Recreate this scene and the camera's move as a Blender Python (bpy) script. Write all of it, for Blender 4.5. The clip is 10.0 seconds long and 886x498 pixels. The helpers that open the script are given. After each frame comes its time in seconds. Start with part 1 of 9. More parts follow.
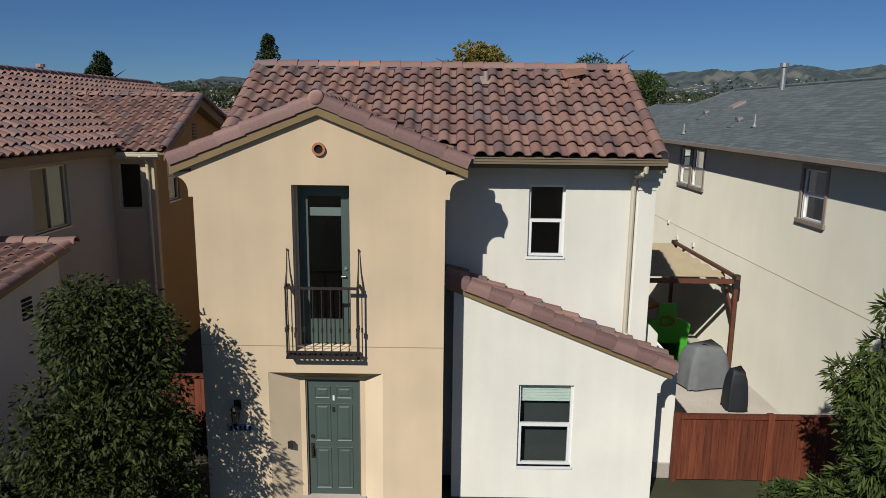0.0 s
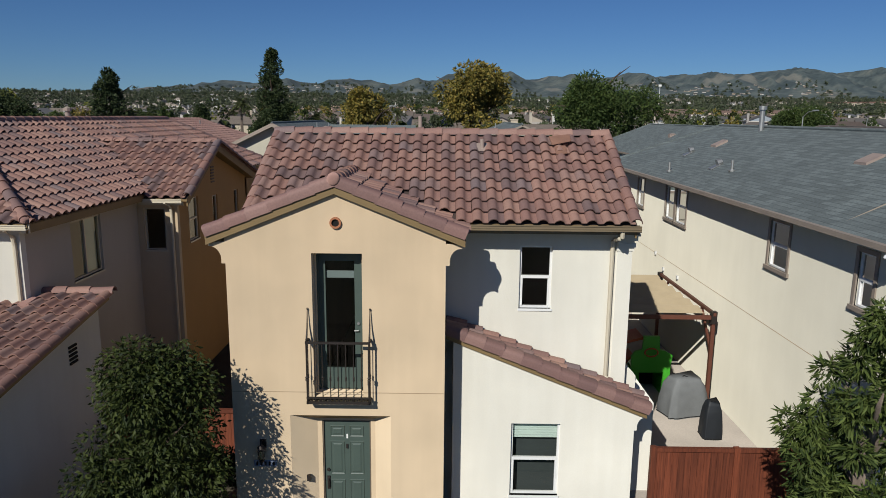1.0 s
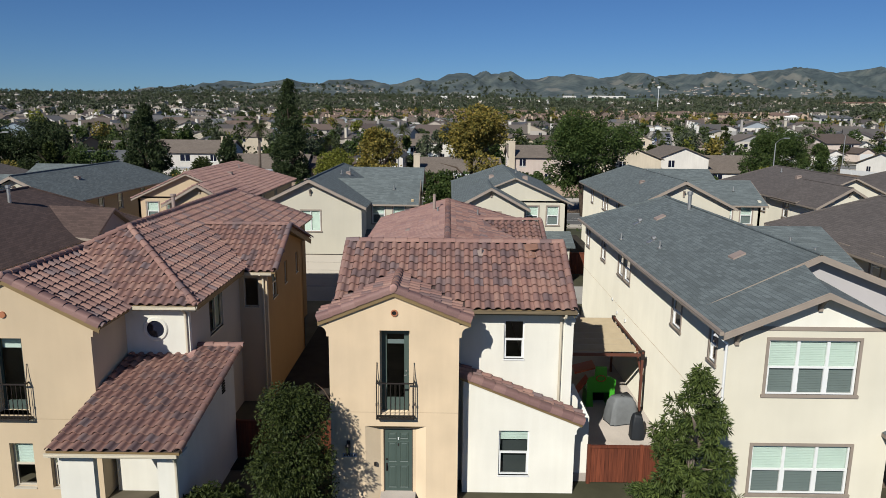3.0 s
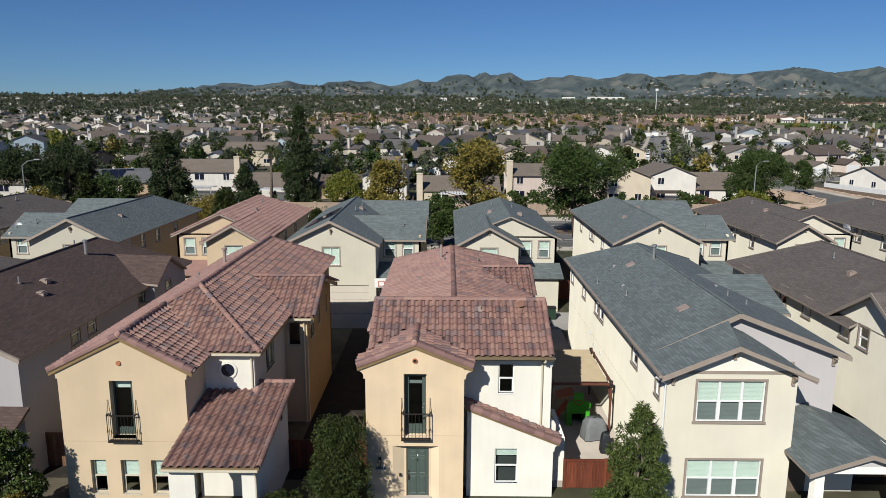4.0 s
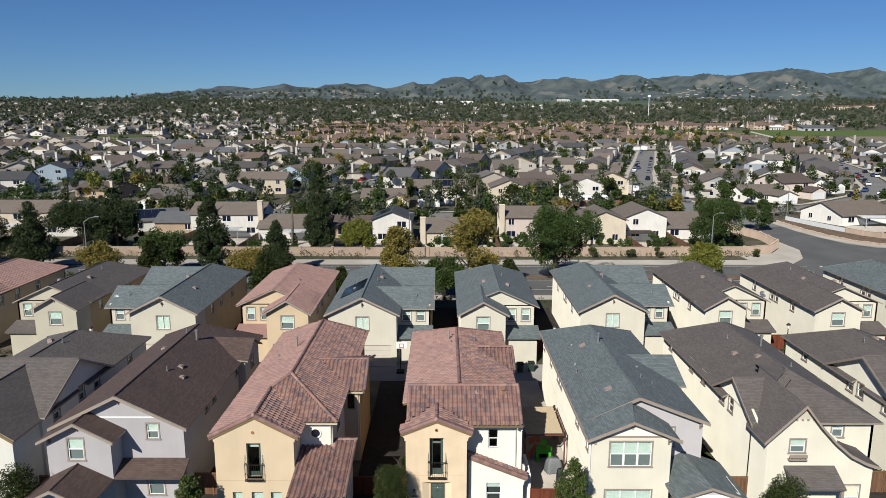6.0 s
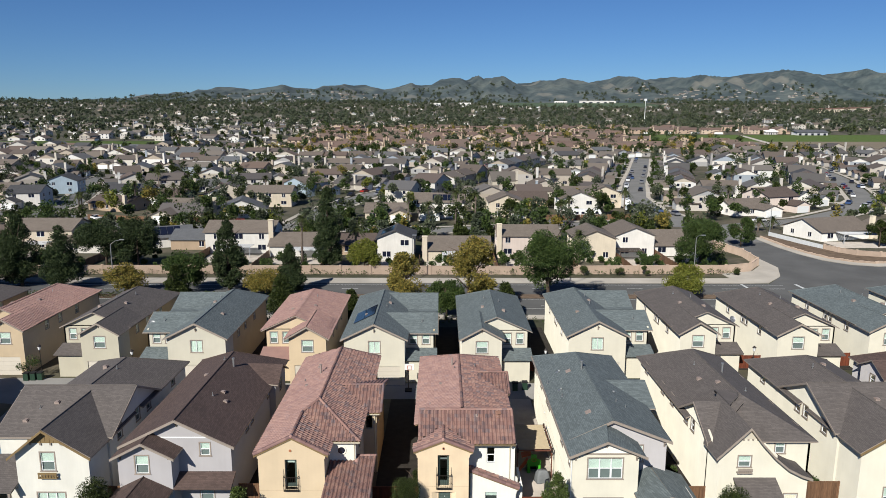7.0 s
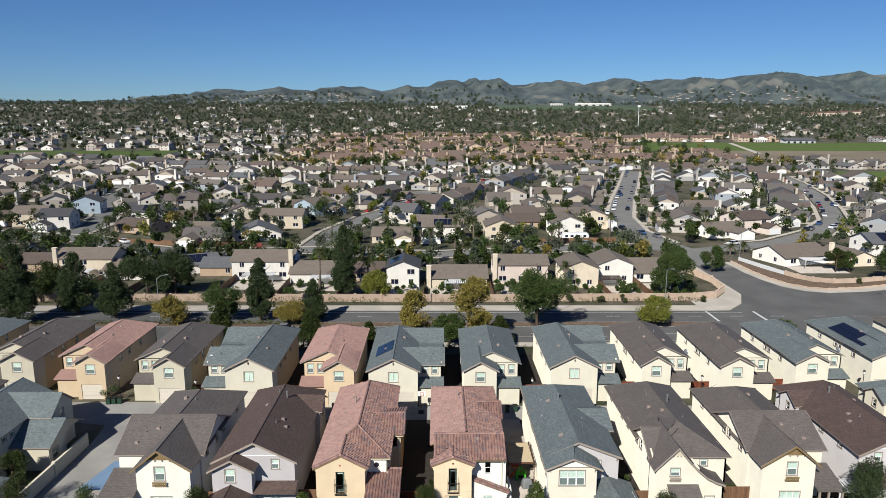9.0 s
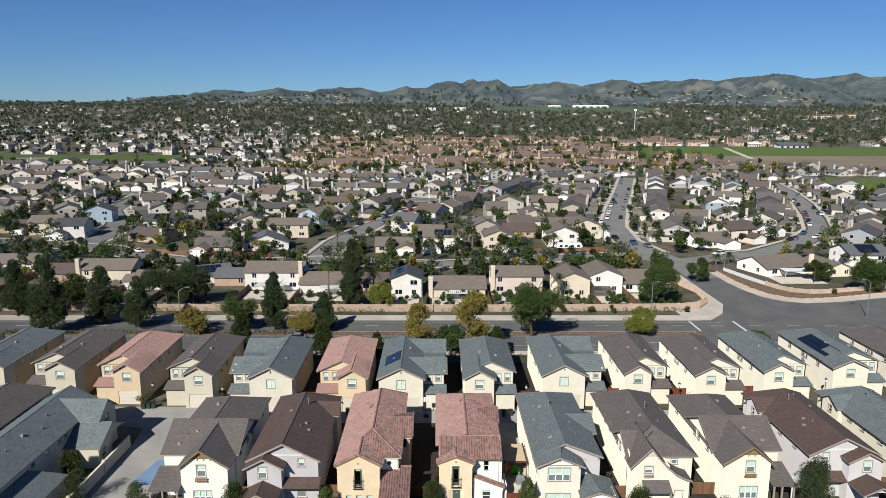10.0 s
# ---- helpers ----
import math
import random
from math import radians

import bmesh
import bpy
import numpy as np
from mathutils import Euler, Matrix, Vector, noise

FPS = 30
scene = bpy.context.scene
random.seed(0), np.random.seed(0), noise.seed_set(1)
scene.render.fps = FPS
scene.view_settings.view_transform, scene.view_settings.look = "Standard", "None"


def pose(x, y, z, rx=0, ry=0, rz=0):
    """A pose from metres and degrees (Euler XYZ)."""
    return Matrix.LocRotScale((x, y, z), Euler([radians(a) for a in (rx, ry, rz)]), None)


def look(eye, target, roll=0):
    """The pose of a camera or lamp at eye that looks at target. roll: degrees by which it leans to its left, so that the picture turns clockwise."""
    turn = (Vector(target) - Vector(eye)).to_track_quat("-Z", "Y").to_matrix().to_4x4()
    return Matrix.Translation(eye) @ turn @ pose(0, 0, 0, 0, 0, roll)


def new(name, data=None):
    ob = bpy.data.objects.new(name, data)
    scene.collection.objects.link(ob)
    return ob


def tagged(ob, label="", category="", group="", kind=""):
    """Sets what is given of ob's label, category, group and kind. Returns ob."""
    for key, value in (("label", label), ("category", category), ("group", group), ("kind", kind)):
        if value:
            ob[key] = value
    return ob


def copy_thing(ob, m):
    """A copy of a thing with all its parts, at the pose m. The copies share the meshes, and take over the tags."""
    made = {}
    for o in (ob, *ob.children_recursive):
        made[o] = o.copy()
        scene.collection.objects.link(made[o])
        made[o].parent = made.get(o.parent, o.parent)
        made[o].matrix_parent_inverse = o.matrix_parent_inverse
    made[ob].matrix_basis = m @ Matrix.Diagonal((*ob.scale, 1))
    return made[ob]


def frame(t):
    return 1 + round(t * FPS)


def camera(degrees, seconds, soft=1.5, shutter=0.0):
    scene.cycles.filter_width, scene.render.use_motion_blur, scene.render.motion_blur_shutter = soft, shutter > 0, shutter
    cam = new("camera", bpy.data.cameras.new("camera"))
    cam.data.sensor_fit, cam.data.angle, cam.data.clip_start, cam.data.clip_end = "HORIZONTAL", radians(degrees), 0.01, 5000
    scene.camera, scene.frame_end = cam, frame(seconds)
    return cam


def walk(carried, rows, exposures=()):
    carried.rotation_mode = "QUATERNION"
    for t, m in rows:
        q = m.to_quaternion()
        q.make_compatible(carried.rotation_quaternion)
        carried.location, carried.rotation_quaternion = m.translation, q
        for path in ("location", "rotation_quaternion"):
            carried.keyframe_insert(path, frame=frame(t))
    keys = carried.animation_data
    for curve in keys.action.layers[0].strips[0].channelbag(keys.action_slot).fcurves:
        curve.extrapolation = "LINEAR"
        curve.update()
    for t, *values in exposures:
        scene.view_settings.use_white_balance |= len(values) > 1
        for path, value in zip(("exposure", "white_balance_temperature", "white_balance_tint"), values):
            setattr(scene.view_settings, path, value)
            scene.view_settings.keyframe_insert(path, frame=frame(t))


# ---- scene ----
cam = camera(65.5, 10.0, soft=0.3)
PATH = [
    (0, (0.021, -10.968, 6.721), (0.012, -9.006, 6.334), 0.7),
    (0.5, (0.022, -11.466, 7.359), (0.011, -9.503, 6.975), 0.7),
    (1, (0.014, -12.344, 8.058), (0.003, -10.38, 7.679), 0.6),
    (1.5, (-0.007, -13.623, 8.861), (-0.02, -11.659, 8.484), 0.6),
    (2, (-0.076, -15.404, 9.682), (-0.09, -13.441, 9.303), 0.5),
    (2.5, (-0.235, -17.75, 10.733), (-0.247, -15.787, 10.351), 0.6),
    (4, (-0.732, -26.621, 15.932), (-0.744, -24.658, 15.552), 0.3),
    (4.5, (-0.921, -30.299, 18.369), (-0.931, -28.335, 17.989), 0.3),
    (5, (-1.148, -34.214, 21.106), (-1.154, -32.25, 20.727), 0.2),
    (5.5, (-1.312, -38.169, 23.756), (-1.316, -36.205, 23.376), 0.1),
    (7, (-2.206, -50.339, 31.945), (-2.201, -48.376, 31.564), 0.1),
    (7.5, (-2.485, -54.449, 34.644), (-2.478, -52.486, 34.263), 0.1),
    (8, (-2.909, -58.725, 37.361), (-2.899, -56.762, 36.98), 0.1),
    (8.5, (-3.269, -63.086, 40.115), (-3.256, -61.123, 39.733), 0.1),
    (9, (-3.636, -67.864, 42.754), (-3.621, -65.901, 42.371), 0.1),
    (9.5, (-4.127, -73.014, 45.483), (-4.11, -71.051, 45.099), 0.2),
    (10, (-4.55, -78.29, 48.178), (-4.529, -76.327, 47.795), 0.2),
]
walk(cam, [(t, look(eye, target, roll)) for t, eye, target, roll in PATH], exposures=[(0, -0.44), (1, -0.35), (2.5, -0.2), (4.5, -0.04), (7.5, 0.1), (10, 0.16)])

# ---- light ----
SUN_EL, SUN_X, SUN_Y = 35.2, -0.46, -1.0
world = bpy.data.worlds.new("sky")
scene.world = world
world.use_nodes = True
wn = world.node_tree.nodes
sky = wn.new("ShaderNodeTexSky")
sky.sky_type = "NISHITA"
sky.sun_disc = False
sky.sun_elevation = radians(SUN_EL)
sky.sun_rotation = math.atan2(SUN_X, SUN_Y)
sky.air_density, sky.dust_density, sky.ozone_density = 1.0, 0.05, 6.0
sky.altitude = 1500
wn["Background"].inputs[1].default_value = 0.056
tint = wn.new("ShaderNodeMix")
tint.data_type, tint.blend_type = "RGBA", "MULTIPLY"
tint.inputs[0].default_value = 1.0
tint.inputs[7].default_value = (0.685, 0.92, 1.2, 1)
world.node_tree.links.new(sky.outputs[0], tint.inputs[6])
world.node_tree.links.new(tint.outputs[2], wn["Background"].inputs[0])
sun = new("sun", bpy.data.lights.new("sun", "SUN"))
sun.data.energy, sun.data.angle, sun.data.color = 5.0, radians(0.5), (1.0, 0.98, 0.91)
sun.matrix_world = look((SUN_X * 60, SUN_Y * 60, 60 * 1.1008 * math.tan(radians(SUN_EL))), (0, 0, 0))
scene.view_settings.exposure = 0.0
GZ = -0.3

# ---- materials ----
def nodes_of(name, rough):
    m = bpy.data.materials.new(name)
    m.use_nodes = True
    nt = m.node_tree
    b = nt.nodes["Principled BSDF"]
    b.inputs["Roughness"].default_value = rough
    return m, nt, b


def rgb(c):
    return (c[0], c[1], c[2], 1)


def noise_node(nt, scale, detail=4, vec=None):
    n = nt.nodes.new("ShaderNodeTexNoise")
    n.inputs["Scale"].default_value, n.inputs["Detail"].default_value = scale, detail
    if vec is not None:
        nt.links.new(vec, n.inputs["Vector"])
    return n


def ramp(nt, fac, stops):
    r = nt.nodes.new("ShaderNodeValToRGB")
    e = r.color_ramp.elements
    while len(e) < len(stops):
        e.new(0.5)
    for k, (p, c) in enumerate(stops):
        e[k].position, e[k].color = p, rgb(c)
    nt.links.new(fac, r.inputs[0])
    return r.outputs[0]


def blend(nt, fac, a, b, how="MIX"):
    m = nt.nodes.new("ShaderNodeMix")
    m.data_type, m.blend_type = "RGBA", how
    for s, v in ((m.inputs[0], fac), (m.inputs[6], a), (m.inputs[7], b)):
        if hasattr(v, "is_linked"):
            nt.links.new(v, s)
        elif isinstance(v, (int, float)):
            s.default_value = v
        else:
            s.default_value = rgb(v)
    return m.outputs[2]


def bump_to(nt, b, height, strength, dist=0.02):
    n = nt.nodes.new("ShaderNodeBump")
    n.inputs["Strength"].default_value, n.inputs["Distance"].default_value = strength, dist
    nt.links.new(height, n.inputs["Height"])
    nt.links.new(n.outputs[0], b.inputs["Normal"])


def shade(c, k):
    return tuple(min(1.0, v * k) for v in c)


def surface(name, c, rough=0.8, var=0.12, big=0.7, fine=45.0, bump=0.15, metal=0.0, streak=0.0):
    """A plain surface with blotches at one scale and grain at another."""
    m, nt, b = nodes_of(name, rough)
    tc = nt.nodes.new("ShaderNodeTexCoord").outputs["Object"]
    n1, n2 = noise_node(nt, big, 5, tc), noise_node(nt, fine, 3, tc)
    col = ramp(nt, n1.outputs[0], [(0.3, shade(c, 1 - var)), (0.7, shade(c, 1 + var * 0.6))])
    grain = ramp(nt, n2.outputs[0], [(0.35, (1 - var, 1 - var, 1 - var)), (0.65, (1, 1, 1))])
    col = blend(nt, 0.6, col, grain, "MULTIPLY")
    if streak:
        mp = nt.nodes.new("ShaderNodeMapping")
        mp.inputs["Scale"].default_value = (1.3, 1.3, 0.12)
        nt.links.new(tc, mp.inputs[0])
        n3 = noise_node(nt, 3.0, 5, mp.outputs[0])
        col = blend(nt, streak, col, ramp(nt, n3.outputs[0], [(0.42, (0.72, 0.69, 0.64)), (0.6, (1, 1, 1))]), "MULTIPLY")
    nt.links.new(col, b.inputs["Base Color"])
    b.inputs["Metallic"].default_value = metal
    if rough >= 0.85:
        b.inputs["Diffuse Roughness"].default_value = 1.0
        b.inputs["Specular IOR Level"].default_value = 0.2
    bump_to(nt, b, n2.outputs[0], bump)
    return m


def tile_material(name, island, stops):
    m, nt, b = nodes_of(name, 0.75)
    if island:
        r = nt.nodes.new("ShaderNodeNewGeometry").outputs["Random Per Island"]
    else:
        r = nt.nodes.new("ShaderNodeObjectInfo").outputs["Random"]
    tc = nt.nodes.new("ShaderNodeNewGeometry").outputs["Position"]
    n1, n2 = noise_node(nt, 0.9, 5, tc), noise_node(nt, 30, 4, tc)
    col = ramp(nt, r, stops)
    col = blend(nt, 0.55, col, ramp(nt, n1.outputs[0], [(0.35, (0.8, 0.79, 0.8)), (0.65, (1.06, 1.04, 1.0))]), "MULTIPLY")
    col = blend(nt, 0.35, col, ramp(nt, n2.outputs[0], [(0.35, (0.65, 0.65, 0.66)), (0.6, (1, 1, 1))]), "MULTIPLY")
    nt.links.new(col, b.inputs["Base Color"])
    bump_to(nt, b, n2.outputs[0], 0.25, 0.01)
    return m


def shingle(name, c, dark=0.86, light=1.12):
    """Asphalt shingle: courses and tabs of uneven tone. The courses run level, so the height gives the course."""
    m, nt, b = nodes_of(name, 0.9)
    tc = nt.nodes.new("ShaderNodeNewGeometry")
    sp = nt.nodes.new("ShaderNodeSeparateXYZ")
    nt.links.new(tc.outputs["Position"], sp.inputs[0])
    cm = nt.nodes.new("ShaderNodeCombineXYZ")
    add = nt.nodes.new("ShaderNodeMath")
    add.operation = "ADD"
    nt.links.new(sp.outputs[0], add.inputs[0])
    nt.links.new(sp.outputs[1], add.inputs[1])
    nt.links.new(add.outputs[0], cm.inputs[0])
    nt.links.new(sp.outputs[2], cm.inputs[1])
    br = nt.nodes.new("ShaderNodeTexBrick")
    nt.links.new(cm.outputs[0], br.inputs["Vector"])
    br.inputs["Scale"].default_value = 1.0
    br.inputs["Brick Width"].default_value, br.inputs["Row Height"].default_value = 0.33, 0.062
    br.inputs["Mortar Size"].default_value = 0.004
    br.inputs["Color1"].default_value = rgb(shade(c, dark))
    br.inputs["Color2"].default_value = rgb(shade(c, light))
    br.inputs["Mortar"].default_value = rgb(shade(c, 0.6))
    n1, n2 = noise_node(nt, 0.5, 5, tc.outputs["Position"]), noise_node(nt, 25, 3, tc.outputs["Position"])
    col = blend(nt, 0.5, br.outputs[0], ramp(nt, n1.outputs[0], [(0.35, (0.85, 0.85, 0.85)), (0.65, (1.06, 1.06, 1.06))]), "MULTIPLY")
    col = blend(nt, 0.6, col, ramp(nt, n2.outputs[0], [(0.35, (0.7, 0.7, 0.7)), (0.65, (1.1, 1.1, 1.1))]), "MULTIPLY")
    nt.links.new(col, b.inputs["Base Color"])
    bump_to(nt, b, br.outputs["Fac"], -0.35, 0.01)
    return m


def glass_material():
    m, nt, b = nodes_of("glass", 0.03)
    out = nt.nodes["Material Output"]
    tr, gl, mx, fr = (nt.nodes.new("ShaderNode" + k) for k in ("BsdfTransparent", "BsdfGlossy", "MixShader", "Fresnel"))
    tr.inputs[0].default_value = (0.93, 0.95, 0.94, 1)
    gl.inputs["Roughness"].default_value = 0.02
    fr.inputs[0].default_value = 1.6
    nt.links.new(fr.outputs[0], mx.inputs[0])
    nt.links.new(tr.outputs[0], mx.inputs[1])
    nt.links.new(gl.outputs[0], mx.inputs[2])
    nt.links.new(mx.outputs[0], out.inputs[0])
    return m


def leaf_material(name, dark, light, island=True):
    m, nt, b = nodes_of(name, 0.6)
    g = nt.nodes.new("ShaderNodeNewGeometry")
    n = noise_node(nt, 1.2, 3, g.outputs["Position"])
    col = ramp(nt, g.outputs["Random Per Island"], [(0.0, dark), (1.0, light)])
    col = blend(nt, 0.5, col, ramp(nt, n.outputs[0], [(0.35, (0.6, 0.62, 0.6)), (0.65, (1.2, 1.18, 1.1))]), "MULTIPLY")
    nt.links.new(col, b.inputs["Base Color"])
    b.inputs["Specular IOR Level"].default_value = 0.2
    return m


def island_material(name, stops, rough=0.85, fine=8.0):
    m, nt, b = nodes_of(name, rough)
    g = nt.nodes.new("ShaderNodeNewGeometry")
    n = noise_node(nt, fine, 3, g.outputs["Position"])
    col = ramp(nt, g.outputs["Random Per Island"], stops)
    col = blend(nt, 0.5, col, ramp(nt, n.outputs[0], [(0.35, (0.75, 0.75, 0.75)), (0.65, (1, 1, 1))]), "MULTIPLY")
    nt.links.new(col, b.inputs["Base Color"])
    return m


def wood_material(name, c):
    m, nt, b = nodes_of(name, 0.7)
    g = nt.nodes.new("ShaderNodeNewGeometry")
    o = nt.nodes.new("ShaderNodeObjectInfo")
    mp = nt.nodes.new("ShaderNodeMapping")
    mp.inputs["Scale"].default_value = (14, 14, 0.8)
    nt.links.new(g.outputs["Position"], mp.inputs[0])
    n = noise_node(nt, 2.0, 6, mp.outputs[0])
    col = ramp(nt, o.outputs["Random"], [(0, shade(c, 0.75)), (1, shade(c, 1.2))])
    col = blend(nt, 0.8, col, ramp(nt, n.outputs[0], [(0.35, (0.55, 0.5, 0.48)), (0.65, (1.1, 1.05, 1.0))]), "MULTIPLY")
    nt.links.new(col, b.inputs["Base Color"])
    bump_to(nt, b, n.outputs[0], 0.3, 0.01)
    return m


TILE_STOPS = [(0.0, (0.18, 0.122, 0.118)), (0.2, (0.25, 0.145, 0.125)), (0.55, (0.31, 0.172, 0.14)), (0.85, (0.37, 0.22, 0.175)), (1.0, (0.21, 0.155, 0.155))]
PINK_STOPS = [(0.0, (0.29, 0.17, 0.15)), (0.4, (0.33, 0.195, 0.165)), (0.8, (0.37, 0.225, 0.19)), (1.0, (0.3, 0.19, 0.175))]
M = dict(
    peach=surface("peach_stucco", (0.72, 0.58, 0.405), 0.9, 0.09, 0.7, 90, 0.25, 0, 0.09),
    white=surface("white_stucco", (0.765, 0.74, 0.665), 0.9, 0.06, 0.7, 90, 0.25, 0, 0.08),
    cream=surface("cream_stucco", (0.6, 0.555, 0.44), 0.9, 0.06, 0.5, 90, 0.2, 0, 0.05),
    ivory=surface("ivory_stucco", (0.65, 0.612, 0.51), 0.9, 0.06, 0.5, 90, 0.2, 0, 0.05),
    lilac=surface("lilac_stucco", (0.49, 0.463, 0.458), 0.9, 0.06, 0.5, 90, 0.2, 0, 0.05),
    # warm shade of the east walls, put into the stucco colour
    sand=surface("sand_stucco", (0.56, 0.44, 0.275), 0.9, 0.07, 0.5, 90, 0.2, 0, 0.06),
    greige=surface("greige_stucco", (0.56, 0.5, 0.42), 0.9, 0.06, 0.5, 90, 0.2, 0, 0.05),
    tan=surface("tan_stucco", (0.66, 0.535, 0.37), 0.9, 0.07, 0.5, 90, 0.2, 0, 0.05),
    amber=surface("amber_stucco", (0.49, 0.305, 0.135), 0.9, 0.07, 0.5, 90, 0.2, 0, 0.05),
    joint=surface("stucco_joint", (0.42, 0.31, 0.2), 0.9),
    fascia=surface("ochre_fascia", (0.225, 0.15, 0.065), 0.7, 0.1, 2, 60, 0.1),
    brownfascia=surface("brown_fascia", (0.16, 0.12, 0.085), 0.7, 0.1, 2, 60, 0.1),
    trim=surface("taupe_trim", (0.33, 0.27, 0.22), 0.7, 0.1, 2, 60, 0.1),
    eave=surface("bronze_gutter", (0.2, 0.15, 0.09), 0.5, 0.08, 2, 40, 0.05),
    gutter=surface("cream_gutter", (0.62, 0.55, 0.42), 0.5, 0.05),
    vinyl=surface("white_vinyl", (0.82, 0.82, 0.80), 0.4, 0.03, 2, 30, 0.03),
    almond=surface("almond_vinyl", (0.6, 0.54, 0.43), 0.5, 0.04, 2, 30, 0.03),
    blind=surface("pale_blind", (0.52, 0.62, 0.56), 0.7, 0.05, 2, 30, 0.05),
    screened=surface("screened_blind", (0.16, 0.2, 0.195), 0.8, 0.05, 2, 30, 0.05),
    # near-black colour for the darkness of an unlit room
    shadecloth=surface("dark_shade_cloth", (0.045, 0.055, 0.055), 0.9, 0.1, 2, 30, 0.05),
    # near-black ground colour that stands for deep shade between houses
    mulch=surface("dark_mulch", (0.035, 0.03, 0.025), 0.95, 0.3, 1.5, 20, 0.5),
    lane=surface("lane_concrete", (0.27, 0.257, 0.238), 0.95, 0.18, 0.2, 20, 0.2),
    greendoor=surface("sage_green_paint", (0.075, 0.105, 0.09), 0.45, 0.07, 2, 40, 0.06),
    iron=surface("dark_iron", (0.045, 0.036, 0.032), 0.5, 0.1, 3, 60, 0.1, 0.4),
    dark=surface("dark_interior", (0.02, 0.02, 0.02), 0.9),
    metal=surface("galvanised_metal", (0.42, 0.42, 0.41), 0.45, 0.1, 4, 50, 0.1, 0.7),
    vent=surface("painted_vent", (0.35, 0.27, 0.23), 0.6, 0.1, 4, 50, 0.1),
    terracotta=surface("terracotta_clay", (0.42, 0.16, 0.075), 0.7, 0.1, 6, 50, 0.1),
    tile=tile_material("roof_tile", False, TILE_STOPS), tilej=tile_material("roof_tile_run", True, TILE_STOPS),
    pinkj=tile_material("roof_tile_pink", True, PINK_STOPS),
    raket=tile_material("rake_tile", False, [(0.0, (0.2, 0.115, 0.105)), (0.5, (0.265, 0.15, 0.13)), (1.0, (0.31, 0.185, 0.16))]),
    looset=surface("loose_clay_tile", (0.27, 0.14, 0.095), 0.8, 0.15, 5, 50, 0.15),
    mortar=surface("pink_mortar", (0.45, 0.27, 0.23), 0.9, 0.1, 4, 50, 0.2),
    under=surface("roof_underlay", (0.07, 0.05, 0.045), 0.95),
    greysh=shingle("grey_shingle", (0.15, 0.175, 0.174), 0.8, 1.2),
    brownsh=shingle("brown_shingle", (0.138, 0.117, 0.105), 0.85, 1.14),
    darksh=shingle("umber_shingle", (0.108, 0.07, 0.058), 0.8, 1.2),
    glass=glass_material(),
    redwood=wood_material("redwood_stain", (0.19, 0.05, 0.022)),
    garage=surface("garage_door_paint", (0.62, 0.56, 0.47), 0.6, 0.05),
    solar=surface("solar_glass", (0.012, 0.015, 0.03), 0.12, 0.1, 2, 10, 0.0),
    concrete=surface("concrete", (0.42, 0.37, 0.32), 0.9, 0.16, 0.6, 25, 0.2),
    asphalt=surface("asphalt", (0.084, 0.083, 0.082), 0.95, 0.18, 0.15, 20, 0.2),
    oldroad=surface("pale_asphalt", (0.135, 0.132, 0.128), 0.95, 0.15, 0.15, 20, 0.2),
    pave=surface("pale_pavement", (0.33, 0.3, 0.262), 0.95, 0.15, 0.2, 20, 0.2),
    kerb=surface("kerb_concrete", (0.45, 0.42, 0.38), 0.9, 0.1),
    paint=surface("road_paint", (0.7, 0.7, 0.66), 0.7, 0.15, 1, 20, 0.1),
    block=surface("pink_block_wall", (0.46, 0.35, 0.27), 0.9, 0.12, 0.5, 8, 0.25),
    bark=surface("bark", (0.11, 0.08, 0.06), 0.95, 0.3, 3, 20, 0.6),
    palebark=surface("pale_bark", (0.2, 0.16, 0.13), 0.95, 0.3, 3, 20, 0.6),
    lawn=surface("lawn", (0.07, 0.1, 0.025), 0.95, 0.35, 0.6, 12, 0.4),
    soil=surface("planting_soil", (0.12, 0.085, 0.06), 0.95, 0.3, 0.8, 12, 0.4),
)
LEAF = dict(
    dark=leaf_material("dark_leaf", (0.010, 0.019, 0.004), (0.06, 0.076, 0.018)),
    mango=leaf_material("bright_leaf", (0.018, 0.034, 0.007), (0.115, 0.15, 0.038)),
    pine=leaf_material("pine_needle", (0.016, 0.03, 0.012), (0.06, 0.08, 0.03)),
    green=leaf_material("green_leaf", (0.022, 0.045, 0.011), (0.075, 0.105, 0.028)),
    autumn=leaf_material("yellowing_leaf", (0.08, 0.085, 0.02), (0.3, 0.22, 0.05)),
    lime=leaf_material("yellow_green_leaf", (0.1, 0.12, 0.02), (0.2, 0.2, 0.035)),
    palm=leaf_material("palm_frond", (0.035, 0.05, 0.018), (0.1, 0.11, 0.04)),
    # greyed, low-contrast green: haze over far trees put into the leaf colour
    dusty=leaf_material("dusty_leaf", (0.05, 0.064, 0.036), (0.115, 0.13, 0.075)),
    olive=leaf_material("olive_leaf", (0.04, 0.054, 0.034), (0.09, 0.105, 0.064)),
    hedge=leaf_material("hedge_leaf", (0.03, 0.05, 0.014), (0.09, 0.1, 0.035)),
)

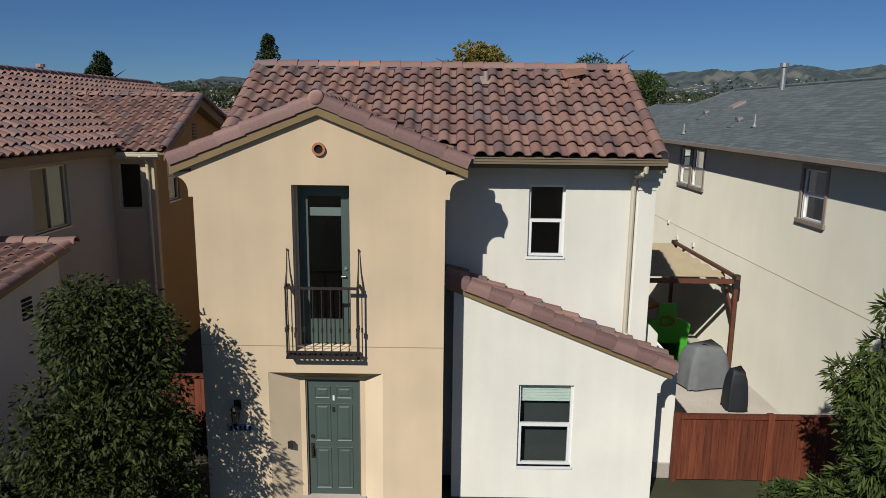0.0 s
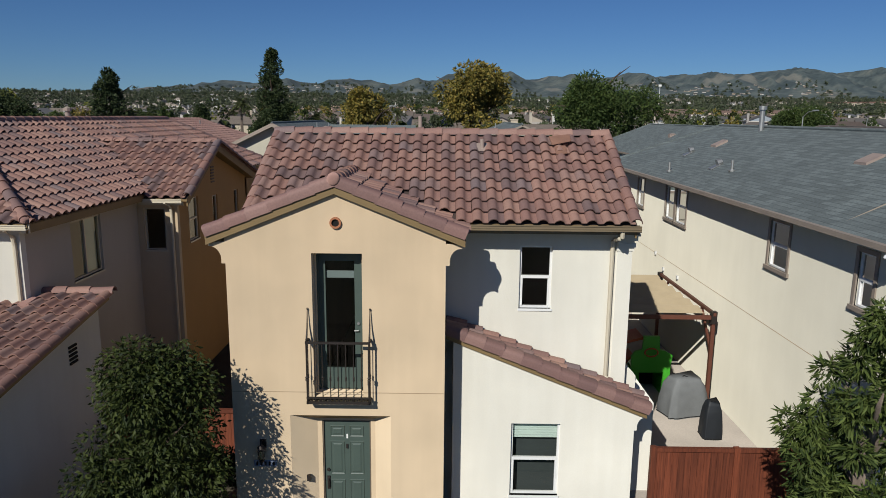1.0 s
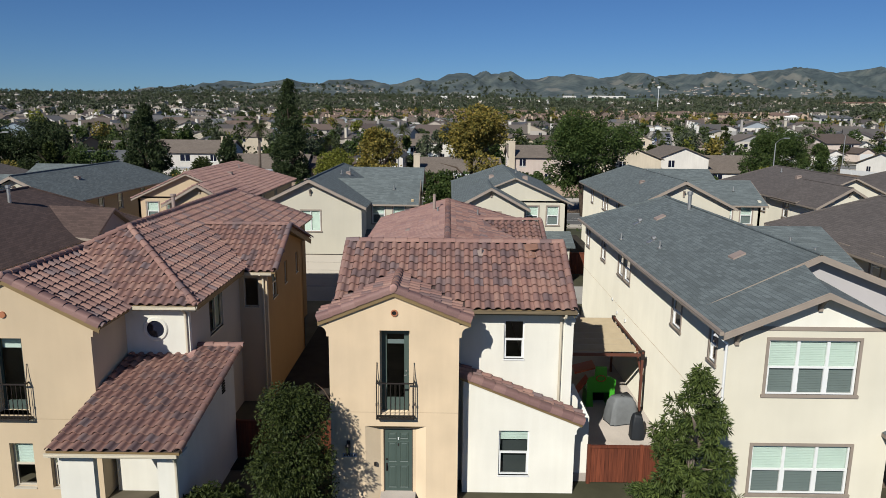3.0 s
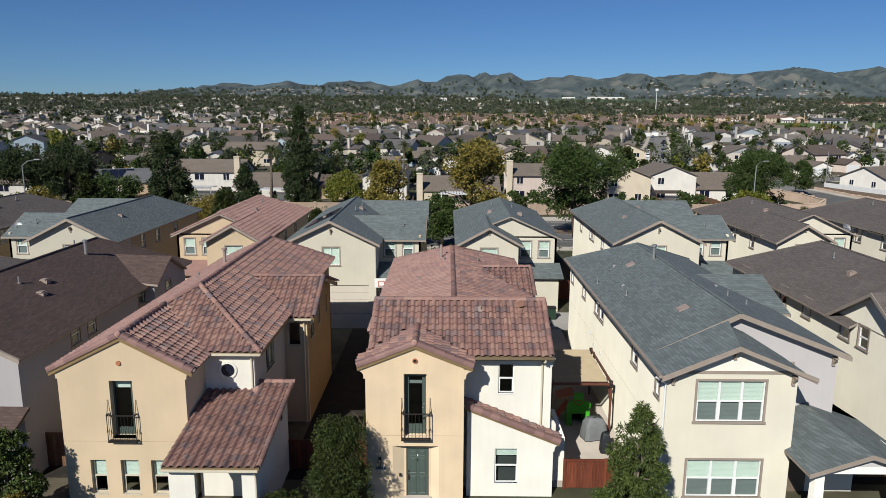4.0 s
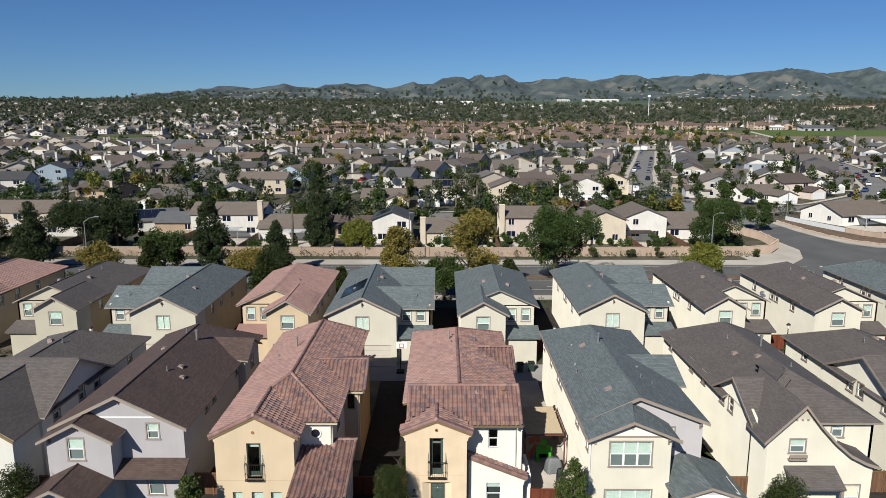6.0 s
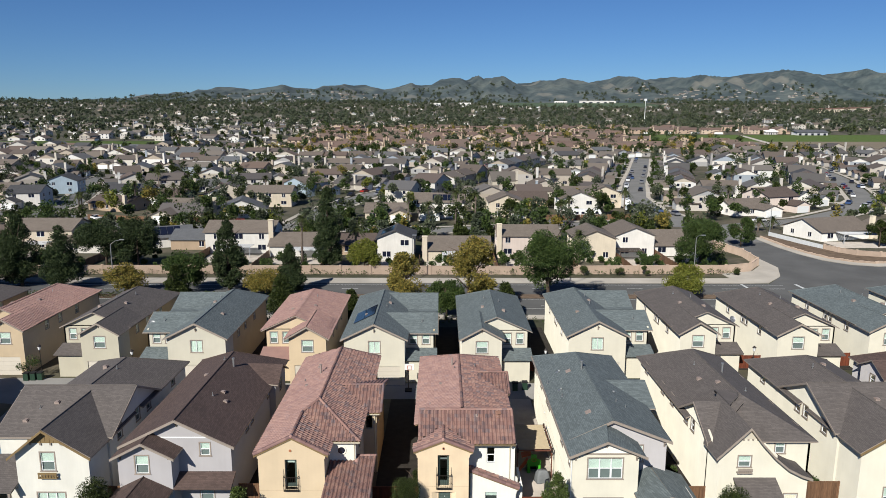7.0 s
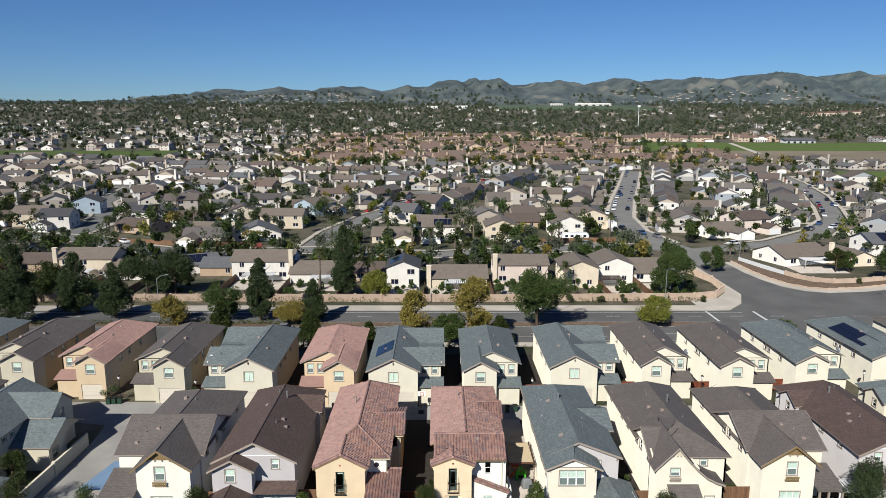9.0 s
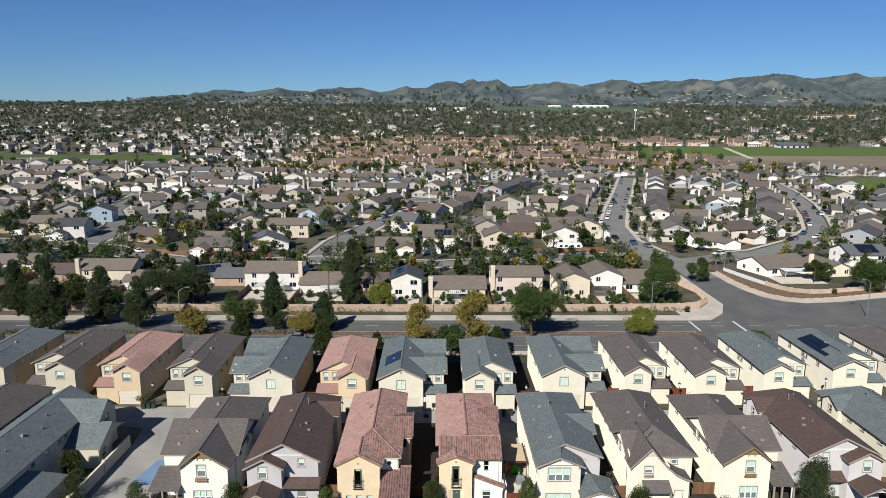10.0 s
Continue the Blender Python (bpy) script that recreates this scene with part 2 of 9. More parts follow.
# ---- building tools ----
class Mesh:
    """Gathers faces, each with the number of its material."""

    def __init__(self):
        self.v, self.f, self.m = [], [], []

    def poly(self, pts, mat=0):
        k = len(self.v)
        self.v += [tuple(p) for p in pts]
        self.f.append(tuple(range(k, k + len(pts))))
        self.m.append(mat)
        return self

    def box(self, x0, x1, y0, y1, z0, z1, mat=0):
        k = len(self.v)
        self.v += [(x, y, z) for z in (z0, z1) for y in (y0, y1) for x in (x0, x1)]
        self.f += [tuple(k + i for i in q) for q in ((0, 2, 3, 1), (4, 5, 7, 6), (0, 1, 5, 4), (2, 6, 7, 3), (0, 4, 6, 2), (1, 3, 7, 5))]
        self.m += [mat] * 6
        return self

    def slab(self, pts, drop, mat=0, mat_side=None):
        """A polygon and its copy moved by the vector drop, with sides."""
        k, n = len(self.v), len(pts)
        d = Vector(drop)
        self.v += [tuple(p) for p in pts] + [tuple(Vector(p) + d) for p in pts]
        side = mat if mat_side is None else mat_side
        self.f.append(tuple(range(k, k + n)))
        self.f.append(tuple(range(k + 2 * n - 1, k + n - 1, -1)))
        self.m += [mat, side]
        for i in range(n):
            j = (i + 1) % n
            self.f.append((k + j, k + i, k + n + i, k + n + j))
            self.m.append(side)
        return self

    def tube(self, path, radii, sides=8, mat=0, caps=True):
        """A tapered tube along a path."""
        k0, n = len(self.v), len(path)
        for i, p in enumerate(path):
            p = Vector(p)
            d = (Vector(path[min(i + 1, n - 1)]) - Vector(path[max(i - 1, 0)])).normalized()
            a = d.orthogonal().normalized()
            b = d.cross(a)
            r = radii[i] if hasattr(radii, "__len__") else radii
            for s in range(sides):
                w = 2 * math.pi * s / sides
                self.v.append(tuple(p + a * (r * math.cos(w)) + b * (r * math.sin(w))))
        for i in range(n - 1):
            for s in range(sides):
                t = (s + 1) % sides
                self.f.append((k0 + i * sides + s, k0 + i * sides + t, k0 + (i + 1) * sides + t, k0 + (i + 1) * sides + s))
                self.m.append(mat)
        if caps:
            self.f.append(tuple(k0 + s for s in reversed(range(sides))))
            self.f.append(tuple(k0 + (n - 1) * sides + s for s in range(sides)))
            self.m += [mat, mat]
        return self

    def data(self, name, mats):
        me = bpy.data.meshes.new(name)
        me.from_pydata(self.v, [], self.f)
        for x in mats:
            me.materials.append(x)
        if len(mats) > 1:
            me.polygons.foreach_set("material_index", self.m)
        me.update()
        return me


def put_under(ob, parent):
    ob.parent = parent
    if parent.parent is None and parent.type == "EMPTY":
        ob.matrix_parent_inverse = parent.matrix_basis.inverted()
    return ob


def part(name, mesh, mats, parent=None, label="", smooth=False):
    """Links a mesh as one object, under a thing or under a part."""
    if not isinstance(mats, (list, tuple)):
        mats = [mats]
    me = mesh.data(name, mats) if isinstance(mesh, Mesh) else mesh
    if smooth:
        me.polygons.foreach_set("use_smooth", [True] * len(me.polygons))
    ob = new(name, me)
    if parent is not None:
        put_under(ob, parent)
    if label:
        tagged(ob, label)
    return ob


def thing(name, at, label, category, group="", kind=""):
    ob = new(name)
    ob.empty_display_size = 0.3
    ob.matrix_basis = Matrix.Translation(at)
    return tagged(ob, label, category, group, kind)


def structure(name, mesh, mats, label, category):
    return tagged(part(name, mesh, mats), label, category, "", "structure")


def on_side(side, plane, u, d, z):
    """A place on a wall: u along it, d outward from it."""
    if side == "S":
        return (u, plane - d, z)
    if side == "N":
        return (u, plane + d, z)
    if side == "W":
        return (plane - d, u, z)
    return (plane + d, u, z)


def side_box(mesh, side, plane, u0, u1, d0, d1, z0, z1, mat=0):
    a, b = on_side(side, plane, u0, d0, z0), on_side(side, plane, u1, d1, z1)
    lo, hi = [min(p) for p in zip(a, b)], [max(p) for p in zip(a, b)]
    return mesh.box(lo[0], hi[0], lo[1], hi[1], lo[2], hi[2], mat)


def side_wall(mesh, side, plane, u0, u1, z0, z1, holes=(), thick=0.18, mat=0):
    """A wall with openings through it. Holes are (u0, u1, z0, z1)."""
    us = sorted({u0, u1, *[min(max(h[k], u0), u1) for h in holes for k in (0, 1)]})
    zs = sorted({z0, z1, *[min(max(h[k], z0), z1) for h in holes for k in (2, 3)]})
    nu, nz = len(us) - 1, len(zs) - 1

    def solid(i, j):
        if not (0 <= i < nu and 0 <= j < nz):
            return False
        u, z = (us[i] + us[i + 1]) / 2, (zs[j] + zs[j + 1]) / 2
        return not any(h[0] < u < h[1] and h[2] < z < h[3] for h in holes)

    flip = side in ("N", "W")

    def q(pts):
        mesh.poly(pts[::-1] if flip else pts, mat)

    P = lambda u, d, z: on_side(side, plane, u, d, z)
    for i in range(nu):
        for j in range(nz):
            if not solid(i, j):
                continue
            a, b, c, d = us[i], us[i + 1], zs[j], zs[j + 1]
            q([P(a, 0, c), P(b, 0, c), P(b, 0, d), P(a, 0, d)])
            q([P(a, -thick, d), P(b, -thick, d), P(b, -thick, c), P(a, -thick, c)])
            if not solid(i - 1, j):
                q([P(a, -thick, c), P(a, 0, c), P(a, 0, d), P(a, -thick, d)])
            if not solid(i + 1, j):
                q([P(b, 0, c), P(b, -thick, c), P(b, -thick, d), P(b, 0, d)])
            if not solid(i, j - 1):
                q([P(a, -thick, c), P(b, -thick, c), P(b, 0, c), P(a, 0, c)])
            if not solid(i, j + 1):
                q([P(a, 0, d), P(b, 0, d), P(b, -thick, d), P(a, -thick, d)])


def sheet(parent, pts):
    """A pane of clear glass that lets the daylight in."""
    ob = part("pane", Mesh().poly(pts), M["glass"], parent)
    ob.visible_shadow = False
    return ob


def window(parent, side, plane, u0, u1, z0, z1, style="hung", frame_mat="vinyl", trim=None, blind=0.45, deep=0.07, sill=True, n=1):
    """A window set in its opening: frame, panes, sill and, behind the glass, a blind."""
    f = Mesh()
    w = 0.045
    o, i = -deep, -deep - 0.06
    for a, b, c, d in ((u0, u1, z0, z0 + w), (u0, u1, z1 - w, z1), (u0, u0 + w, z0 + w, z1 - w), (u1 - w, u1, z0 + w, z1 - w)):
        side_box(f, side, plane, a, b, i, o, c, d)
    cuts = [u0 + (u1 - u0) * k / n for k in range(1, n)]
    for c in cuts:
        side_box(f, side, plane, c - w, c + w, i, o, z0 + w, z1 - w)
    if style == "hung":
        zm = (z0 + z1) / 2
        edges = [u0 + w] + [e for c in cuts for e in (c - w, c + w)] + [u1 - w]
        for k in range(0, len(edges), 2):
            side_box(f, side, plane, edges[k], edges[k + 1], i + 0.01, o + 0.012, zm - 0.03, zm + 0.03)
            side_box(f, side, plane, edges[k], edges[k] + 0.03, i + 0.01, o + 0.006, z0 + w, zm - 0.03)
            side_box(f, side, plane, edges[k + 1] - 0.03, edges[k + 1], i + 0.01, o + 0.006, z0 + w, zm - 0.03)
    elif style == "slider":
        um = (u0 + u1) / 2
        side_box(f, side, plane, um - 0.03, um + 0.03, i + 0.01, o + 0.012, z0 + w, z1 - w)
    win = part("window", f, M[frame_mat], parent)
    m = (i + o) / 2
    edges = [u0] + cuts + [u1]
    for k in range(n):
        a, b = edges[k] + w * 0.6, edges[k + 1] - w * 0.6
        spans = [(a, b, z0 + w * 0.6, z1 - w * 0.6, m)]
        if style == "slider":
            um = (u0 + u1) / 2
            spans = [(a, um, z0 + w * 0.6, z1 - w * 0.6, m), (um, b, z0 + w * 0.6, z1 - w * 0.6, m + 0.008)]
        elif style == "hung":
            zm = (z0 + z1) / 2
            spans = [(a, b, z0 + w * 0.6, zm, m), (a, b, zm, z1 - w * 0.6, m + 0.01)]
        for e, g, p, q, dd in spans:
            sheet(win, [on_side(side, plane, e, dd, p), on_side(side, plane, g, dd, p), on_side(side, plane, g, dd, q), on_side(side, plane, e, dd, q)])
    if blind > 0:
        bm = Mesh()
        zb = z1 - w - (z1 - z0) * blind
        if style == "slider":
            um = (u0 + u1) / 2
            side_box(bm, side, plane, um + 0.02, u1 - w, i - 0.05, i - 0.03, z0 + w, z1 - w)
            if blind > 0.6:
                side_box(bm, side, plane, u0 + w, um - 0.02, i - 0.05, i - 0.03, z0 + w, z1 - w)
        else:
            k = 0
            while z1 - w - k * 0.055 > zb:
                zz = z1 - w - k * 0.055
                side_box(bm, side, plane, u0 + w * 0.7, u1 - w * 0.7, i - 0.05 - (k % 2) * 0.004, i - 0.03, zz - 0.05, zz, 1 if zz < (z0 + z1) / 2 and style == "hung" else 0)
                k += 1
        part("blind", bm, [M["blind"], M["screened"]], win)
    if trim:
        t = Mesh()
        e, h = 0.09, 0.03
        for a, b, c, d in ((u0 - e, u1 + e, z1, z1 + e), (u0 - e, u0, z0, z1), (u1, u1 + e, z0, z1)):
            side_box(t, side, plane, a, b, -0.02, h, c, d)
        part("trim", t, M[trim], win)
    if sill:
        s = Mesh()
        side_box(s, side, plane, u0 - (0.13 if trim else 0.02), u1 + (0.13 if trim else 0.02), -0.1, 0.06 if trim else 0.025, z0 - (0.09 if trim else 0.045), z0)
        part("sill", s, M[trim or frame_mat], win)
    return win


class House:
    """A house thing: walls with openings, roofs, windows."""

    def __init__(self, name, at, label, wall, roof, fascia="brownfascia", trim=None, group="", frame="vinyl"):
        self.ob = thing(name, (at[0], at[1], GZ), label, "house", group)
        self.wall, self.roof, self.fascia, self.trim, self.frame, self.tiled = wall, roof, fascia, trim, frame, False

    def block(self, x0, x1, y0, y1, z1, wins=(), z0=GZ, wall=None, sides="SWEN", doors=()):
        """Four walls. wins: (side, u0, u1, z0, z1, style, blind, n)."""
        plane = dict(S=y0, N=y1, W=x0, E=x1)
        for s in sides:
            m = Mesh()
            a, b = (x0, x1) if s in "SN" else (y0 + (0.18 if "S" in sides else 0), y1 - (0.18 if "N" in sides else 0))
            holes = [w[1:5] for w in wins if w[0] == s] + [d[1:5] for d in doors if d[0] == s]
            side_wall(m, s, plane[s], a, b, z0, z1, holes)
            part("wall", m, M[wall or self.wall], self.ob)
        for s, u0, u1, a, b, *more in wins:
            style, blind, n = (list(more) + ["hung", 0.45, 1][len(more):])[:3]
            window(self.ob, s, plane[s], u0, u1, a, b, style, self.frame, self.trim, max(blind, 0.95) if blind >= 0.2 else blind, 0.03 if self.trim else 0.07, True, n)

    def gable_wall(self, side, plane, u0, u1, z0, zr, um=None, wall=None, thick=0.18, low=None):
        um = (u0 + u1) / 2 if um is None else um
        n = {"S": (0, 1, 0), "N": (0, -1, 0), "W": (1, 0, 0), "E": (-1, 0, 0)}[side]
        pts = [on_side(side, plane, u0, 0, z0), on_side(side, plane, u1, 0, z0 if low is None else low), on_side(side, plane, um, 0, zr)]
        if side in "NW":
            pts = pts[::-1]
        part("gable_wall", Mesh().slab(pts, Vector(n) * thick), M[wall or self.wall], self.ob)

    def slope(self, pts, thick=0.12, roof=None, fascia=True):
        """One roof slope from its corners, seen from above counterclockwise; the first two are the eave."""
        m = Mesh()
        m.slab(pts, (0, 0, -thick), 0, 1)
        ob = part("roof", m, [M[roof or self.roof], M[self.fascia]], self.ob)
        if self.tiled:
            lay_tiles(ob, tile_places(pts[0], pts[1], pts), 0, "tile", "pinkj")
        return ob

    def gable_roof(self, x0, x1, y0, y1, ze, zr, axis="y", over=0.4, front=0.35, back=0.35, mid=None, roof=None, x_over=None):
        """Two slopes; axis: the way the ridge runs. Eaves at x0, x1 (or y0, y1) go out by over."""
        def P(u, v, z):
            return (u, v, z) if axis == "y" else (v, u, z)
        a0, a1, b0, b1 = (x0, x1, y0, y1) if axis == "y" else (y0, y1, x0, x1)
        mid = (a0 + a1) / 2 if mid is None else mid
        k0, k1 = (zr - ze) / (mid - a0), (zr - ze) / (a1 - mid)
        l, r, f, b = a0 - over, a1 + over, b0 - front, b1 + back
        zl, zrr = ze - k0 * over, ze - k1 * over
        left = [P(l, b, zl), P(l, f, zl), P(mid, f, zr), P(mid, b, zr)]
        right = [P(r, f, zrr), P(r, b, zrr), P(mid, b, zr), P(mid, f, zr)]
        if axis == "x":
            left, right = left[::-1], right[::-1]
        out = [self.slope(left, roof=roof), self.slope(right, roof=roof)]
        rm = Mesh()
        rm.tube([P(mid, f, zr + 0.0), P(mid, b, zr + 0.0)], 0.05, 6)
        part("ridge_cap", rm, M[roof or self.roof], self.ob)
        return out

    def rake(self, side, plane, u0, u1, um, ze, zr, h=0.2, d=0.05, mat=None):
        """Boards along the two sloping edges of a gable."""
        for a, za, b, zb in ((u0, ze, um, zr), (um, zr, u1, ze)):
            pts = [on_side(side, plane, a, 0, za), on_side(side, plane, b, 0, zb), on_side(side, plane, b, 0, zb - h), on_side(side, plane, a, 0, za - h)]
            n = {"S": (0, -d, 0), "N": (0, d, 0), "W": (-d, 0, 0), "E": (d, 0, 0)}[side]
            part("rake_board", Mesh().slab(pts, n), M[mat or self.fascia], self.ob)

    def vents(self, spots):
        """Roof fittings: (x, y, z, kind)."""
        for x, y, z, k in spots:
            m = Mesh()
            if k == "pipe":
                m.tube([(x, y, z - 0.3), (x, y, z + 0.3)], 0.045, 8)
                m.tube([(x, y, z - 0.05), (x, y, z + 0.01)], 0.11, 8)
                part("vent_pipe", m, M["metal"], self.ob)
            elif k == "flue":
                m.tube([(x, y, z - 0.3), (x, y, z + 0.75)], 0.09, 10)
                m.tube([(x, y, z + 0.72), (x, y, z + 0.86)], 0.14, 10)
                part("flue", m, M["metal"], self.ob)
            elif k == "hood":
                m.slab([(x - 0.3, y - 0.16, z - 0.17), (x + 0.02, y - 0.16, z - 0.02), (x + 0.02, y + 0.16, z - 0.02), (x - 0.3, y + 0.16, z - 0.17)], (0, 0, 0.03))
                m.tube([(x - 0.06, y, z + 0.04), (x + 0.1, y, z + 0.1)], [0.13, 0.1], 8)
                part("roof_vent", m, M["metal"], self.ob)
            elif k == "flat":
                m.slab([(x - 0.22, y - 0.26, z - 0.06), (x + 0.22, y - 0.26, z + 0.15), (x + 0.22, y + 0.26, z + 0.15), (x - 0.22, y + 0.26, z - 0.06)], (0, 0, -0.14))
                part("roof_vent", m, M["vent"], self.ob)
            else:
                m.box(x - 0.2, x + 0.2, y - 0.2, y + 0.2, z - 0.25, z + 0.09)
                m.box(x - 0.14, x + 0.14, y - 0.24, y + 0.1, z + 0.07, z + 0.14)
                part("roof_vent", m, M["vent"], self.ob)


# ---- roof tiles ----
TW, TL = 0.32, 0.37


def tile_shape(w=TW, length=0.43):
    """One S-shaped clay tile: a hump and a pan, its lower lip raised; u across, v up the slope."""
    prof = [(0.0, 0.002), (0.012, 0.034), (0.045, 0.07), (0.095, 0.09), (0.145, 0.084), (0.185, 0.054), (0.21, 0.008), (0.262, 0.0), (0.318, 0.004)]
    v, f = [], []
    for y, lift in ((0.0, 0.07), (length, 0.006)):
        v += [(x * w / 0.32, y, z + lift) for x, z in prof]
    v += [(x * w / 0.32, 0.0, z + 0.07) for x, z in prof]
    v += [(x * w / 0.32, 0.003, z * 0.93 + 0.052) for x, z in prof]
    v += [(x * w / 0.32, 0.13, z * 0.9 + 0.03) for x, z in prof]
    n = len(prof)
    for i in range(n - 1):
        f.append((i, i + 1, n + i + 1, n + i))
        f.append((3 * n + i, 3 * n + i + 1, 2 * n + i + 1, 2 * n + i))
        f.append((4 * n + i, 4 * n + i + 1, 3 * n + i + 1, 3 * n + i))
    return v, f


TV, TF = tile_shape()


def inside(p, poly):
    c, n = False, len(poly)
    for i in range(n):
        (x1, y1), (x2, y2) = poly[i], poly[(i + 1) % n]
        if (y1 > p[1]) != (y2 > p[1]) and p[0] < (x2 - x1) * (p[1] - y1) / (y2 - y1) + x1:
            c = not c
    return c


def tile_places(eave0, eave1, poly3, phase=0.0):
    """Where tiles lie on one slope: frames whose u runs along the eave and v up the slope."""
    o, e1 = Vector(eave0), Vector(eave1)
    u = (e1 - o).normalized()
    far = max((Vector(p) for p in poly3), key=lambda p: ((p - o) - u * (p - o).dot(u)).length)
    v = ((far - o) - u * (far - o).dot(u)).normalized()
    n = u.cross(v)
    flat = [((Vector(p) - o).dot(u), (Vector(p) - o).dot(v)) for p in poly3]
    us, vs = [p[0] for p in flat], [p[1] for p in flat]
    out = []
    for j in range(int((max(vs) - min(vs)) / TL) + 1):
        for i in range(int((max(us) - min(us)) / TW) + 1):
            a, b = min(us) + i * TW, min(vs) - 0.05 + j * TL
            if inside((a + TW / 2, b + TL * 0.55), flat):
                q = o + u * (a + random.uniform(-0.006, 0.006)) + v * (b + random.uniform(-0.012, 0.012)) + n * random.uniform(0, 0.006)
                r = Matrix((u, v, n)).transposed().to_4x4() @ Matrix.Rotation(random.uniform(-0.012, 0.012), 4, "Z")
                out.append(Matrix.Translation(q) @ r)
    return out


def lay_tiles(roof, places, single, mat="tile", joined="tilej"):
    """The first single tiles as objects of their own, the rest as one run."""
    me = bpy.data.meshes.new("tile")
    me.from_pydata(TV, [], TF)
    me.materials.append(M[mat])
    me.polygons.foreach_set("use_smooth", [k % 3 == 0 for k in range(len(TF))])
    for p in places[:single]:
        ob = new("tile", me)
        ob.parent = roof
        ob.matrix_basis = p
    rest = places[single:]
    if rest:
        base = np.array(TV)
        vs = np.concatenate([base @ np.array(p.to_3x3()).T + np.array(p.translation) for p in rest])
        fs = [tuple(i + k * len(TV) for i in f) for k in range(len(rest)) for f in TF]
        mj = bpy.data.meshes.new("tile_run")
        mj.from_pydata(vs.tolist(), [], fs)
        mj.materials.append(M[joined])
        mj.polygons.foreach_set("use_smooth", [k % 3 == 0 for k in range(len(fs))])
        tagged(part("tile_run", mj, [], roof), kind="stuff")


def rake_tiles(house, a, b, depth=0.3, step=0.4, mat="raket"):
    """Bent edge tiles lapped down a sloping edge: an upright face to the front and a rounded top behind it."""
    a, b = Vector(a), Vector(b)
    d = b - a
    n = max(1, round(d.length / step))
    L = d.length / n
    d.normalize()
    out = Vector((0, -1, 0))
    up = (out - d * out.dot(d)).normalized().cross(d)
    if up.z < 0:
        up = -up
    prof = [(0.03, -0.07), (0.036, 0.05), (0.026, 0.09), (0.0, 0.12), (-0.05, 0.142), (-depth * 0.5, 0.15), (-depth * 0.85, 0.13), (-depth, 0.09)]
    me, k = Mesh(), len(prof)
    for v, g in ((0.0, 1.0), (L + 0.045, 0.94)):
        me.v += [(p * g, v, q * g + (0.012 if g == 1.0 else -0.008)) for p, q in prof]
    me.v += [(p * 0.9 - 0.004, 0.004, q - 0.022) for p, q in prof]
    me.v += [(p, 0.0, q + 0.012) for p, q in prof]
    flip = out.cross(d).dot(up) < 0
    if flip:
        out = -out
        me.v = [(-p, v, q) for p, v, q in me.v]
    for i in range(k - 1):
        for f in ((i, i + 1, k + i + 1, k + i), (2 * k + i, 2 * k + i + 1, 3 * k + i + 1, 3 * k + i)):
            me.f.append(f if flip else f[::-1])
            me.m.append(0)
    data = me.data("rake_tile", [M[mat]])
    data.polygons.foreach_set("use_smooth", [q % 2 == 0 for q in range(len(data.polygons))])
    for i in range(n):
        ob = new("rake_tile", data)
        ob.matrix_basis = Matrix.Translation(a + d * (L * i) + up * random.uniform(-0.004, 0.004)) @ Matrix((out, d, up)).transposed().to_4x4()
        ob.parent = house
        ob.matrix_parent_inverse = house.matrix_basis.inverted()


def caps(house, a, b, r=0.13, step=0.36, mat="tile", label="", skip=0.0):
    """Half-round cap tiles lapped along a ridge, hip or rake."""
    a, b = Vector(a), Vector(b)
    d = (b - a)
    n = max(1, int(d.length / step))
    d.normalize()
    side = d.cross(Vector((0, 0, 1))).normalized()
    up = side.cross(d)
    me = Mesh()
    L = (b - a).length / n
    for y, k, lift in ((0.0, 1.0, 0.02), (L + 0.04, 0.93, 0.0)):
        for s in range(9):
            w = math.pi * s / 8
            me.v.append((math.cos(w) * r * k, y, math.sin(w) * r * k + lift - 0.02))
    for s in range(9):
        w = math.pi * s / 8
        me.v.append((math.cos(w) * r * 0.9, 0.012, math.sin(w) * r * 0.9 - 0.02))
    me.v += me.v[:9]
    for s in range(8):
        me.f += [(s, s + 1, 9 + s + 1, 9 + s)[::-1], (18 + s, 18 + s + 1, 27 + s + 1, 27 + s)[::-1]]
        me.m += [0, 0]
    data = me.data("cap_tile", [M[mat]])
    data.polygons.foreach_set("use_smooth", [k % 2 == 0 for k in range(len(data.polygons))])
    for i in range(n):
        ob = new("cap_tile", data)
        ob.matrix_basis = Matrix.Translation(a + d * (L * i)) @ Matrix((side, d, up)).transposed().to_4x4() @ Matrix.Rotation(random.uniform(-0.02, 0.02), 4, "Z")
        ob.parent = house
        if house.type == "EMPTY":
            ob.matrix_parent_inverse = house.matrix_basis.inverted()

# ---- the peach and white house ----
def corbel(parent, mat, x_wall, sgn, y0, y1, z_top, reach, drop):
    """A stepped and curved stucco corbel under an eave, running from y0 to y1."""
    prof = [(0, z_top), (reach, z_top), (reach, z_top - 0.08)]
    for k in range(7):
        w = k / 6 * math.pi / 2
        prof.append((reach * (0.92 - 0.68 * math.sin(w)), z_top - 0.08 - (drop - 0.16) * (1 - math.cos(w))))
    prof += [(reach * 0.24, z_top - drop), (0, z_top - drop)]
    pts = [(x_wall + sgn * a, y0, z) for a, z in prof]
    if sgn < 0:
        pts = pts[::-1]
    part("corbel", Mesh().slab(pts, (0, y1 - y0, 0)), M[mat], parent)


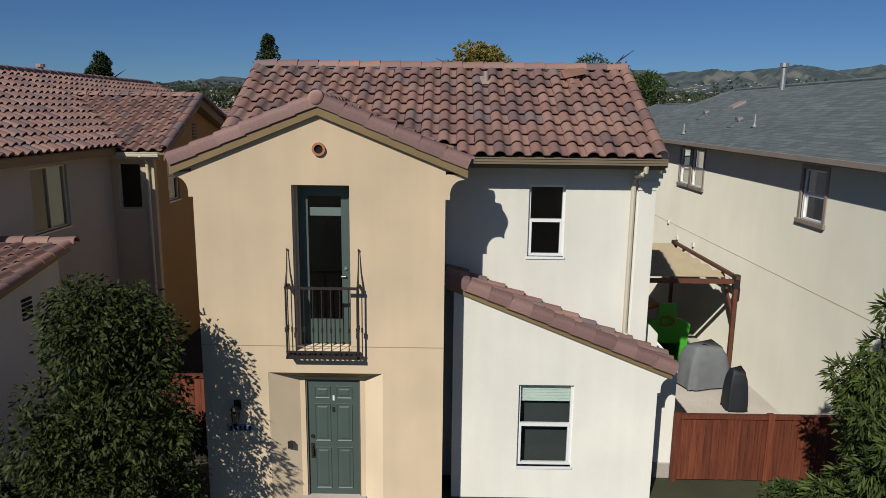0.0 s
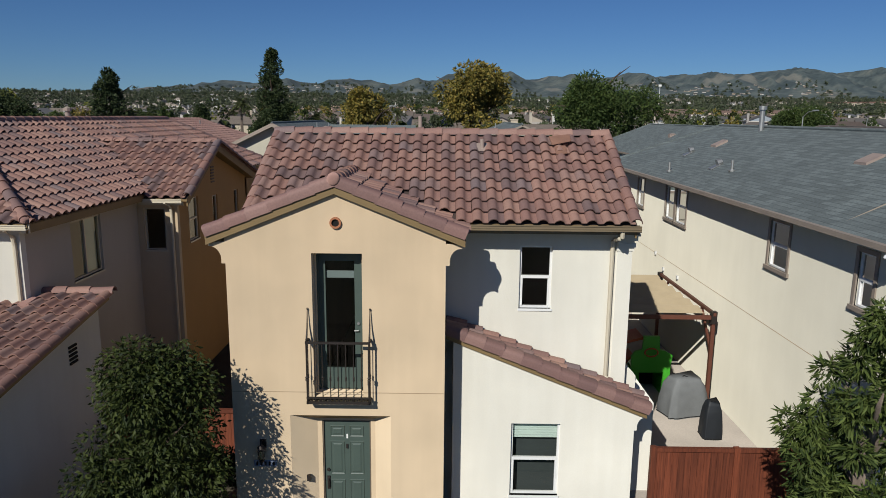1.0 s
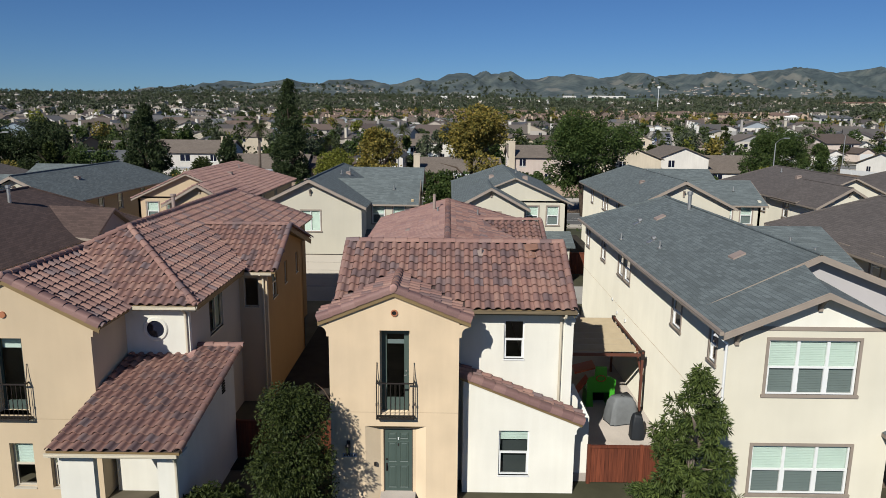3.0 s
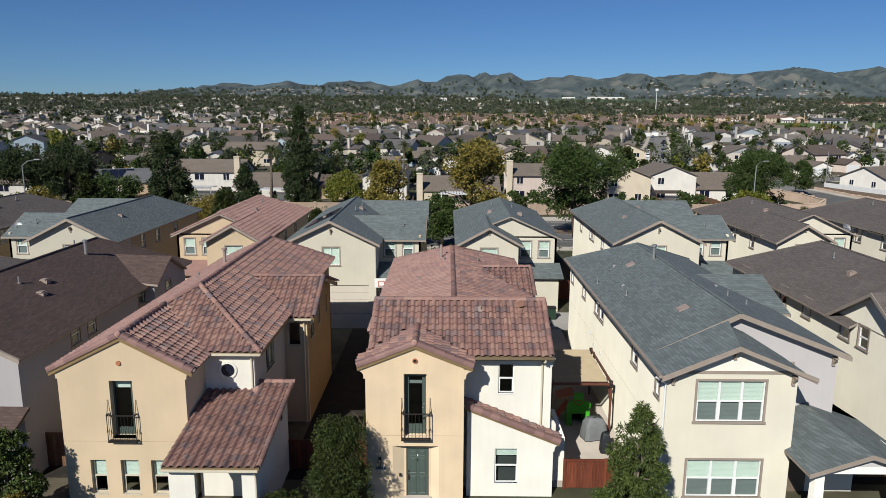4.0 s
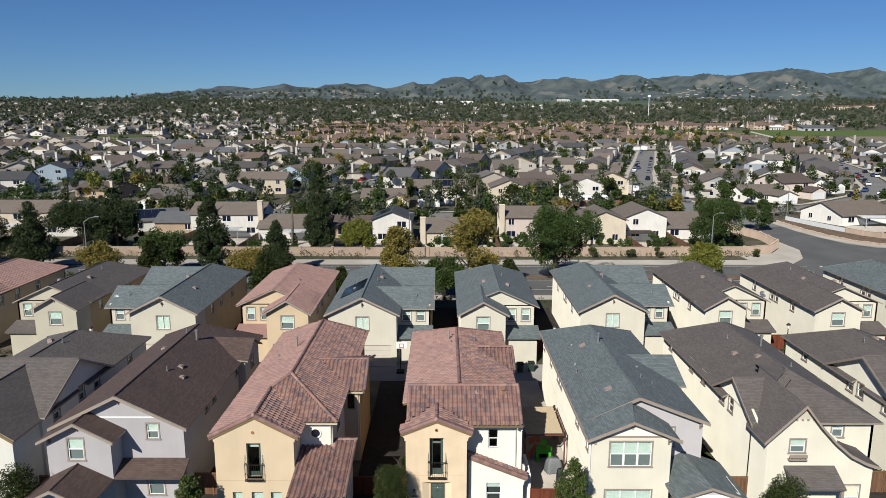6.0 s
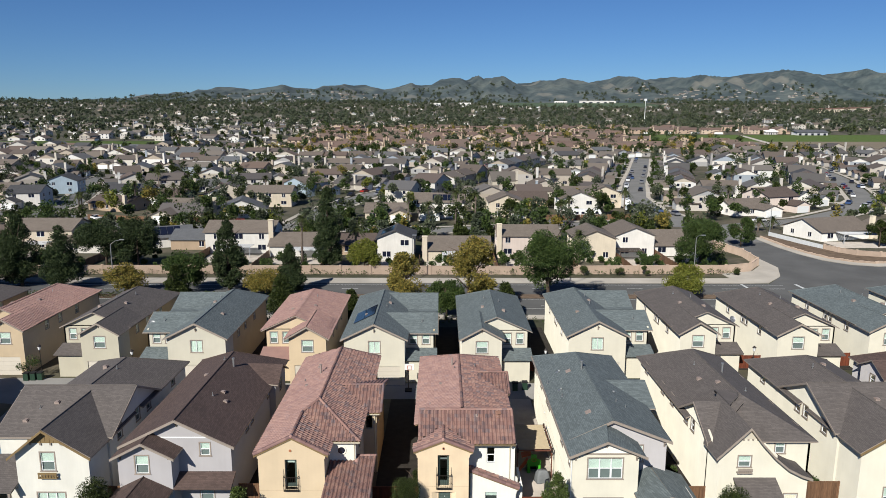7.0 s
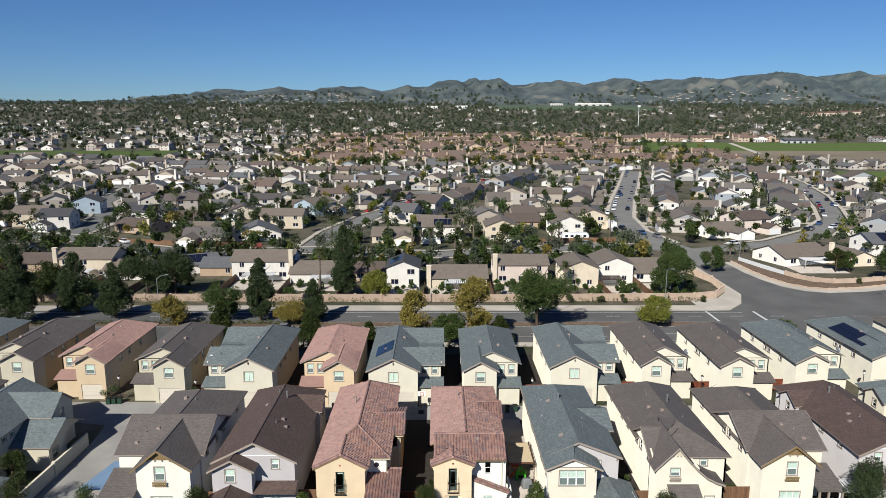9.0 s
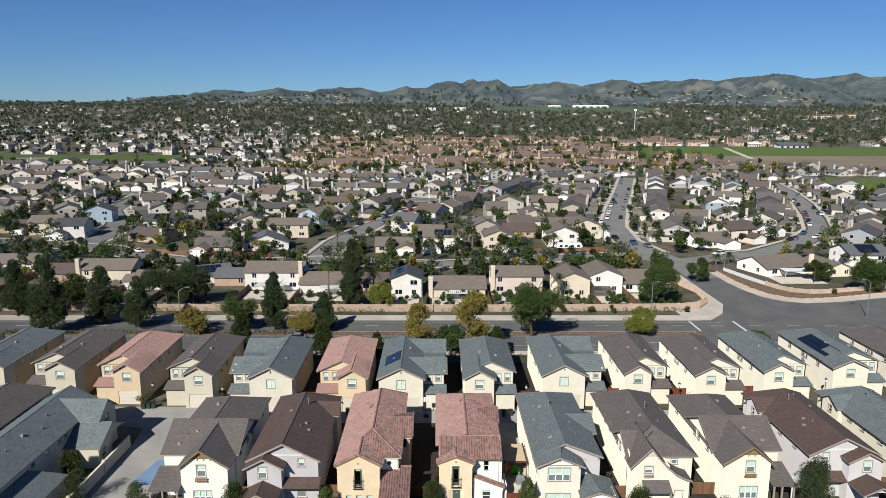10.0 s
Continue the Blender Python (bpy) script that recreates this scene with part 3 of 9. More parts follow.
def downspout(parent, pts, mat="gutter", r=0.045):
    part("downspout", Mesh().tube(pts, r, 8), M[mat], parent)


def gutter(parent, x0, x1, y, z, mat="fascia"):
    m = Mesh()
    m.box(x0, x1, y - 0.1, y + 0.02, z - 0.1, z - 0.08)
    m.box(x0, x1, y - 0.11, y - 0.09, z - 0.1, z + 0.01)
    m.box(x0, x1, y - 0.125, y - 0.1, z - 0.008, z + 0.014)
    m.box(x0, x1, y - 0.12, y - 0.1, z - 0.06, z - 0.045)
    m.box(x0, x1, y + 0.02, y + 0.05, z - 0.18, z + 0.01)
    part("gutter", m, M[mat], parent)


def balcony(name, xc, yw, z_floor, label):
    """A small iron balcony with scrolled stays."""
    b = thing(name, (xc, yw, z_floor), label, "balcony", "iron balconies")
    x0, x1, y0, zt = xc - 0.6, xc + 0.6, yw - 0.24, z_floor + 1.17
    fl = Mesh()
    for a, c, d, e in ((x0, x1, y0, y0 + 0.035), (x0, x1, yw - 0.035, yw), (x0, x0 + 0.035, y0, yw), (x1 - 0.035, x1, y0, yw)):
        fl.box(a, c, d, e, z_floor - 0.05, z_floor)
    for k in range(1, 14):
        u = x0 + (x1 - x0) * k / 14
        fl.box(u - 0.014, u + 0.014, y0 + 0.03, yw - 0.03, z_floor - 0.03, z_floor - 0.008)
    part("floor_grate", fl, M["iron"], b)
    tr = Mesh()
    tr.box(x0, x1, y0 - 0.005, y0 + 0.035, zt - 0.04, zt)
    tr.box(x0, x0 + 0.035, y0 + 0.035, yw, zt - 0.04, zt)
    tr.box(x1 - 0.035, x1, y0 + 0.035, yw, zt - 0.04, zt)
    part("top_rail", tr, M["iron"], b)
    part("bottom_rail", Mesh().box(x0, x1, y0 + 0.002, y0 + 0.028, z_floor + 0.06, z_floor + 0.085), M["iron"], b)

    def baluster(x, y, r, knuckle):
        m = Mesh()
        m.tube([(x, y, z_floor - 0.03), (x, y, zt - 0.03)], r, 8)
        zk = z_floor + 0.45
        m.tube([(x, y, zk - 0.05), (x, y, zk - 0.025), (x, y, zk), (x, y, zk + 0.025), (x, y, zk + 0.05)], [r, r + knuckle, r + knuckle * 0.5, r + knuckle, r], 8)
        part("baluster", m, M["iron"], b)

    for k in range(9):
        e = k in (0, 8)
        baluster(x0 + 0.02 + (x1 - x0 - 0.04) * k / 8, y0 + 0.015, 0.017 if e else 0.009, 0.02 if e else 0.012)
    for x in (x0 + 0.018, x1 - 0.018):
        baluster(x, yw - 0.09, 0.009, 0.01)
        m = Mesh()
        path = [(x, yw - 0.17, zt - 0.03), (x, yw - 0.15, zt + 0.08), (x, yw - 0.085, zt + 0.24), (x, yw - 0.035, zt + 0.56)]
        m.tube(path, [0.02, 0.018, 0.013, 0.008], 7)
        m.tube([(x, yw - 0.035, zt + 0.55), (x, yw - 0.035, zt + 0.575), (x, yw - 0.035, zt + 0.6)], [0.008, 0.017, 0.005], 7)
        m.tube([(x, y0 + 0.0, zt), (x, y0 + 0.03, zt + 0.04), (x, y0 + 0.07, zt + 0.02)], 0.016, 7)
        part("stay", m, M["iron"], b)
    return b


def panel_door(parent, x0, x1, y, z0, z1):
    """A six-panel front door with its hardware."""
    d = Mesh()
    d.box(x0, x1, y, y + 0.045, z0, z1)
    door = part("door", d, M["greendoor"], parent, "sage green six-panel entry door")
    w, h = x1 - x0, z1 - z0
    for c in (0.13, 0.55):
        for a, b in ((0.05, 0.42), (0.47, 0.8), (0.84, 0.95)):
            u0, u1, v0, v1 = x0 + w * c, x0 + w * (c + 0.32), z0 + h * a, z0 + h * b
            m = Mesh()
            rings = [[(u0 + g, y - h2, v0 + g), (u1 - g, y - h2, v0 + g), (u1 - g, y - h2, v1 - g), (u0 + g, y - h2, v1 - g)] for g, h2 in ((0, 0.0), (0.012, 0.014), (0.03, 0.003), (0.052, 0.004), (0.075, 0.013))]
            for p, q in zip(rings, rings[1:]):
                for i in range(4):
                    j = (i + 1) % 4
                    m.poly([p[i], p[j], q[j], q[i]])
            m.poly(rings[-1])
            part("door_panel", m, M["greendoor"], door)
    hw = Mesh()
    xh, zh = x0 + 0.075, z0 + 0.93
    part("deadbolt", Mesh().tube([(xh, y, zh + 0.2), (xh, y - 0.03, zh + 0.2)], 0.032, 12), M["iron"], door)
    hw.box(xh - 0.03, xh + 0.03, y - 0.02, y, zh - 0.22, zh + 0.06)
    hw.tube([(xh, y - 0.02, zh + 0.02), (xh, y - 0.07, zh - 0.02), (xh, y - 0.07, zh - 0.14), (xh, y - 0.02, zh - 0.18)], 0.011, 8)
    part("door_handle", hw, M["iron"], door)
    kn = Mesh()
    kn.box((x0 + x1) / 2 - 0.02, (x0 + x1) / 2 + 0.02, y - 0.02, y, z0 + h * 0.73, z0 + h * 0.77)
    part("door_knocker", kn, M["iron"], door)
    no = Mesh()
    no.box((x0 + x1) / 2 - 0.014, (x0 + x1) / 2 + 0.02, y - 0.004, y, z0 + h * 0.825, z0 + h * 0.868)
    part("paper_note", no, M["vinyl"], door)
    return door


mh = House("house", (0, 4), "two-storey peach and white stucco house with clay tile roof", "white", "under", "fascia", None, "houses of the front row")
H0 = mh.ob
BX0, BX1, BM, BE, BP = -4.05, 0.0, -2.02, 5.89, 6.74
# bay: front and sides
m = Mesh()
side_wall(m, "S", 0.0, BX0, BX1, GZ, BE, [(-2.47, -1.54, 2.78, 5.57), (-2.95, -1.02, GZ, 2.40)], 0.22)
part("wall", m, M["peach"], H0)
mh.gable_wall("S", 0.0, BX0, BX1, BE, BP, BM, "peach", 0.22)
for s, p, y1 in (("W", BX0, 4.0), ("E", BX1, 1.53)):
    m = Mesh()
    side_wall(m, s, p, 0.22, y1, GZ, BE + 0.05, [], 0.18)
    part("wall", m, M["peach"], H0)
part("control_joint", Mesh().box(BX0, BX1, -0.003, 0.0, 2.865, 2.877), M["joint"], H0)
for x, s in ((BX0, -1), (BX1, 1)):
    corbel(H0, "peach", x, s, 0.0, 0.6, 5.76, 0.30, 0.40)
# entry recess: splayed jambs, soffit and inner wall
RY, RX0, RX1, RZ = 0.36, -2.50, -1.36, 2.18
part("jamb", Mesh().slab([(-2.95, 0.002, GZ), (RX0, RY, GZ), (RX0, RY, RZ), (-2.95, 0.002, 2.40)], (-0.06, 0.03, 0)), M["peach"], H0)
part("jamb", Mesh().slab([(RX1, RY, GZ), (-1.02, 0.002, GZ), (-1.02, 0.002, 2.40), (RX1, RY, RZ)], (0.06, 0.03, 0)), M["peach"], H0)
part("soffit", Mesh().slab([(-2.95, 0.002, 2.40), (-1.02, 0.002, 2.40), (RX1, RY, RZ), (RX0, RY, RZ)], (0, 0.03, 0.06)), M["fascia"], H0)
m = Mesh()
side_wall(m, "S", RY, RX0 - 0.1, RX1 + 0.1, GZ, 2.7, [(-2.41, -1.45, GZ, 2.14)], 0.12)
part("recess_wall", m, M["peach"], H0)
part("threshold", Mesh().box(RX0, RX1, -0.3, 0.6, GZ, -0.08), M["concrete"], H0)
part("door_frame", Mesh().box(-2.41, -2.385, RY + 0.02, RY + 0.12, -0.08, 2.14).box(-1.475, -1.45, RY + 0.02, RY + 0.12, -0.08, 2.14).box(-2.385, -1.475, RY + 0.02, RY + 0.12, 2.115, 2.14), M["brownfascia"], H0)
panel_door(H0, -2.385, -1.475, RY + 0.06, -0.075, 2.11)
# balcony opening with its glazed door
m = Mesh()
m.box(-2.47, -2.40, 0.32, 0.4, 2.78, 5.57).box(-1.61, -1.54, 0.32, 0.4, 2.78, 5.57).box(-2.40, -1.61, 0.32, 0.4, 5.5, 5.57)
part("door_frame", m, M["greendoor"], H0)
m = Mesh()
m.box(-2.40, -2.28, 0.345, 0.39, 2.81, 5.5).box(-1.73, -1.61, 0.345, 0.39, 2.81, 5.5).box(-2.28, -1.73, 0.345, 0.39, 5.36, 5.5).box(-2.28, -1.73, 0.345, 0.39, 2.81, 3.24)
bd = part("balcony_door", m, M["greendoor"], H0, "dark green glazed balcony door")
sheet(bd, [(-2.29, 0.364, 3.23), (-1.72, 0.364, 3.23), (-1.72, 0.364, 5.37), (-2.29, 0.364, 5.37)])
part("blind", Mesh().box(-2.27, -1.74, 0.4, 0.41, 5.02, 5.16), M["screened"], bd)
hd = Mesh()
hd.tube([(-1.66, 0.345, 4.0), (-1.66, 0.30, 4.0), (-1.74, 0.30, 4.0)], 0.011, 7)
part("deadbolt", Mesh().tube([(-1.66, 0.345, 4.14), (-1.66, 0.32, 4.14)], 0.028, 10), M["metal"], bd)
part("door_handle", hd, M["metal"], bd)
m = Mesh()
m.box(-2.47, -2.44, 0.2, 0.32, 2.78, 5.57).box(-1.57, -1.54, 0.2, 0.32, 2.78, 5.57).box(-2.47, -1.54, 0.2, 0.32, 5.54, 5.57).box(-2.469, -1.541, -0.003, 0.4, 2.74, 2.796)
part("reveal", m, M["peach"], H0)
# clay pipe vent in the gable
m = Mesh()
for a, b in ((0.105, 0.105), (0.07, 0.07)):
    m.tube([(-2.01, -0.05, 6.14), (-2.01, 0.05, 6.14)], a, 20, 0, False)
for k in range(20):
    w0, w1 = 2 * math.pi * k / 20, 2 * math.pi * (k + 1) / 20
    m.poly([(-2.01 + math.cos(w) * r, -0.05, 6.14 + math.sin(w) * r) for w, r in ((w0, 0.07), (w1, 0.07), (w1, 0.105), (w0, 0.105))])
part("gable_vent", m, M["terracotta"], H0, smooth=False)
part("vent_hole", Mesh().tube([(-2.01, -0.012, 6.14), (-2.01, -0.004, 6.14)], 0.072, 20), M["dark"], H0)
# main wall with the upper window, end walls
mh.block(0.0, 3.8, 1.53, 6.8, 5.95, [("S", 1.52, 2.19, 4.14, 5.47, "hung", 0.0)], sides="SE")
m = Mesh()
side_wall(m, "W", BX0, 4.0, 21.6, GZ, 5.8, [])
part("wall", m, M["peach"], H0)
m = Mesh()
side_wall(m, "E", 3.75, 6.8, 21.6, GZ, 5.8, [])
part("wall", m, M["white"], H0)
m = Mesh()
side_wall(m, "N", 21.6, BX0 + 0.18, 3.57, GZ, 5.8, [])
part("wall", m, M["white"], H0)
mh.gable_wall("E", 3.8, 1.53, 6.47, 5.95, 7.38, 4.0, "white")
mh.gable_wall("W", BX0, 1.53, 6.47, 5.72, 7.38, 4.0, "peach")
m = Mesh()
m.box(3.48, 3.83, 1.45, 1.53, 5.4, 5.836).box(3.5, 3.85, 1.41, 1.53, 5.48, 5.56).box(3.46, 3.88, 1.38, 1.53, 5.62, 5.72).box(3.42, 3.92, 1.34, 1.53, 5.72, 5.836)
part("corner_moulding", m, M["white"], H0)
part("corner_pilaster", Mesh().box(3.5, 3.803, 1.47, 1.53, 2.5, 5.42), M["white"], H0)
# roof of the front block
def main_z(y):
    return 5.99 + (y - 1.0) * 0.547
fr = [(0.36, 1.0, main_z(1.0)), (3.74, 1.0, main_z(1.0)), (3.74, 4.0, main_z(4.0)), (-3.98, 4.0, main_z(4.0)), (-3.98, 1.15, main_z(1.15)), (-2.02, 2.5, main_z(2.5))]
front_roof = mh.slope([(0.1, 1.02, main_z(1.02)), *fr[1:]], 0.1)
mh.slope([(3.74, 6.95, 6.0), (-3.98, 6.95, 6.0), (-3.98, 4.0, 7.63), (3.74, 4.0, 7.63)], 0.1)
gutter(H0, 0.4, 3.8, 1.0, 5.98, "eave")
part("eave_board", Mesh().box(0.45, 3.85, 1.06, 1.53, 5.84, 5.87), M["brownfascia"], H0)
downspout(H0, [(3.45, 0.95, 5.87), (3.45, 0.97, 5.76), (3.43, 1.05, 5.72), (3.4, 1.34, 5.66), (3.39, 1.42, 5.6), (3.39, 1.455, 5.46), (3.39, 1.455, 2.72), (3.45, 1.38, 2.6)])
# roof of the bay
RB = 6.85
bz = lambda x: RB - abs(x - BM) * 0.405
left_roof = mh.slope([(-4.38, 1.1, bz(-4.38)), (-4.38, -0.08, bz(-4.38)), (BM, -0.08, RB), (BM, 2.6, RB)], 0.08)
right_roof = mh.slope([(0.36, -0.08, bz(0.36)), (0.36, 1.1, bz(0.36)), (BM, 2.6, RB), (BM, -0.08, RB)], 0.08)
mh.rake("S", -0.05, -4.37, 0.35, BM, bz(-4.37) + 0.03, RB + 0.03, 0.21, 0.035)
lay_tiles(front_roof, sorted(tile_places(fr[0], fr[1], fr), key=lambda p: p.translation.y), 240)
lay_tiles(right_roof, tile_places((0.36, 0.22, bz(0.36)), (0.36, 1.1, bz(0.36)), [(0.36, 0.22, bz(0.36)), (0.36, 1.1, bz(0.36)), (BM, 2.5, RB), (BM, 0.22, RB)]), 60)
lay_tiles(left_roof, tile_places((-4.38, 1.1, bz(-4.38)), (-4.38, 0.22, bz(-4.38)), [(-4.38, 1.1, bz(-4.38)), (-4.38, 0.22, bz(-4.38)), (BM, 0.22, RB), (BM, 2.5, RB)]), 60)
for x0 in (-4.38, 0.36):
    rake_tiles(H0, (x0, -0.09, bz(x0) + 0.03), (BM, -0.09, RB + 0.03), 0.34)
caps(H0, (BM, -0.1, RB + 0.06), (BM, 2.5, RB + 0.06), 0.13, 0.34)
part("mortar_plug", Mesh().tube([(BM, -0.17, RB + 0.07), (BM, -0.12, RB + 0.08), (BM, -0.02, RB + 0.08)], [0.07, 0.12, 0.13], 12), M["mortar"], H0, smooth=True)
caps(H0, (3.76, 4.0, 7.66), (-4.0, 4.0, 7.66), 0.14, 0.42)
for x, y0 in ((-3.96, 1.2), (3.72, 0.98)):
    caps(H0, (x, y0, main_z(y0) + 0.05), (x, 4.0, 7.66), 0.12, 0.37)
part("rake_board", Mesh().slab([(3.71, 1.0, main_z(1.0) - 0.05), (3.71, 4.0, 7.57), (3.71, 4.0, 7.37), (3.71, 1.0, main_z(1.0) - 0.25)], (0.03, 0, 0)), M["fascia"], H0)
# a slipped tile lifted on the slope and a stub of clay flue
m = Mesh()
m.slab([(2.33, 3.72, 7.63), (2.8, 3.7, 7.68), (2.78, 3.38, 7.56), (2.36, 3.4, 7.47)], (0, 0, -0.03))
m.slab([(2.42, 3.36, 7.42), (2.66, 3.36, 7.44), (2.66, 3.1, 7.3), (2.42, 3.1, 7.28)], (0, 0, -0.03))
part("loose_tile", m, M["looset"], H0, "displaced orange-brown roof tile")
part("vent_pipe", Mesh().tube([(0.78, 3.3, 7.2), (0.78, 3.3, 7.56)], [0.05, 0.05], 10).slab([(0.66, 3.2, 7.33), (0.9, 3.2, 7.33), (0.9, 3.45, 7.47), (0.66, 3.45, 7.47)], (0, 0, -0.03)), M["vent"], H0)
# roof of the rear block: hipped, with a side gable
RR = [(-4.46, 21.9, 5.72), (-4.46, 5.0, 5.72), (-0.4, 5.0, 7.4), (-0.4, 18.0, 7.4)]
s1 = mh.slope(RR, 0.08)
R2P = [(4.05, 5.0, 5.72), (4.05, 21.9, 5.72), (-0.4, 18.0, 7.4), (-0.4, 5.0, 7.4)]
s2 = mh.slope(R2P, 0.08)
R3P = [(4.05, 21.9, 5.72), (-4.46, 21.9, 5.72), (-0.4, 18.0, 7.4)]
s3 = mh.slope(R3P, 0.08)
lay_tiles(s1, tile_places(RR[0], RR[1], RR), 0, "tile", "pinkj")
lay_tiles(s2, tile_places(R2P[0], R2P[1], R2P), 0, "tile", "tilej")
lay_tiles(s3, tile_places(R3P[0], R3P[1], R3P), 0, "tile", "tilej")
caps(H0, (-0.4, 4.7, 7.47), (-0.4, 18.0, 7.47), 0.13, 0.42)
caps(H0, (-4.46, 21.9, 5.78), (-0.4, 18.0, 7.47), 0.12, 0.42)
caps(H0, (4.05, 21.9, 5.78), (-0.4, 18.0, 7.47), 0.12, 0.42)
w1 = [(2.2, 11.6, 5.75), (4.35, 11.6, 5.75), (4.35, 14.5, 6.85), (1.0, 14.5, 6.85)]
s4 = mh.slope(w1, 0.08)
lay_tiles(s4, tile_places(w1[0], w1[1], w1), 0, "tile", "tilej")
w2 = [(4.35, 17.4, 5.75), (2.2, 17.4, 5.75), (1.0, 14.5, 6.85), (4.35, 14.5, 6.85)]
s5 = mh.slope(w2, 0.08)
lay_tiles(s5, tile_places(w2[0], w2[1], w2), 0, "tile", "tilej")
caps(H0, (4.35, 14.5, 6.92), (1.0, 14.5, 6.92), 0.12, 0.42)
caps(H0, (4.35, 11.6, 5.8), (4.35, 14.5, 6.9), 0.11, 0.4)
m = Mesh()
side_wall(m, "E", 4.05, 12.0, 17.0, GZ, 5.75, [])
part("wall", m, M["white"], H0)
m = Mesh()
side_wall(m, "S", 12.0, 3.57, 3.87, GZ, 5.75, [])
part("wall", m, M["white"], H0)
mh.gable_wall("E", 4.05, 12.0, 17.0, 5.75, 6.75, 14.5, "white")
mh.vents([(-0.9, 14.5, 7.2, "pipe"), (-2.2, 12.0, 6.65, "box"), (-3.2, 8.0, 6.2, "pipe"), (1.2, 16.0, 6.9, "pipe")])
m = Mesh().tube([(-1.1, 15.5, 7.0), (-1.1, 15.5, 8.05)], 0.08, 10)
part("flue", m, M["vent"], H0)
# low front wing with a single-pitch roof
m = Mesh()
zt = lambda x: 3.74 - (x - 0.17) * 0.4
side_wall(m, "S", 0.76, 0.17, 3.87, GZ, 2.3, [(1.37, 2.37, 0.34, 1.93)], 0.2)
part("wall", m, M["white"], H0)
part("wall", Mesh().slab([(0.17, 0.76, 2.3), (3.87, 0.76, 2.3), (3.87, 0.76, zt(3.87)), (0.17, 0.76, zt(0.17))], (0, 0.2, 0)), M["white"], H0)
m = Mesh()
side_wall(m, "E", 3.87, 0.96, 1.6, GZ, zt(3.87), [])
part("wall", m, M["white"], H0)
m = Mesh()
side_wall(m, "W", 0.17, 0.96, 1.53, GZ, zt(0.17), [])
part("wall", m, M["white"], H0)
m = Mesh()
side_wall(m, "S", 1.6, 3.87, 4.5, GZ, 2.05, [], 0.2)
part("wall", m, M["white"], H0)
m = Mesh()
side_wall(m, "E", 4.5, 1.8, 4.6, GZ, 2.05, [], 0.2)
part("wall", m, M["white"], H0)
part("plinth", Mesh().box(3.85, 4.54, 1.55, 1.7, GZ, 0.0), M["concrete"], H0)
corbel(H0, "white", 3.87, 1, 0.76, 1.25, zt(4.05) - 0.02, 0.22, 0.36)
window(H0, "S", 0.76, 1.37, 2.37, 0.34, 1.93, "hung", "vinyl", None, 0.19, 0.07, True)
# added backing sheet: stands for the dark room behind the window
part("dark_curtain", Mesh().box(1.25, 2.49, 1.05, 1.06, 0.2, 2.0), M["shadecloth"], H0)
sp = [(0.02, 0.7, zt(0.02) + 0.1), (4.12, 0.7, zt(4.12) + 0.1), (4.12, 1.9, zt(4.12) + 0.1), (0.02, 1.53, zt(0.02) + 0.1)]
sr = mh.slope(sp, 0.1)
sq = [(4.12, 1.0, zt(4.12) + 0.1), (4.12, 1.7, zt(4.12) + 0.1), (0.02, 1.7, zt(0.02) + 0.1), (0.02, 1.0, zt(0.02) + 0.1)]
lay_tiles(sr, tile_places(sq[0], sq[1], sq), 60)
rake_tiles(H0, (4.14, 0.67, zt(4.14) + 0.1), (0.02, 0.67, zt(0.02) + 0.1), 0.34)
part("rake_board", Mesh().slab([(0.02, 0.745, zt(0.02) + 0.06), (4.1, 0.745, zt(4.1) + 0.06), (4.1, 0.745, zt(4.1) - 0.08), (0.02, 0.745, zt(0.02) - 0.08)], (0, -0.035, 0)), M["fascia"], H0)
m = Mesh().slab([(3.55, 1.7, 2.3), (4.1, 1.7, 2.3), (4.1, 1.7, 2.62), (3.95, 1.7, 2.78), (3.55, 1.7, 2.95)], (0, 0.25, 0))
part("parapet_end", m, M["white"], H0)
balcony("iron_balcony", -1.98, 0.0, 2.78, "small dark iron balcony with balusters on the peach wall")
# wall lantern, number plate, bell
ln = thing("wall_lantern", (-3.5, 0, 1.65), "black iron carriage lantern on the peach wall", "wall lamp")
part("back_plate", Mesh().box(-3.55, -3.43, -0.02, 0.0, 1.72, 1.9), M["iron"], ln)
part("arm", Mesh().tube([(-3.49, -0.01, 1.86), (-3.49, -0.1, 1.92), (-3.49, -0.16, 1.84)], 0.012, 7), M["iron"], ln)
part("cap", Mesh().tube([(-3.49, -0.16, 1.76), (-3.49, -0.16, 1.79), (-3.49, -0.16, 1.86)], [0.1, 0.09, 0.015], 6), M["iron"], ln)
part("glass_body", Mesh().tube([(-3.49, -0.16, 1.52), (-3.49, -0.16, 1.755)], [0.045, 0.075], 6), M["glass"], ln)
m = Mesh()
for k in range(6):
    w = math.pi * k / 3
    m.tube([(-3.49 + 0.047 * math.cos(w), -0.16 + 0.047 * math.sin(w), 1.51), (-3.49 + 0.08 * math.cos(w), -0.16 + 0.08 * math.sin(w), 1.77)], 0.006, 4)
m.tube([(-3.49, -0.16, 1.46), (-3.49, -0.16, 1.52)], [0.01, 0.05], 6)
part("cage", m, M["iron"], ln)
pl = thing("number_plate", (-3.46, 0, 1.39), "blue and white house number tiles on the stucco", "number plate")
part("plate", Mesh().box(-3.68, -3.24, -0.015, 0.0, 1.33, 1.46), surface("plate_blue", (0.2, 0.24, 0.33), 0.4), pl)
m = Mesh()
for k in range(5):
    m.box(-3.64 + k * 0.08, -3.6 + k * 0.08, -0.02, -0.015, 1.355, 1.435)
part("bars", m, M["dark"], pl)
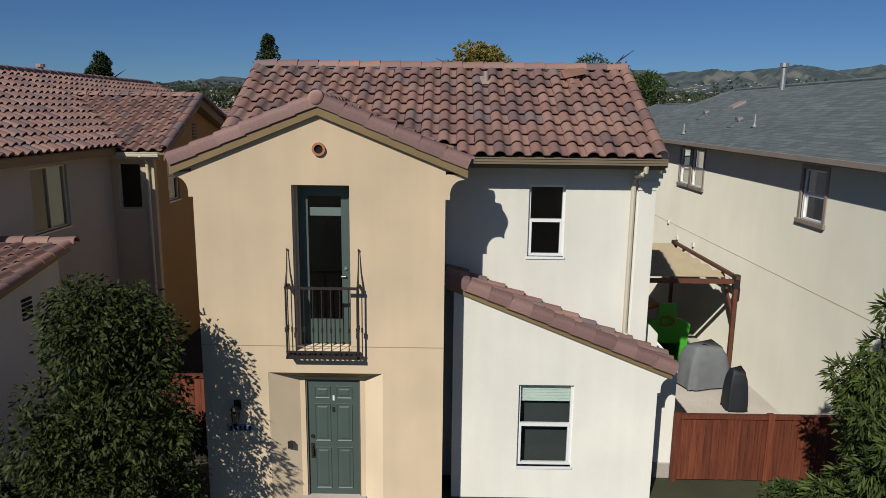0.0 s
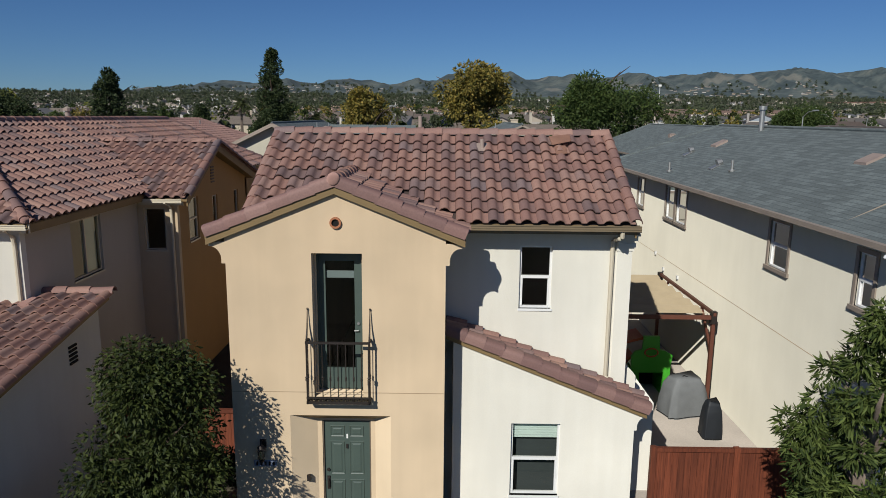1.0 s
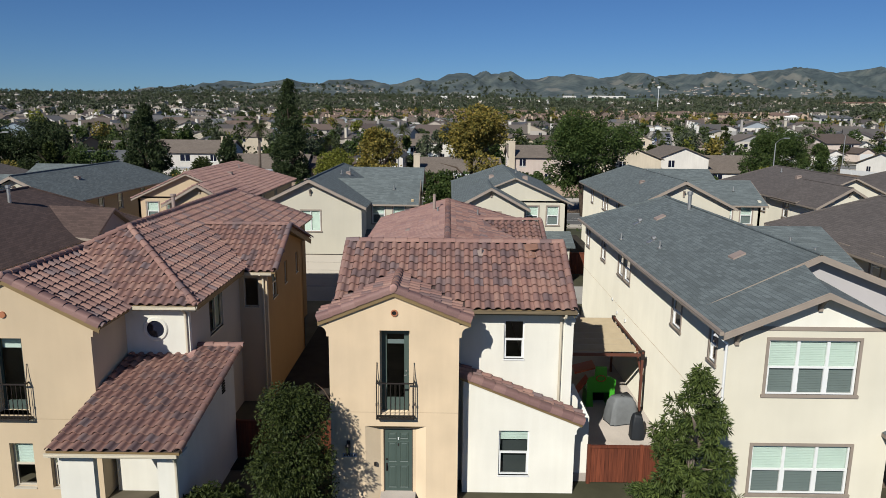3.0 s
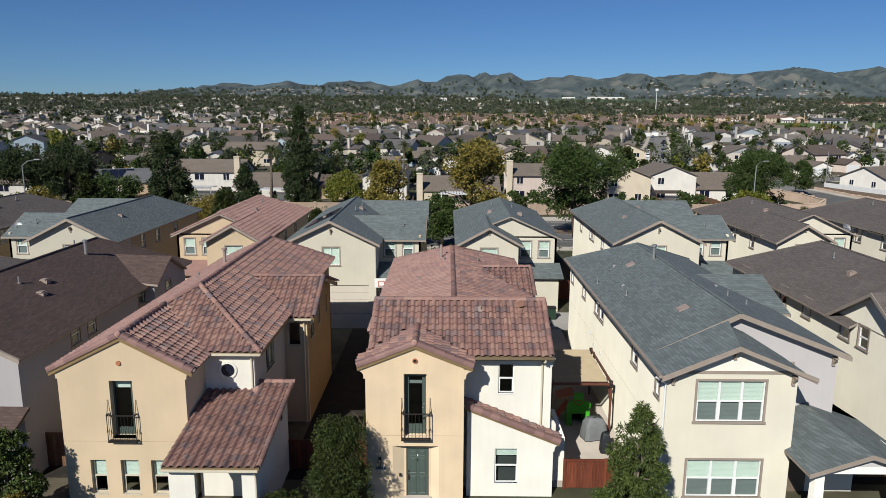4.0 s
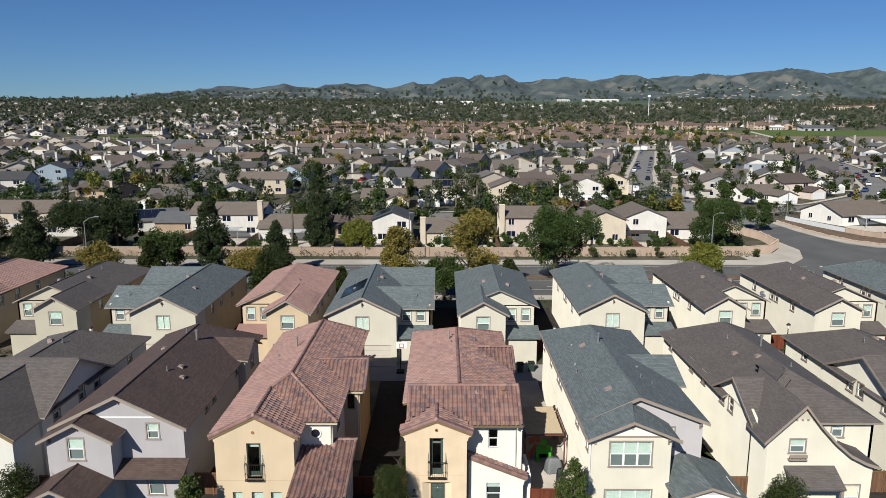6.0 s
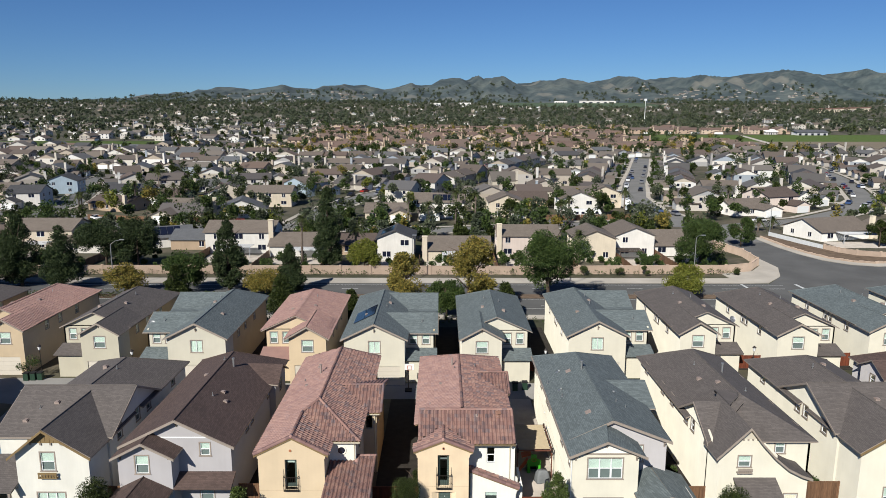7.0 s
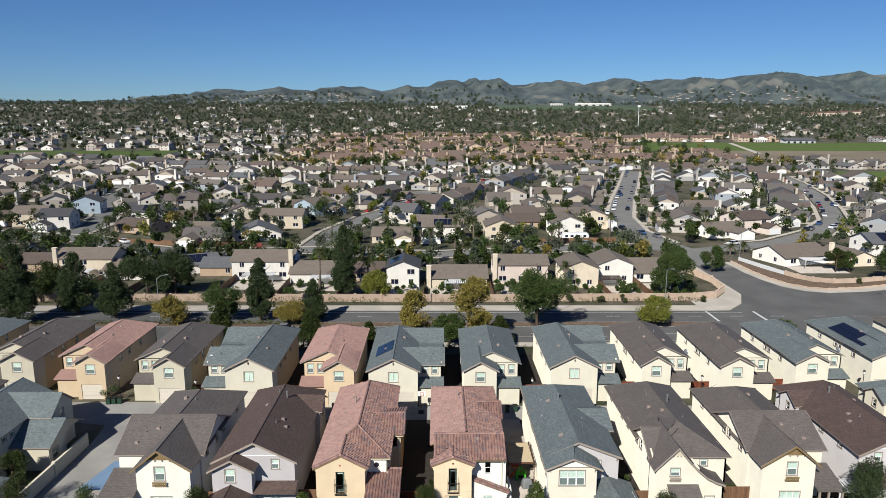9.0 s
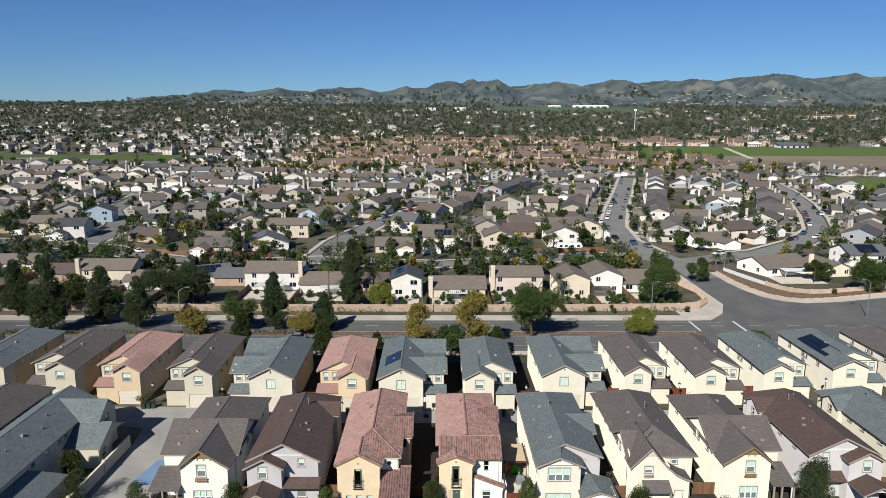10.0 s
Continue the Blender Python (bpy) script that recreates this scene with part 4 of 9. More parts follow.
bl = thing("door_bell", (-2.72, 0.1, 1.0), "small dark doorbell box beside the entry", "doorbell")
part("bell_box", Mesh().box(-2.7, -2.63, 0.16, 0.23, 0.93, 1.05), M["iron"], bl)

# ---- the tile-roofed neighbour ----
nh = House("house", (-12.5, 8), "two-storey tan stucco house with clay tile roof and white porch", "tan", "under", "fascia", None, "houses of the front row")
H1 = nh.ob
m = Mesh()
side_wall(m, "S", 0.0, -16.7, -11.45, GZ, 5.6, [(-14.59, -13.64, 2.7, 5.18), (-15.67, -15.02, 0.1, 1.66), (-14.4, -13.64, 0.1, 1.66), (-13.12, -12.38, 0.1, 1.66)], 0.22)
part("wall", m, M["tan"], H1)
nh.gable_wall("S", 0.0, -16.7, -11.45, 5.6, 6.93, -14.0, "tan", 0.22)
for a, b in ((-15.67, -15.02), (-14.4, -13.64), (-13.12, -12.38)):
    window(H1, "S", 0.0, a + 0.02, b - 0.02, 0.12, 1.64, "hung", "almond", None, 0.5, 0.16, True)
m = Mesh()
side_wall(m, "W", -16.7, 0.22, 21.8, GZ, 5.6, [])
part("wall", m, M["tan"], H1)
m = Mesh()
side_wall(m, "N", 21.8, -16.7, -9.4, GZ, 5.6, [])
part("wall", m, M["tan"], H1)
m = Mesh()
side_wall(m, "E", -11.45, 0.22, 2.3, GZ, 5.6, [])
part("wall", m, M["tan"], H1)
m = Mesh()
side_wall(m, "S", 2.3, -11.63, -9.25, 2.5, 5.7, [])
part("wall", m, M["white"], H1)
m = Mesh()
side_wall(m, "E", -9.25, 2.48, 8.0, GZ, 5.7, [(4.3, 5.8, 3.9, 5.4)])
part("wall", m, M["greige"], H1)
window(H1, "E", -9.25, 4.3, 5.8, 3.9, 5.4, "slider", "almond", None, 0.5, 0.06, True)
m = Mesh()
side_wall(m, "S", 8.0, -9.43, -8.05, GZ, 5.7, [(-9.05, -8.42, 4.0, 5.28)])
part("wall", m, M["tan"], H1)
window(H1, "S", 8.0, -9.05, -8.42, 4.0, 5.28, "plain", "almond", None, 0.0, 0.06, True)
m = Mesh()
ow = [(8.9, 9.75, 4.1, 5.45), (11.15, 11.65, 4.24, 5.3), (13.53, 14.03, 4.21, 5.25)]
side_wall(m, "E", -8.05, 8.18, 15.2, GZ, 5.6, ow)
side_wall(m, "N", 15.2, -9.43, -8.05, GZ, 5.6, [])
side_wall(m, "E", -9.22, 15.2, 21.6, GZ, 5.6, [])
# these walls are darker and more orange than the tan front
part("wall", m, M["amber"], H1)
for k, w in enumerate(ow):
    window(H1, "E", -8.05, *w, "plain" if k else "hung", "almond", None, 1.0 if k == 0 else 0.0, 0.05, True)
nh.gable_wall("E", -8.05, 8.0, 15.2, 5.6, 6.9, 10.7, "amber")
for a, x, y in (("E", -8.05, 11.2),):
    m = Mesh()
    for k in range(6):
        m.box(x, x + 0.03, y - 0.16, y + 0.16, 5.75 + k * 0.1, 5.8 + k * 0.1)
    part("gable_vent", m, M["brownfascia"], H1)
for x, s in ((-16.7, -1), (-11.45, 1)):
    corbel(H1, "tan", x, s, 0.0, 0.6, 5.64, 0.28, 0.38)
# round window in the white wall
m = Mesh()
for k in range(24):
    w0, w1 = 2 * math.pi * k / 24, 2 * math.pi * (k + 1) / 24
    for r0, r1, y0, y1 in ((0.31, 0.40, 2.24, 2.24), (0.40, 0.44, 2.24, 2.3), (0.31, 0.30, 2.24, 2.3)):
        m.poly([(-10.42 + math.cos(w) * r, y, 4.8 + math.sin(w) * r) for w, r, y in ((w0, r0, y0), (w1, r0, y0), (w1, r1, y1), (w0, r1, y1))])
rw = part("round_window", m, M["white"], H1, "round window with a raised white surround", True)
part("pane", Mesh().tube([(-10.42, 2.285, 4.8), (-10.42, 2.296, 4.8)], 0.31, 24), M["solar"], rw)
# balcony door
m = Mesh()
m.box(-14.59, -14.52, 0.3, 0.38, 2.7, 5.18).box(-13.71, -13.64, 0.3, 0.38, 2.7, 5.18).box(-14.52, -13.71, 0.3, 0.38, 5.1, 5.18).box(-14.52, -13.71, 0.3, 0.38, 2.7, 3.0).box(-13.85, -13.71, 0.3, 0.37, 3.0, 5.1)
bd = part("balcony_door", m, M["greendoor"], H1)
sheet(bd, [(-14.52, 0.33, 3.0), (-13.85, 0.33, 3.0), (-13.85, 0.33, 5.1), (-14.52, 0.33, 5.1)])
part("blind", Mesh().box(-14.5, -13.87, 0.38, 0.39, 4.75, 5.1), M["blind"], bd)
m = Mesh()
m.box(-14.62, -14.59, 0.2, 0.32, 2.7, 5.2).box(-13.64, -13.61, 0.2, 0.32, 2.7, 5.2).box(-14.6, -13.6, 0.2, 0.32, 5.18, 5.2).box(-14.62, -13.6, 0.0, 0.4, 2.64, 2.7)
part("reveal", m, M["tan"], H1)
m = Mesh()
m.tube([(-14.12, -0.05, 5.95), (-14.12, 0.0, 5.95)], 0.1, 16)
part("gable_vent", m, M["terracotta"], H1)
part("control_joint", Mesh().box(-16.7, -11.45, -0.003, 0.0, 2.5, 2.512), M["joint"], H1)
balcony("iron_balcony", -14.12, 0.0, 2.6, "small dark iron balcony with balusters on the tan wall")
# roofs
NRX, NRZ, MRX, MRZ = -14.0, 7.12, -12.75, 7.74
nl = [(-17.05, 22.1, 5.6), (-17.05, -0.1, 5.6), (NRX, -0.1, NRZ), (NRX, 4.7, NRZ), (MRX, 5.9, MRZ), (MRX, 19.3, MRZ)]
a1 = nh.slope(nl, 0.08)
nfr = [(-11.1, -0.1, 5.6), (-11.1, 1.9, 5.6), (NRX, 4.75, NRZ), (NRX, -0.1, NRZ)]
a2 = nh.slope(nfr, 0.08)
nf = [(-11.5, 2.0, 5.72), (-8.9, 2.0, 5.72), (MRX, 5.9, MRZ), (NRX, 4.7, NRZ)]
a3 = nh.slope(nf, 0.08)
nr = [(-8.9, 2.0, 5.72), (-8.9, 22.1, 5.72), (MRX, 19.3, MRZ), (MRX, 5.9, MRZ)]
a4 = nh.slope(nr, 0.08)
nb = [(-8.9, 22.1, 5.72), (-17.05, 22.1, 5.6), (MRX, 19.3, MRZ)]
a5 = nh.slope(nb, 0.08)
WRY, WRZ = 10.7, 7.08
nw1 = [(-9.1, 7.7, 5.6), (-7.62, 7.7, 5.6), (-7.62, WRY, WRZ), (-11.5, WRY, WRZ)]
a6 = nh.slope(nw1, 0.08)
nw2 = [(-7.62, 15.5, 5.6), (-9.1, 15.5, 5.6), (-11.5, WRY, WRZ), (-7.62, WRY, WRZ)]
a7 = nh.slope(nw2, 0.08)
lay_tiles(a2, tile_places(nfr[0], nfr[1], nfr), 90)
lay_tiles(a3, tile_places(nf[0], nf[1], nf), 90)
lay_tiles(a1, tile_places(nl[0], nl[1], nl), 0, "tile", "pinkj")
lay_tiles(a4, tile_places(nr[0], nr[1], nr), 0)
lay_tiles(a6, tile_places(nw1[0], nw1[1], nw1), 60)
lay_tiles(a7, tile_places(nw2[0], nw2[1], nw2), 0)
lay_tiles(a5, tile_places(nb[0], nb[1], nb), 0)
for p, q in (((NRX, -0.1, NRZ + 0.07), (NRX, 4.7, NRZ + 0.07)), ((NRX, 4.7, NRZ + 0.07), (MRX, 5.9, MRZ + 0.07)), ((MRX, 5.9, MRZ + 0.07), (MRX, 19.3, MRZ + 0.07)), ((-8.9, 2.0, 5.8), (MRX, 5.9, MRZ + 0.06)),
             ((-8.9, 22.1, 5.8), (MRX, 19.3, MRZ + 0.06)), ((-7.62, WRY, WRZ + 0.07), (-11.5, WRY, WRZ + 0.07)), ((-7.62, 7.7, 5.68), (-7.62, WRY, WRZ + 0.07)), ((-7.62, 15.5, 5.68), (-7.62, WRY, WRZ + 0.07))):
    caps(H1, p, q, 0.13, 0.42)
for x0, x1 in ((-17.03, NRX), (-11.12, NRX)):
    rake_tiles(H1, (x0, -0.1, 5.63), (x1, -0.1, NRZ + 0.03), 0.34)
nh.rake("S", -0.045, -17.02, -11.13, NRX, 5.57, NRZ - 0.03, 0.18, 0.035)
nh.rake("E", -7.66, 7.75, 15.45, WRY, 5.55, WRZ - 0.05, 0.18, 0.035)
gutter(H1, -11.1, -8.85, 2.0, 5.7, "gutter")
gutter(H1, -9.1, -7.75, 7.7, 5.58, "gutter")
part("eave_board", Mesh().box(-8.92, -8.88, 2.0, 7.7, 5.52, 5.7), M["fascia"], H1)
part("soffit_board", Mesh().box(-11.1, -8.9, 2.0, 2.3, 5.6, 5.63).box(-9.25, -8.9, 2.3, 7.9, 5.58, 5.61), M["brownfascia"], H1)
part("mortar_plug", Mesh().tube([(-8.9, 1.93, 5.8), (-8.95, 2.05, 5.82), (-9.05, 2.15, 5.84)], [0.06, 0.12, 0.13], 10), M["mortar"], H1, smooth=True)
part("mortar_plug", Mesh().tube([(-14.0, -0.18, 7.19), (-14.0, -0.12, 7.2), (-14.0, -0.02, 7.2)], [0.06, 0.12, 0.13], 10), M["mortar"], H1, smooth=True)
m = Mesh().slab([(-9.2, 7.62, 5.76), (-9.0, 7.72, 5.76), (-11.4, 10.7, 7.12), (-11.6, 10.6, 7.12)], (0, 0, -0.03))
part("valley_flashing", m, M["metal"], H1)
downspout(H1, [(-8.25, 7.6, 5.5), (-8.2, 7.9, 5.3), (-8.2, 7.94, 5.1), (-8.2, 7.94, GZ)])
downspout(H1, [(-9.35, 1.95, 5.6), (-9.35, 2.2, 5.4), (-9.35, 2.25, 5.2), (-9.35, 2.25, 3.95)])
nh.vents([(-11.2, 5.9, 6.55, "box"), (-14.4, 15.5, 6.95, "box"), (-14.9, 11.5, 6.7, "box"), (-15.4, 13.0, 6.45, "pipe")])
part("flue", Mesh().tube([(-13.9, 13.2, 6.9), (-13.9, 13.2, 8.1)], 0.09, 10).tube([(-13.9, 13.2, 8.1), (-13.9, 13.2, 8.2)], 0.15, 10), M["vent"], H1)
# white porch
PXE, PXW = -8.0, -11.3
pz = lambda y: 2.95 + (y + 2.95) * 0.17
m = Mesh()
side_wall(m, "S", -2.6, PXW, PXE, GZ, 2.8, [(-10.3, -8.5, GZ, 2.72)], 0.2)
part("wall", m, M["white"], H1)
m = Mesh()
side_wall(m, "E", PXE, -2.4, 2.9, GZ, 2.8, [], 0.2)
part("wall", m, M["white"], H1)
part("wall", Mesh().slab([(PXE, -2.6, 2.8), (PXE, 2.9, 2.8), (PXE, 2.9, 3.85), (PXE, -2.6, 2.95)], (-0.2, 0, 0)), M["white"], H1)
part("wall", Mesh().box(PXW, PXE - 0.21, 0.6, 0.8, GZ, 2.9), M["white"], H1)
part("wall", Mesh().box(-9.2, PXE - 0.21, 2.5, 2.7, GZ, 3.6), M["white"], H1)
part("porch_door", Mesh().box(-9.35, -8.45, 0.54, 0.6, GZ + 0.1, 2.1), surface("teal_paint", (0.015, 0.13, 0.11), 0.45, 0.06), H1, "teal painted porch door")
pr = [(PXW - 0.1, -2.95, pz(-2.95)), (-7.72, -2.95, pz(-2.95)), (-7.72, 2.9, pz(2.9)), (PXW - 0.1, 2.9, pz(2.9))]
a8 = nh.slope(pr, 0.1)
pq = [pr[0], (-7.8, -2.95, pz(-2.95)), (-7.8, 2.9, pz(2.9)), pr[3]]
lay_tiles(a8, tile_places(pq[0], pq[1], pq), 60)
caps(H1, (-7.74, -2.97, pz(-2.97) + 0.05), (-7.74, 2.9, pz(2.9) + 0.05), 0.12, 0.37)
caps(H1, (-7.6, 2.95, pz(2.9) + 0.07), (-9.2, 2.95, pz(2.9) + 0.07), 0.13, 0.4)
part("mortar_plug", Mesh().tube([(-9.2, 2.5, 3.92), (-9.2, 2.1, 3.85)], [0.1, 0.16], 8), M["mortar"], H1)
gutter(H1, PXW - 0.1, -7.75, -2.95, pz(-2.95) - 0.03, "gutter")
m = Mesh()
for k in range(5):
    m.box(PXE, PXE + 0.03, 1.55, 1.85, 2.75 + k * 0.09, 2.8 + k * 0.09)
part("gable_vent", m, M["dark"], H1)
downspout(H1, [(-7.9, -2.9, 2.75), (-7.95, -2.7, 2.55), (-7.95, -2.66, 2.4), (-7.95, -2.66, GZ)])
corbel(H1, "white", PXE, 1, -2.6, -2.2, 2.75, 0.0001 + 0.24, 0.3)

# ---- shingle-roofed houses of the front row ----
def bracket(parent, x, y, z, mat="trim", s=1.0):
    """A wooden knee bracket under a gable, standing out from the wall towards -y."""
    m = Mesh()
    m.box(x - 0.06 * s, x + 0.06 * s, y - 0.32 * s, y, z - 0.06, z)
    m.box(x - 0.06 * s, x + 0.06 * s, y - 0.09 * s, y, z - 0.42 * s, z - 0.06)
    m.slab([(x - 0.045 * s, y - 0.29 * s, z - 0.06), (x - 0.045 * s, y - 0.2 * s, z - 0.06), (x - 0.045 * s, y - 0.06 * s, z - 0.28 * s), (x - 0.045 * s, y - 0.06 * s, z - 0.36 * s)], (0.09 * s, 0, 0))
    part("bracket", m, M[mat], parent)


def hip_gable(h, x0, x1, y0, y1, ze, zr, mid, hip=3.2, over=0.4, front=0.45, front_gable=True):
    """A long roof: gable to the front, hip to the rear."""
    l, r, b = x0 - over, x1 + over, y1 + over
    kl, kr = (zr - ze) / (mid - x0), (zr - ze) / (x1 - mid)
    zl, z2 = ze - kl * over, ze - kr * over
    f = y0 - front
    h.slope([(l, b, zl), (l, f, zl), (mid, f, zr), (mid, y1 - hip, zr)])
    h.slope([(r, f, z2), (r, b, z2), (mid, y1 - hip, zr), (mid, f, zr)])
    h.slope([(r, b, z2), (l, b, zl), (mid, y1 - hip, zr)])
    for a, c in (((mid, f, zr), (mid, y1 - hip, zr)), ((mid, y1 - hip, zr), (l, b, zl)), ((mid, y1 - hip, zr), (r, b, z2))):
        part("ridge_cap", Mesh().tube([a, c], 0.07, 6), M["pinkj" if h.tiled else h.roof], h.ob)


gh = House("house", (12.3, 10), "two-storey cream stucco house with grey shingle roof and taupe trim", "ivory", "greysh", "trim", "trim", "houses of the front row")
H2 = gh.ob
GY = -0.45
gh.block(8.12, 13.35, GY, 3.0, 5.9, [("S", 9.36, 12.08, 3.82, 5.55, "hung", 0.5, 3), ("S", 9.16, 12.2, 0.5, 2.12, "hung", 0.95, 3), ("W", 0.4, 0.95, 4.45, 5.55, "hung", 0.3)], sides="SWE")
gh.block(8.12, 16.3, 3.0, 21.6, 5.95, [("W", 3.75, 4.72, 4.46, 5.6, "hung", 0.3), ("W", 10.9, 11.95, 4.46, 5.65, "hung", 0.4), ("W", 12.15, 13.1, 4.46, 5.65, "hung", 0.4), ("W", 16.0, 16.9, 4.46, 5.6, "hung", 0.2), ("W", 20.2, 21.0, 4.46, 5.6, "hung", 0.2)], sides="WEN")
gh.block(13.35, 16.3, 2.0, 3.2, 5.75, [("S", 13.75, 14.35, 4.0, 5.4, "hung", 0.5)], sides="SE", wall="lilac")
gh.gable_wall("S", GY, 8.12, 13.35, 5.9, 6.98, 10.75, "white")
gh.gable_wall("S", 2.0, 8.12, 16.3, 5.75, 7.6, 11.75, "lilac")
part("gable_band", Mesh().box(8.12, 13.35, GY - 0.03, GY, 5.86, 5.98), M["trim"], H2)
hip_gable(gh, 8.12, 16.3, 2.0, 21.6, 6.04, 7.78, 11.75, 3.7, 0.33, 0.4)
gh.slope([(13.9, -0.9, 5.72), (13.9, 2.8, 5.72), (11.5, 3.0, 7.2), (10.75, -0.9, 7.16)])
gh.slope([(7.79, 2.6, 5.9), (7.79, -0.9, 5.9), (10.75, -0.9, 7.16), (11.4, 2.6, 7.6)])
gh.rake("S", -0.9, 7.77, 13.92, 10.75, 5.86, 7.14, 0.18, 0.05)
part("rake_board", Mesh().slab([(10.95, 1.6, 7.36), (11.75, 1.6, 7.76), (11.75, 1.6, 7.56), (10.95, 1.6, 7.16)], (0, -0.05, 0)), M["trim"], H2)
part("rake_board", Mesh().slab([(11.75, 1.6, 7.76), (16.66, 1.6, 5.86), (16.66, 1.6, 5.66), (11.75, 1.6, 7.56)], (0, -0.05, 0)), M["trim"], H2)
for y, z in ((13.86, 2.95), (11.2, 2.6), (12.8, 2.55)):
    part("wall_hook", Mesh().box(8.06, 8.12, y - 0.05, y + 0.05, z - 0.06, z + 0.06), M["vinyl"], H2, "small white hook on the wall")
for x, z in ((10.75, 6.9), (8.35, 5.82), (13.15, 5.82)):
    bracket(H2, x, GY, z)
bracket(H2, 16.1, 2.0, 5.75)
gh.slope([(14.2, 8.3, 5.8), (17.3, 8.3, 5.8), (17.3, 12.0, 7.1), (13.2, 12.0, 7.1)])
gh.slope([(17.3, 15.5, 5.8), (14.2, 15.5, 5.8), (13.2, 12.0, 7.1), (17.3, 12.0, 7.1)])
gh.block(16.3, 17.0, 8.7, 15.1, 5.9, sides="SEN")
gh.gable_wall("E", 17.0, 8.7, 15.1, 5.9, 7.0, 12.0)
gh.rake("E", 17.28, 8.3, 15.5, 12.0, 5.8, 7.08, 0.18, 0.04)
part("gutter", Mesh().box(7.67, 7.8, -0.85, 22.0, 5.8, 5.91), M["trim"], H2)
downspout(H2, [(7.62, -0.6, 5.75), (8.05, -0.53, 5.45), (8.05, -0.51, 5.2), (8.05, -0.51, GZ)], "vinyl")
part("control_joint", Mesh().box(8.117, 8.12, -0.4, 21.5, 2.93, 2.945), M["joint"], H2)
gh.vents([(11.5, 13.4, 7.68, "flue"), (8.28, 13.5, 6.16, "pipe"), (9.58, 15.1, 6.78, "hood"), (9.12, 11.0, 6.56, "hood"), (8.97, 9.5, 6.49, "pipe"), (10.34, 14.25, 7.14, "flat"), (10.33, 4.7, 7.12, "flat"), (13.2, 6.6, 7.2, "pipe"), (13.6, 9.2, 7.0, "hood"), (13.9, 6.0, 6.9, "pipe")])
# porch
m = Mesh()
for x in (13.75, 17.2):
    m = Mesh()
    m.slab([(x - 0.22, -2.1, GZ), (x + 0.22, -2.1, GZ), (x + 0.17, -2.05, 2.5), (x - 0.17, -2.05, 2.5)], (0, 0.38, 0))
    part("porch_column", m, M["white"], H2)
gh.block(13.5, 17.4, -2.1, 0.2, 2.75, z0=2.45, wall="white", sides="SWE")
gh.gable_wall("S", -2.1, 13.5, 17.4, 2.75, 3.35, 15.45, "lilac")
gh.slope([(13.1, 2.4, 2.6), (13.1, -2.45, 2.6), (15.45, -2.45, 3.42), (15.0, 1.6, 3.6), (15.0, 2.4, 3.6)])
gh.slope([(17.8, -2.45, 2.6), (17.8, 2.4, 2.6), (16.2, 2.4, 3.6), (15.0, 2.4, 3.6), (15.45, -2.45, 3.42)])
gh.rake("S", -2.45, 13.1, 17.8, 15.45, 2.6, 3.4, 0.16, 0.04)
bracket(H2, 15.45, -2.1, 3.3, "trim", 0.7)
part("porch_wall", Mesh().box(13.4, 17.2, 1.4, 1.6, GZ, 2.6), M["white"], H2)
part("garage_door", Mesh().box(14.1, 15.1, 1.36, 1.4, GZ, 2.2), M["brownfascia"], H2)


def side_windows(side, ys, z0=4.45, z1=5.5, w=0.8):
    return [(side, y - w / 2, y + w / 2, z0, z1, "hung", 0.35) for y in ys]


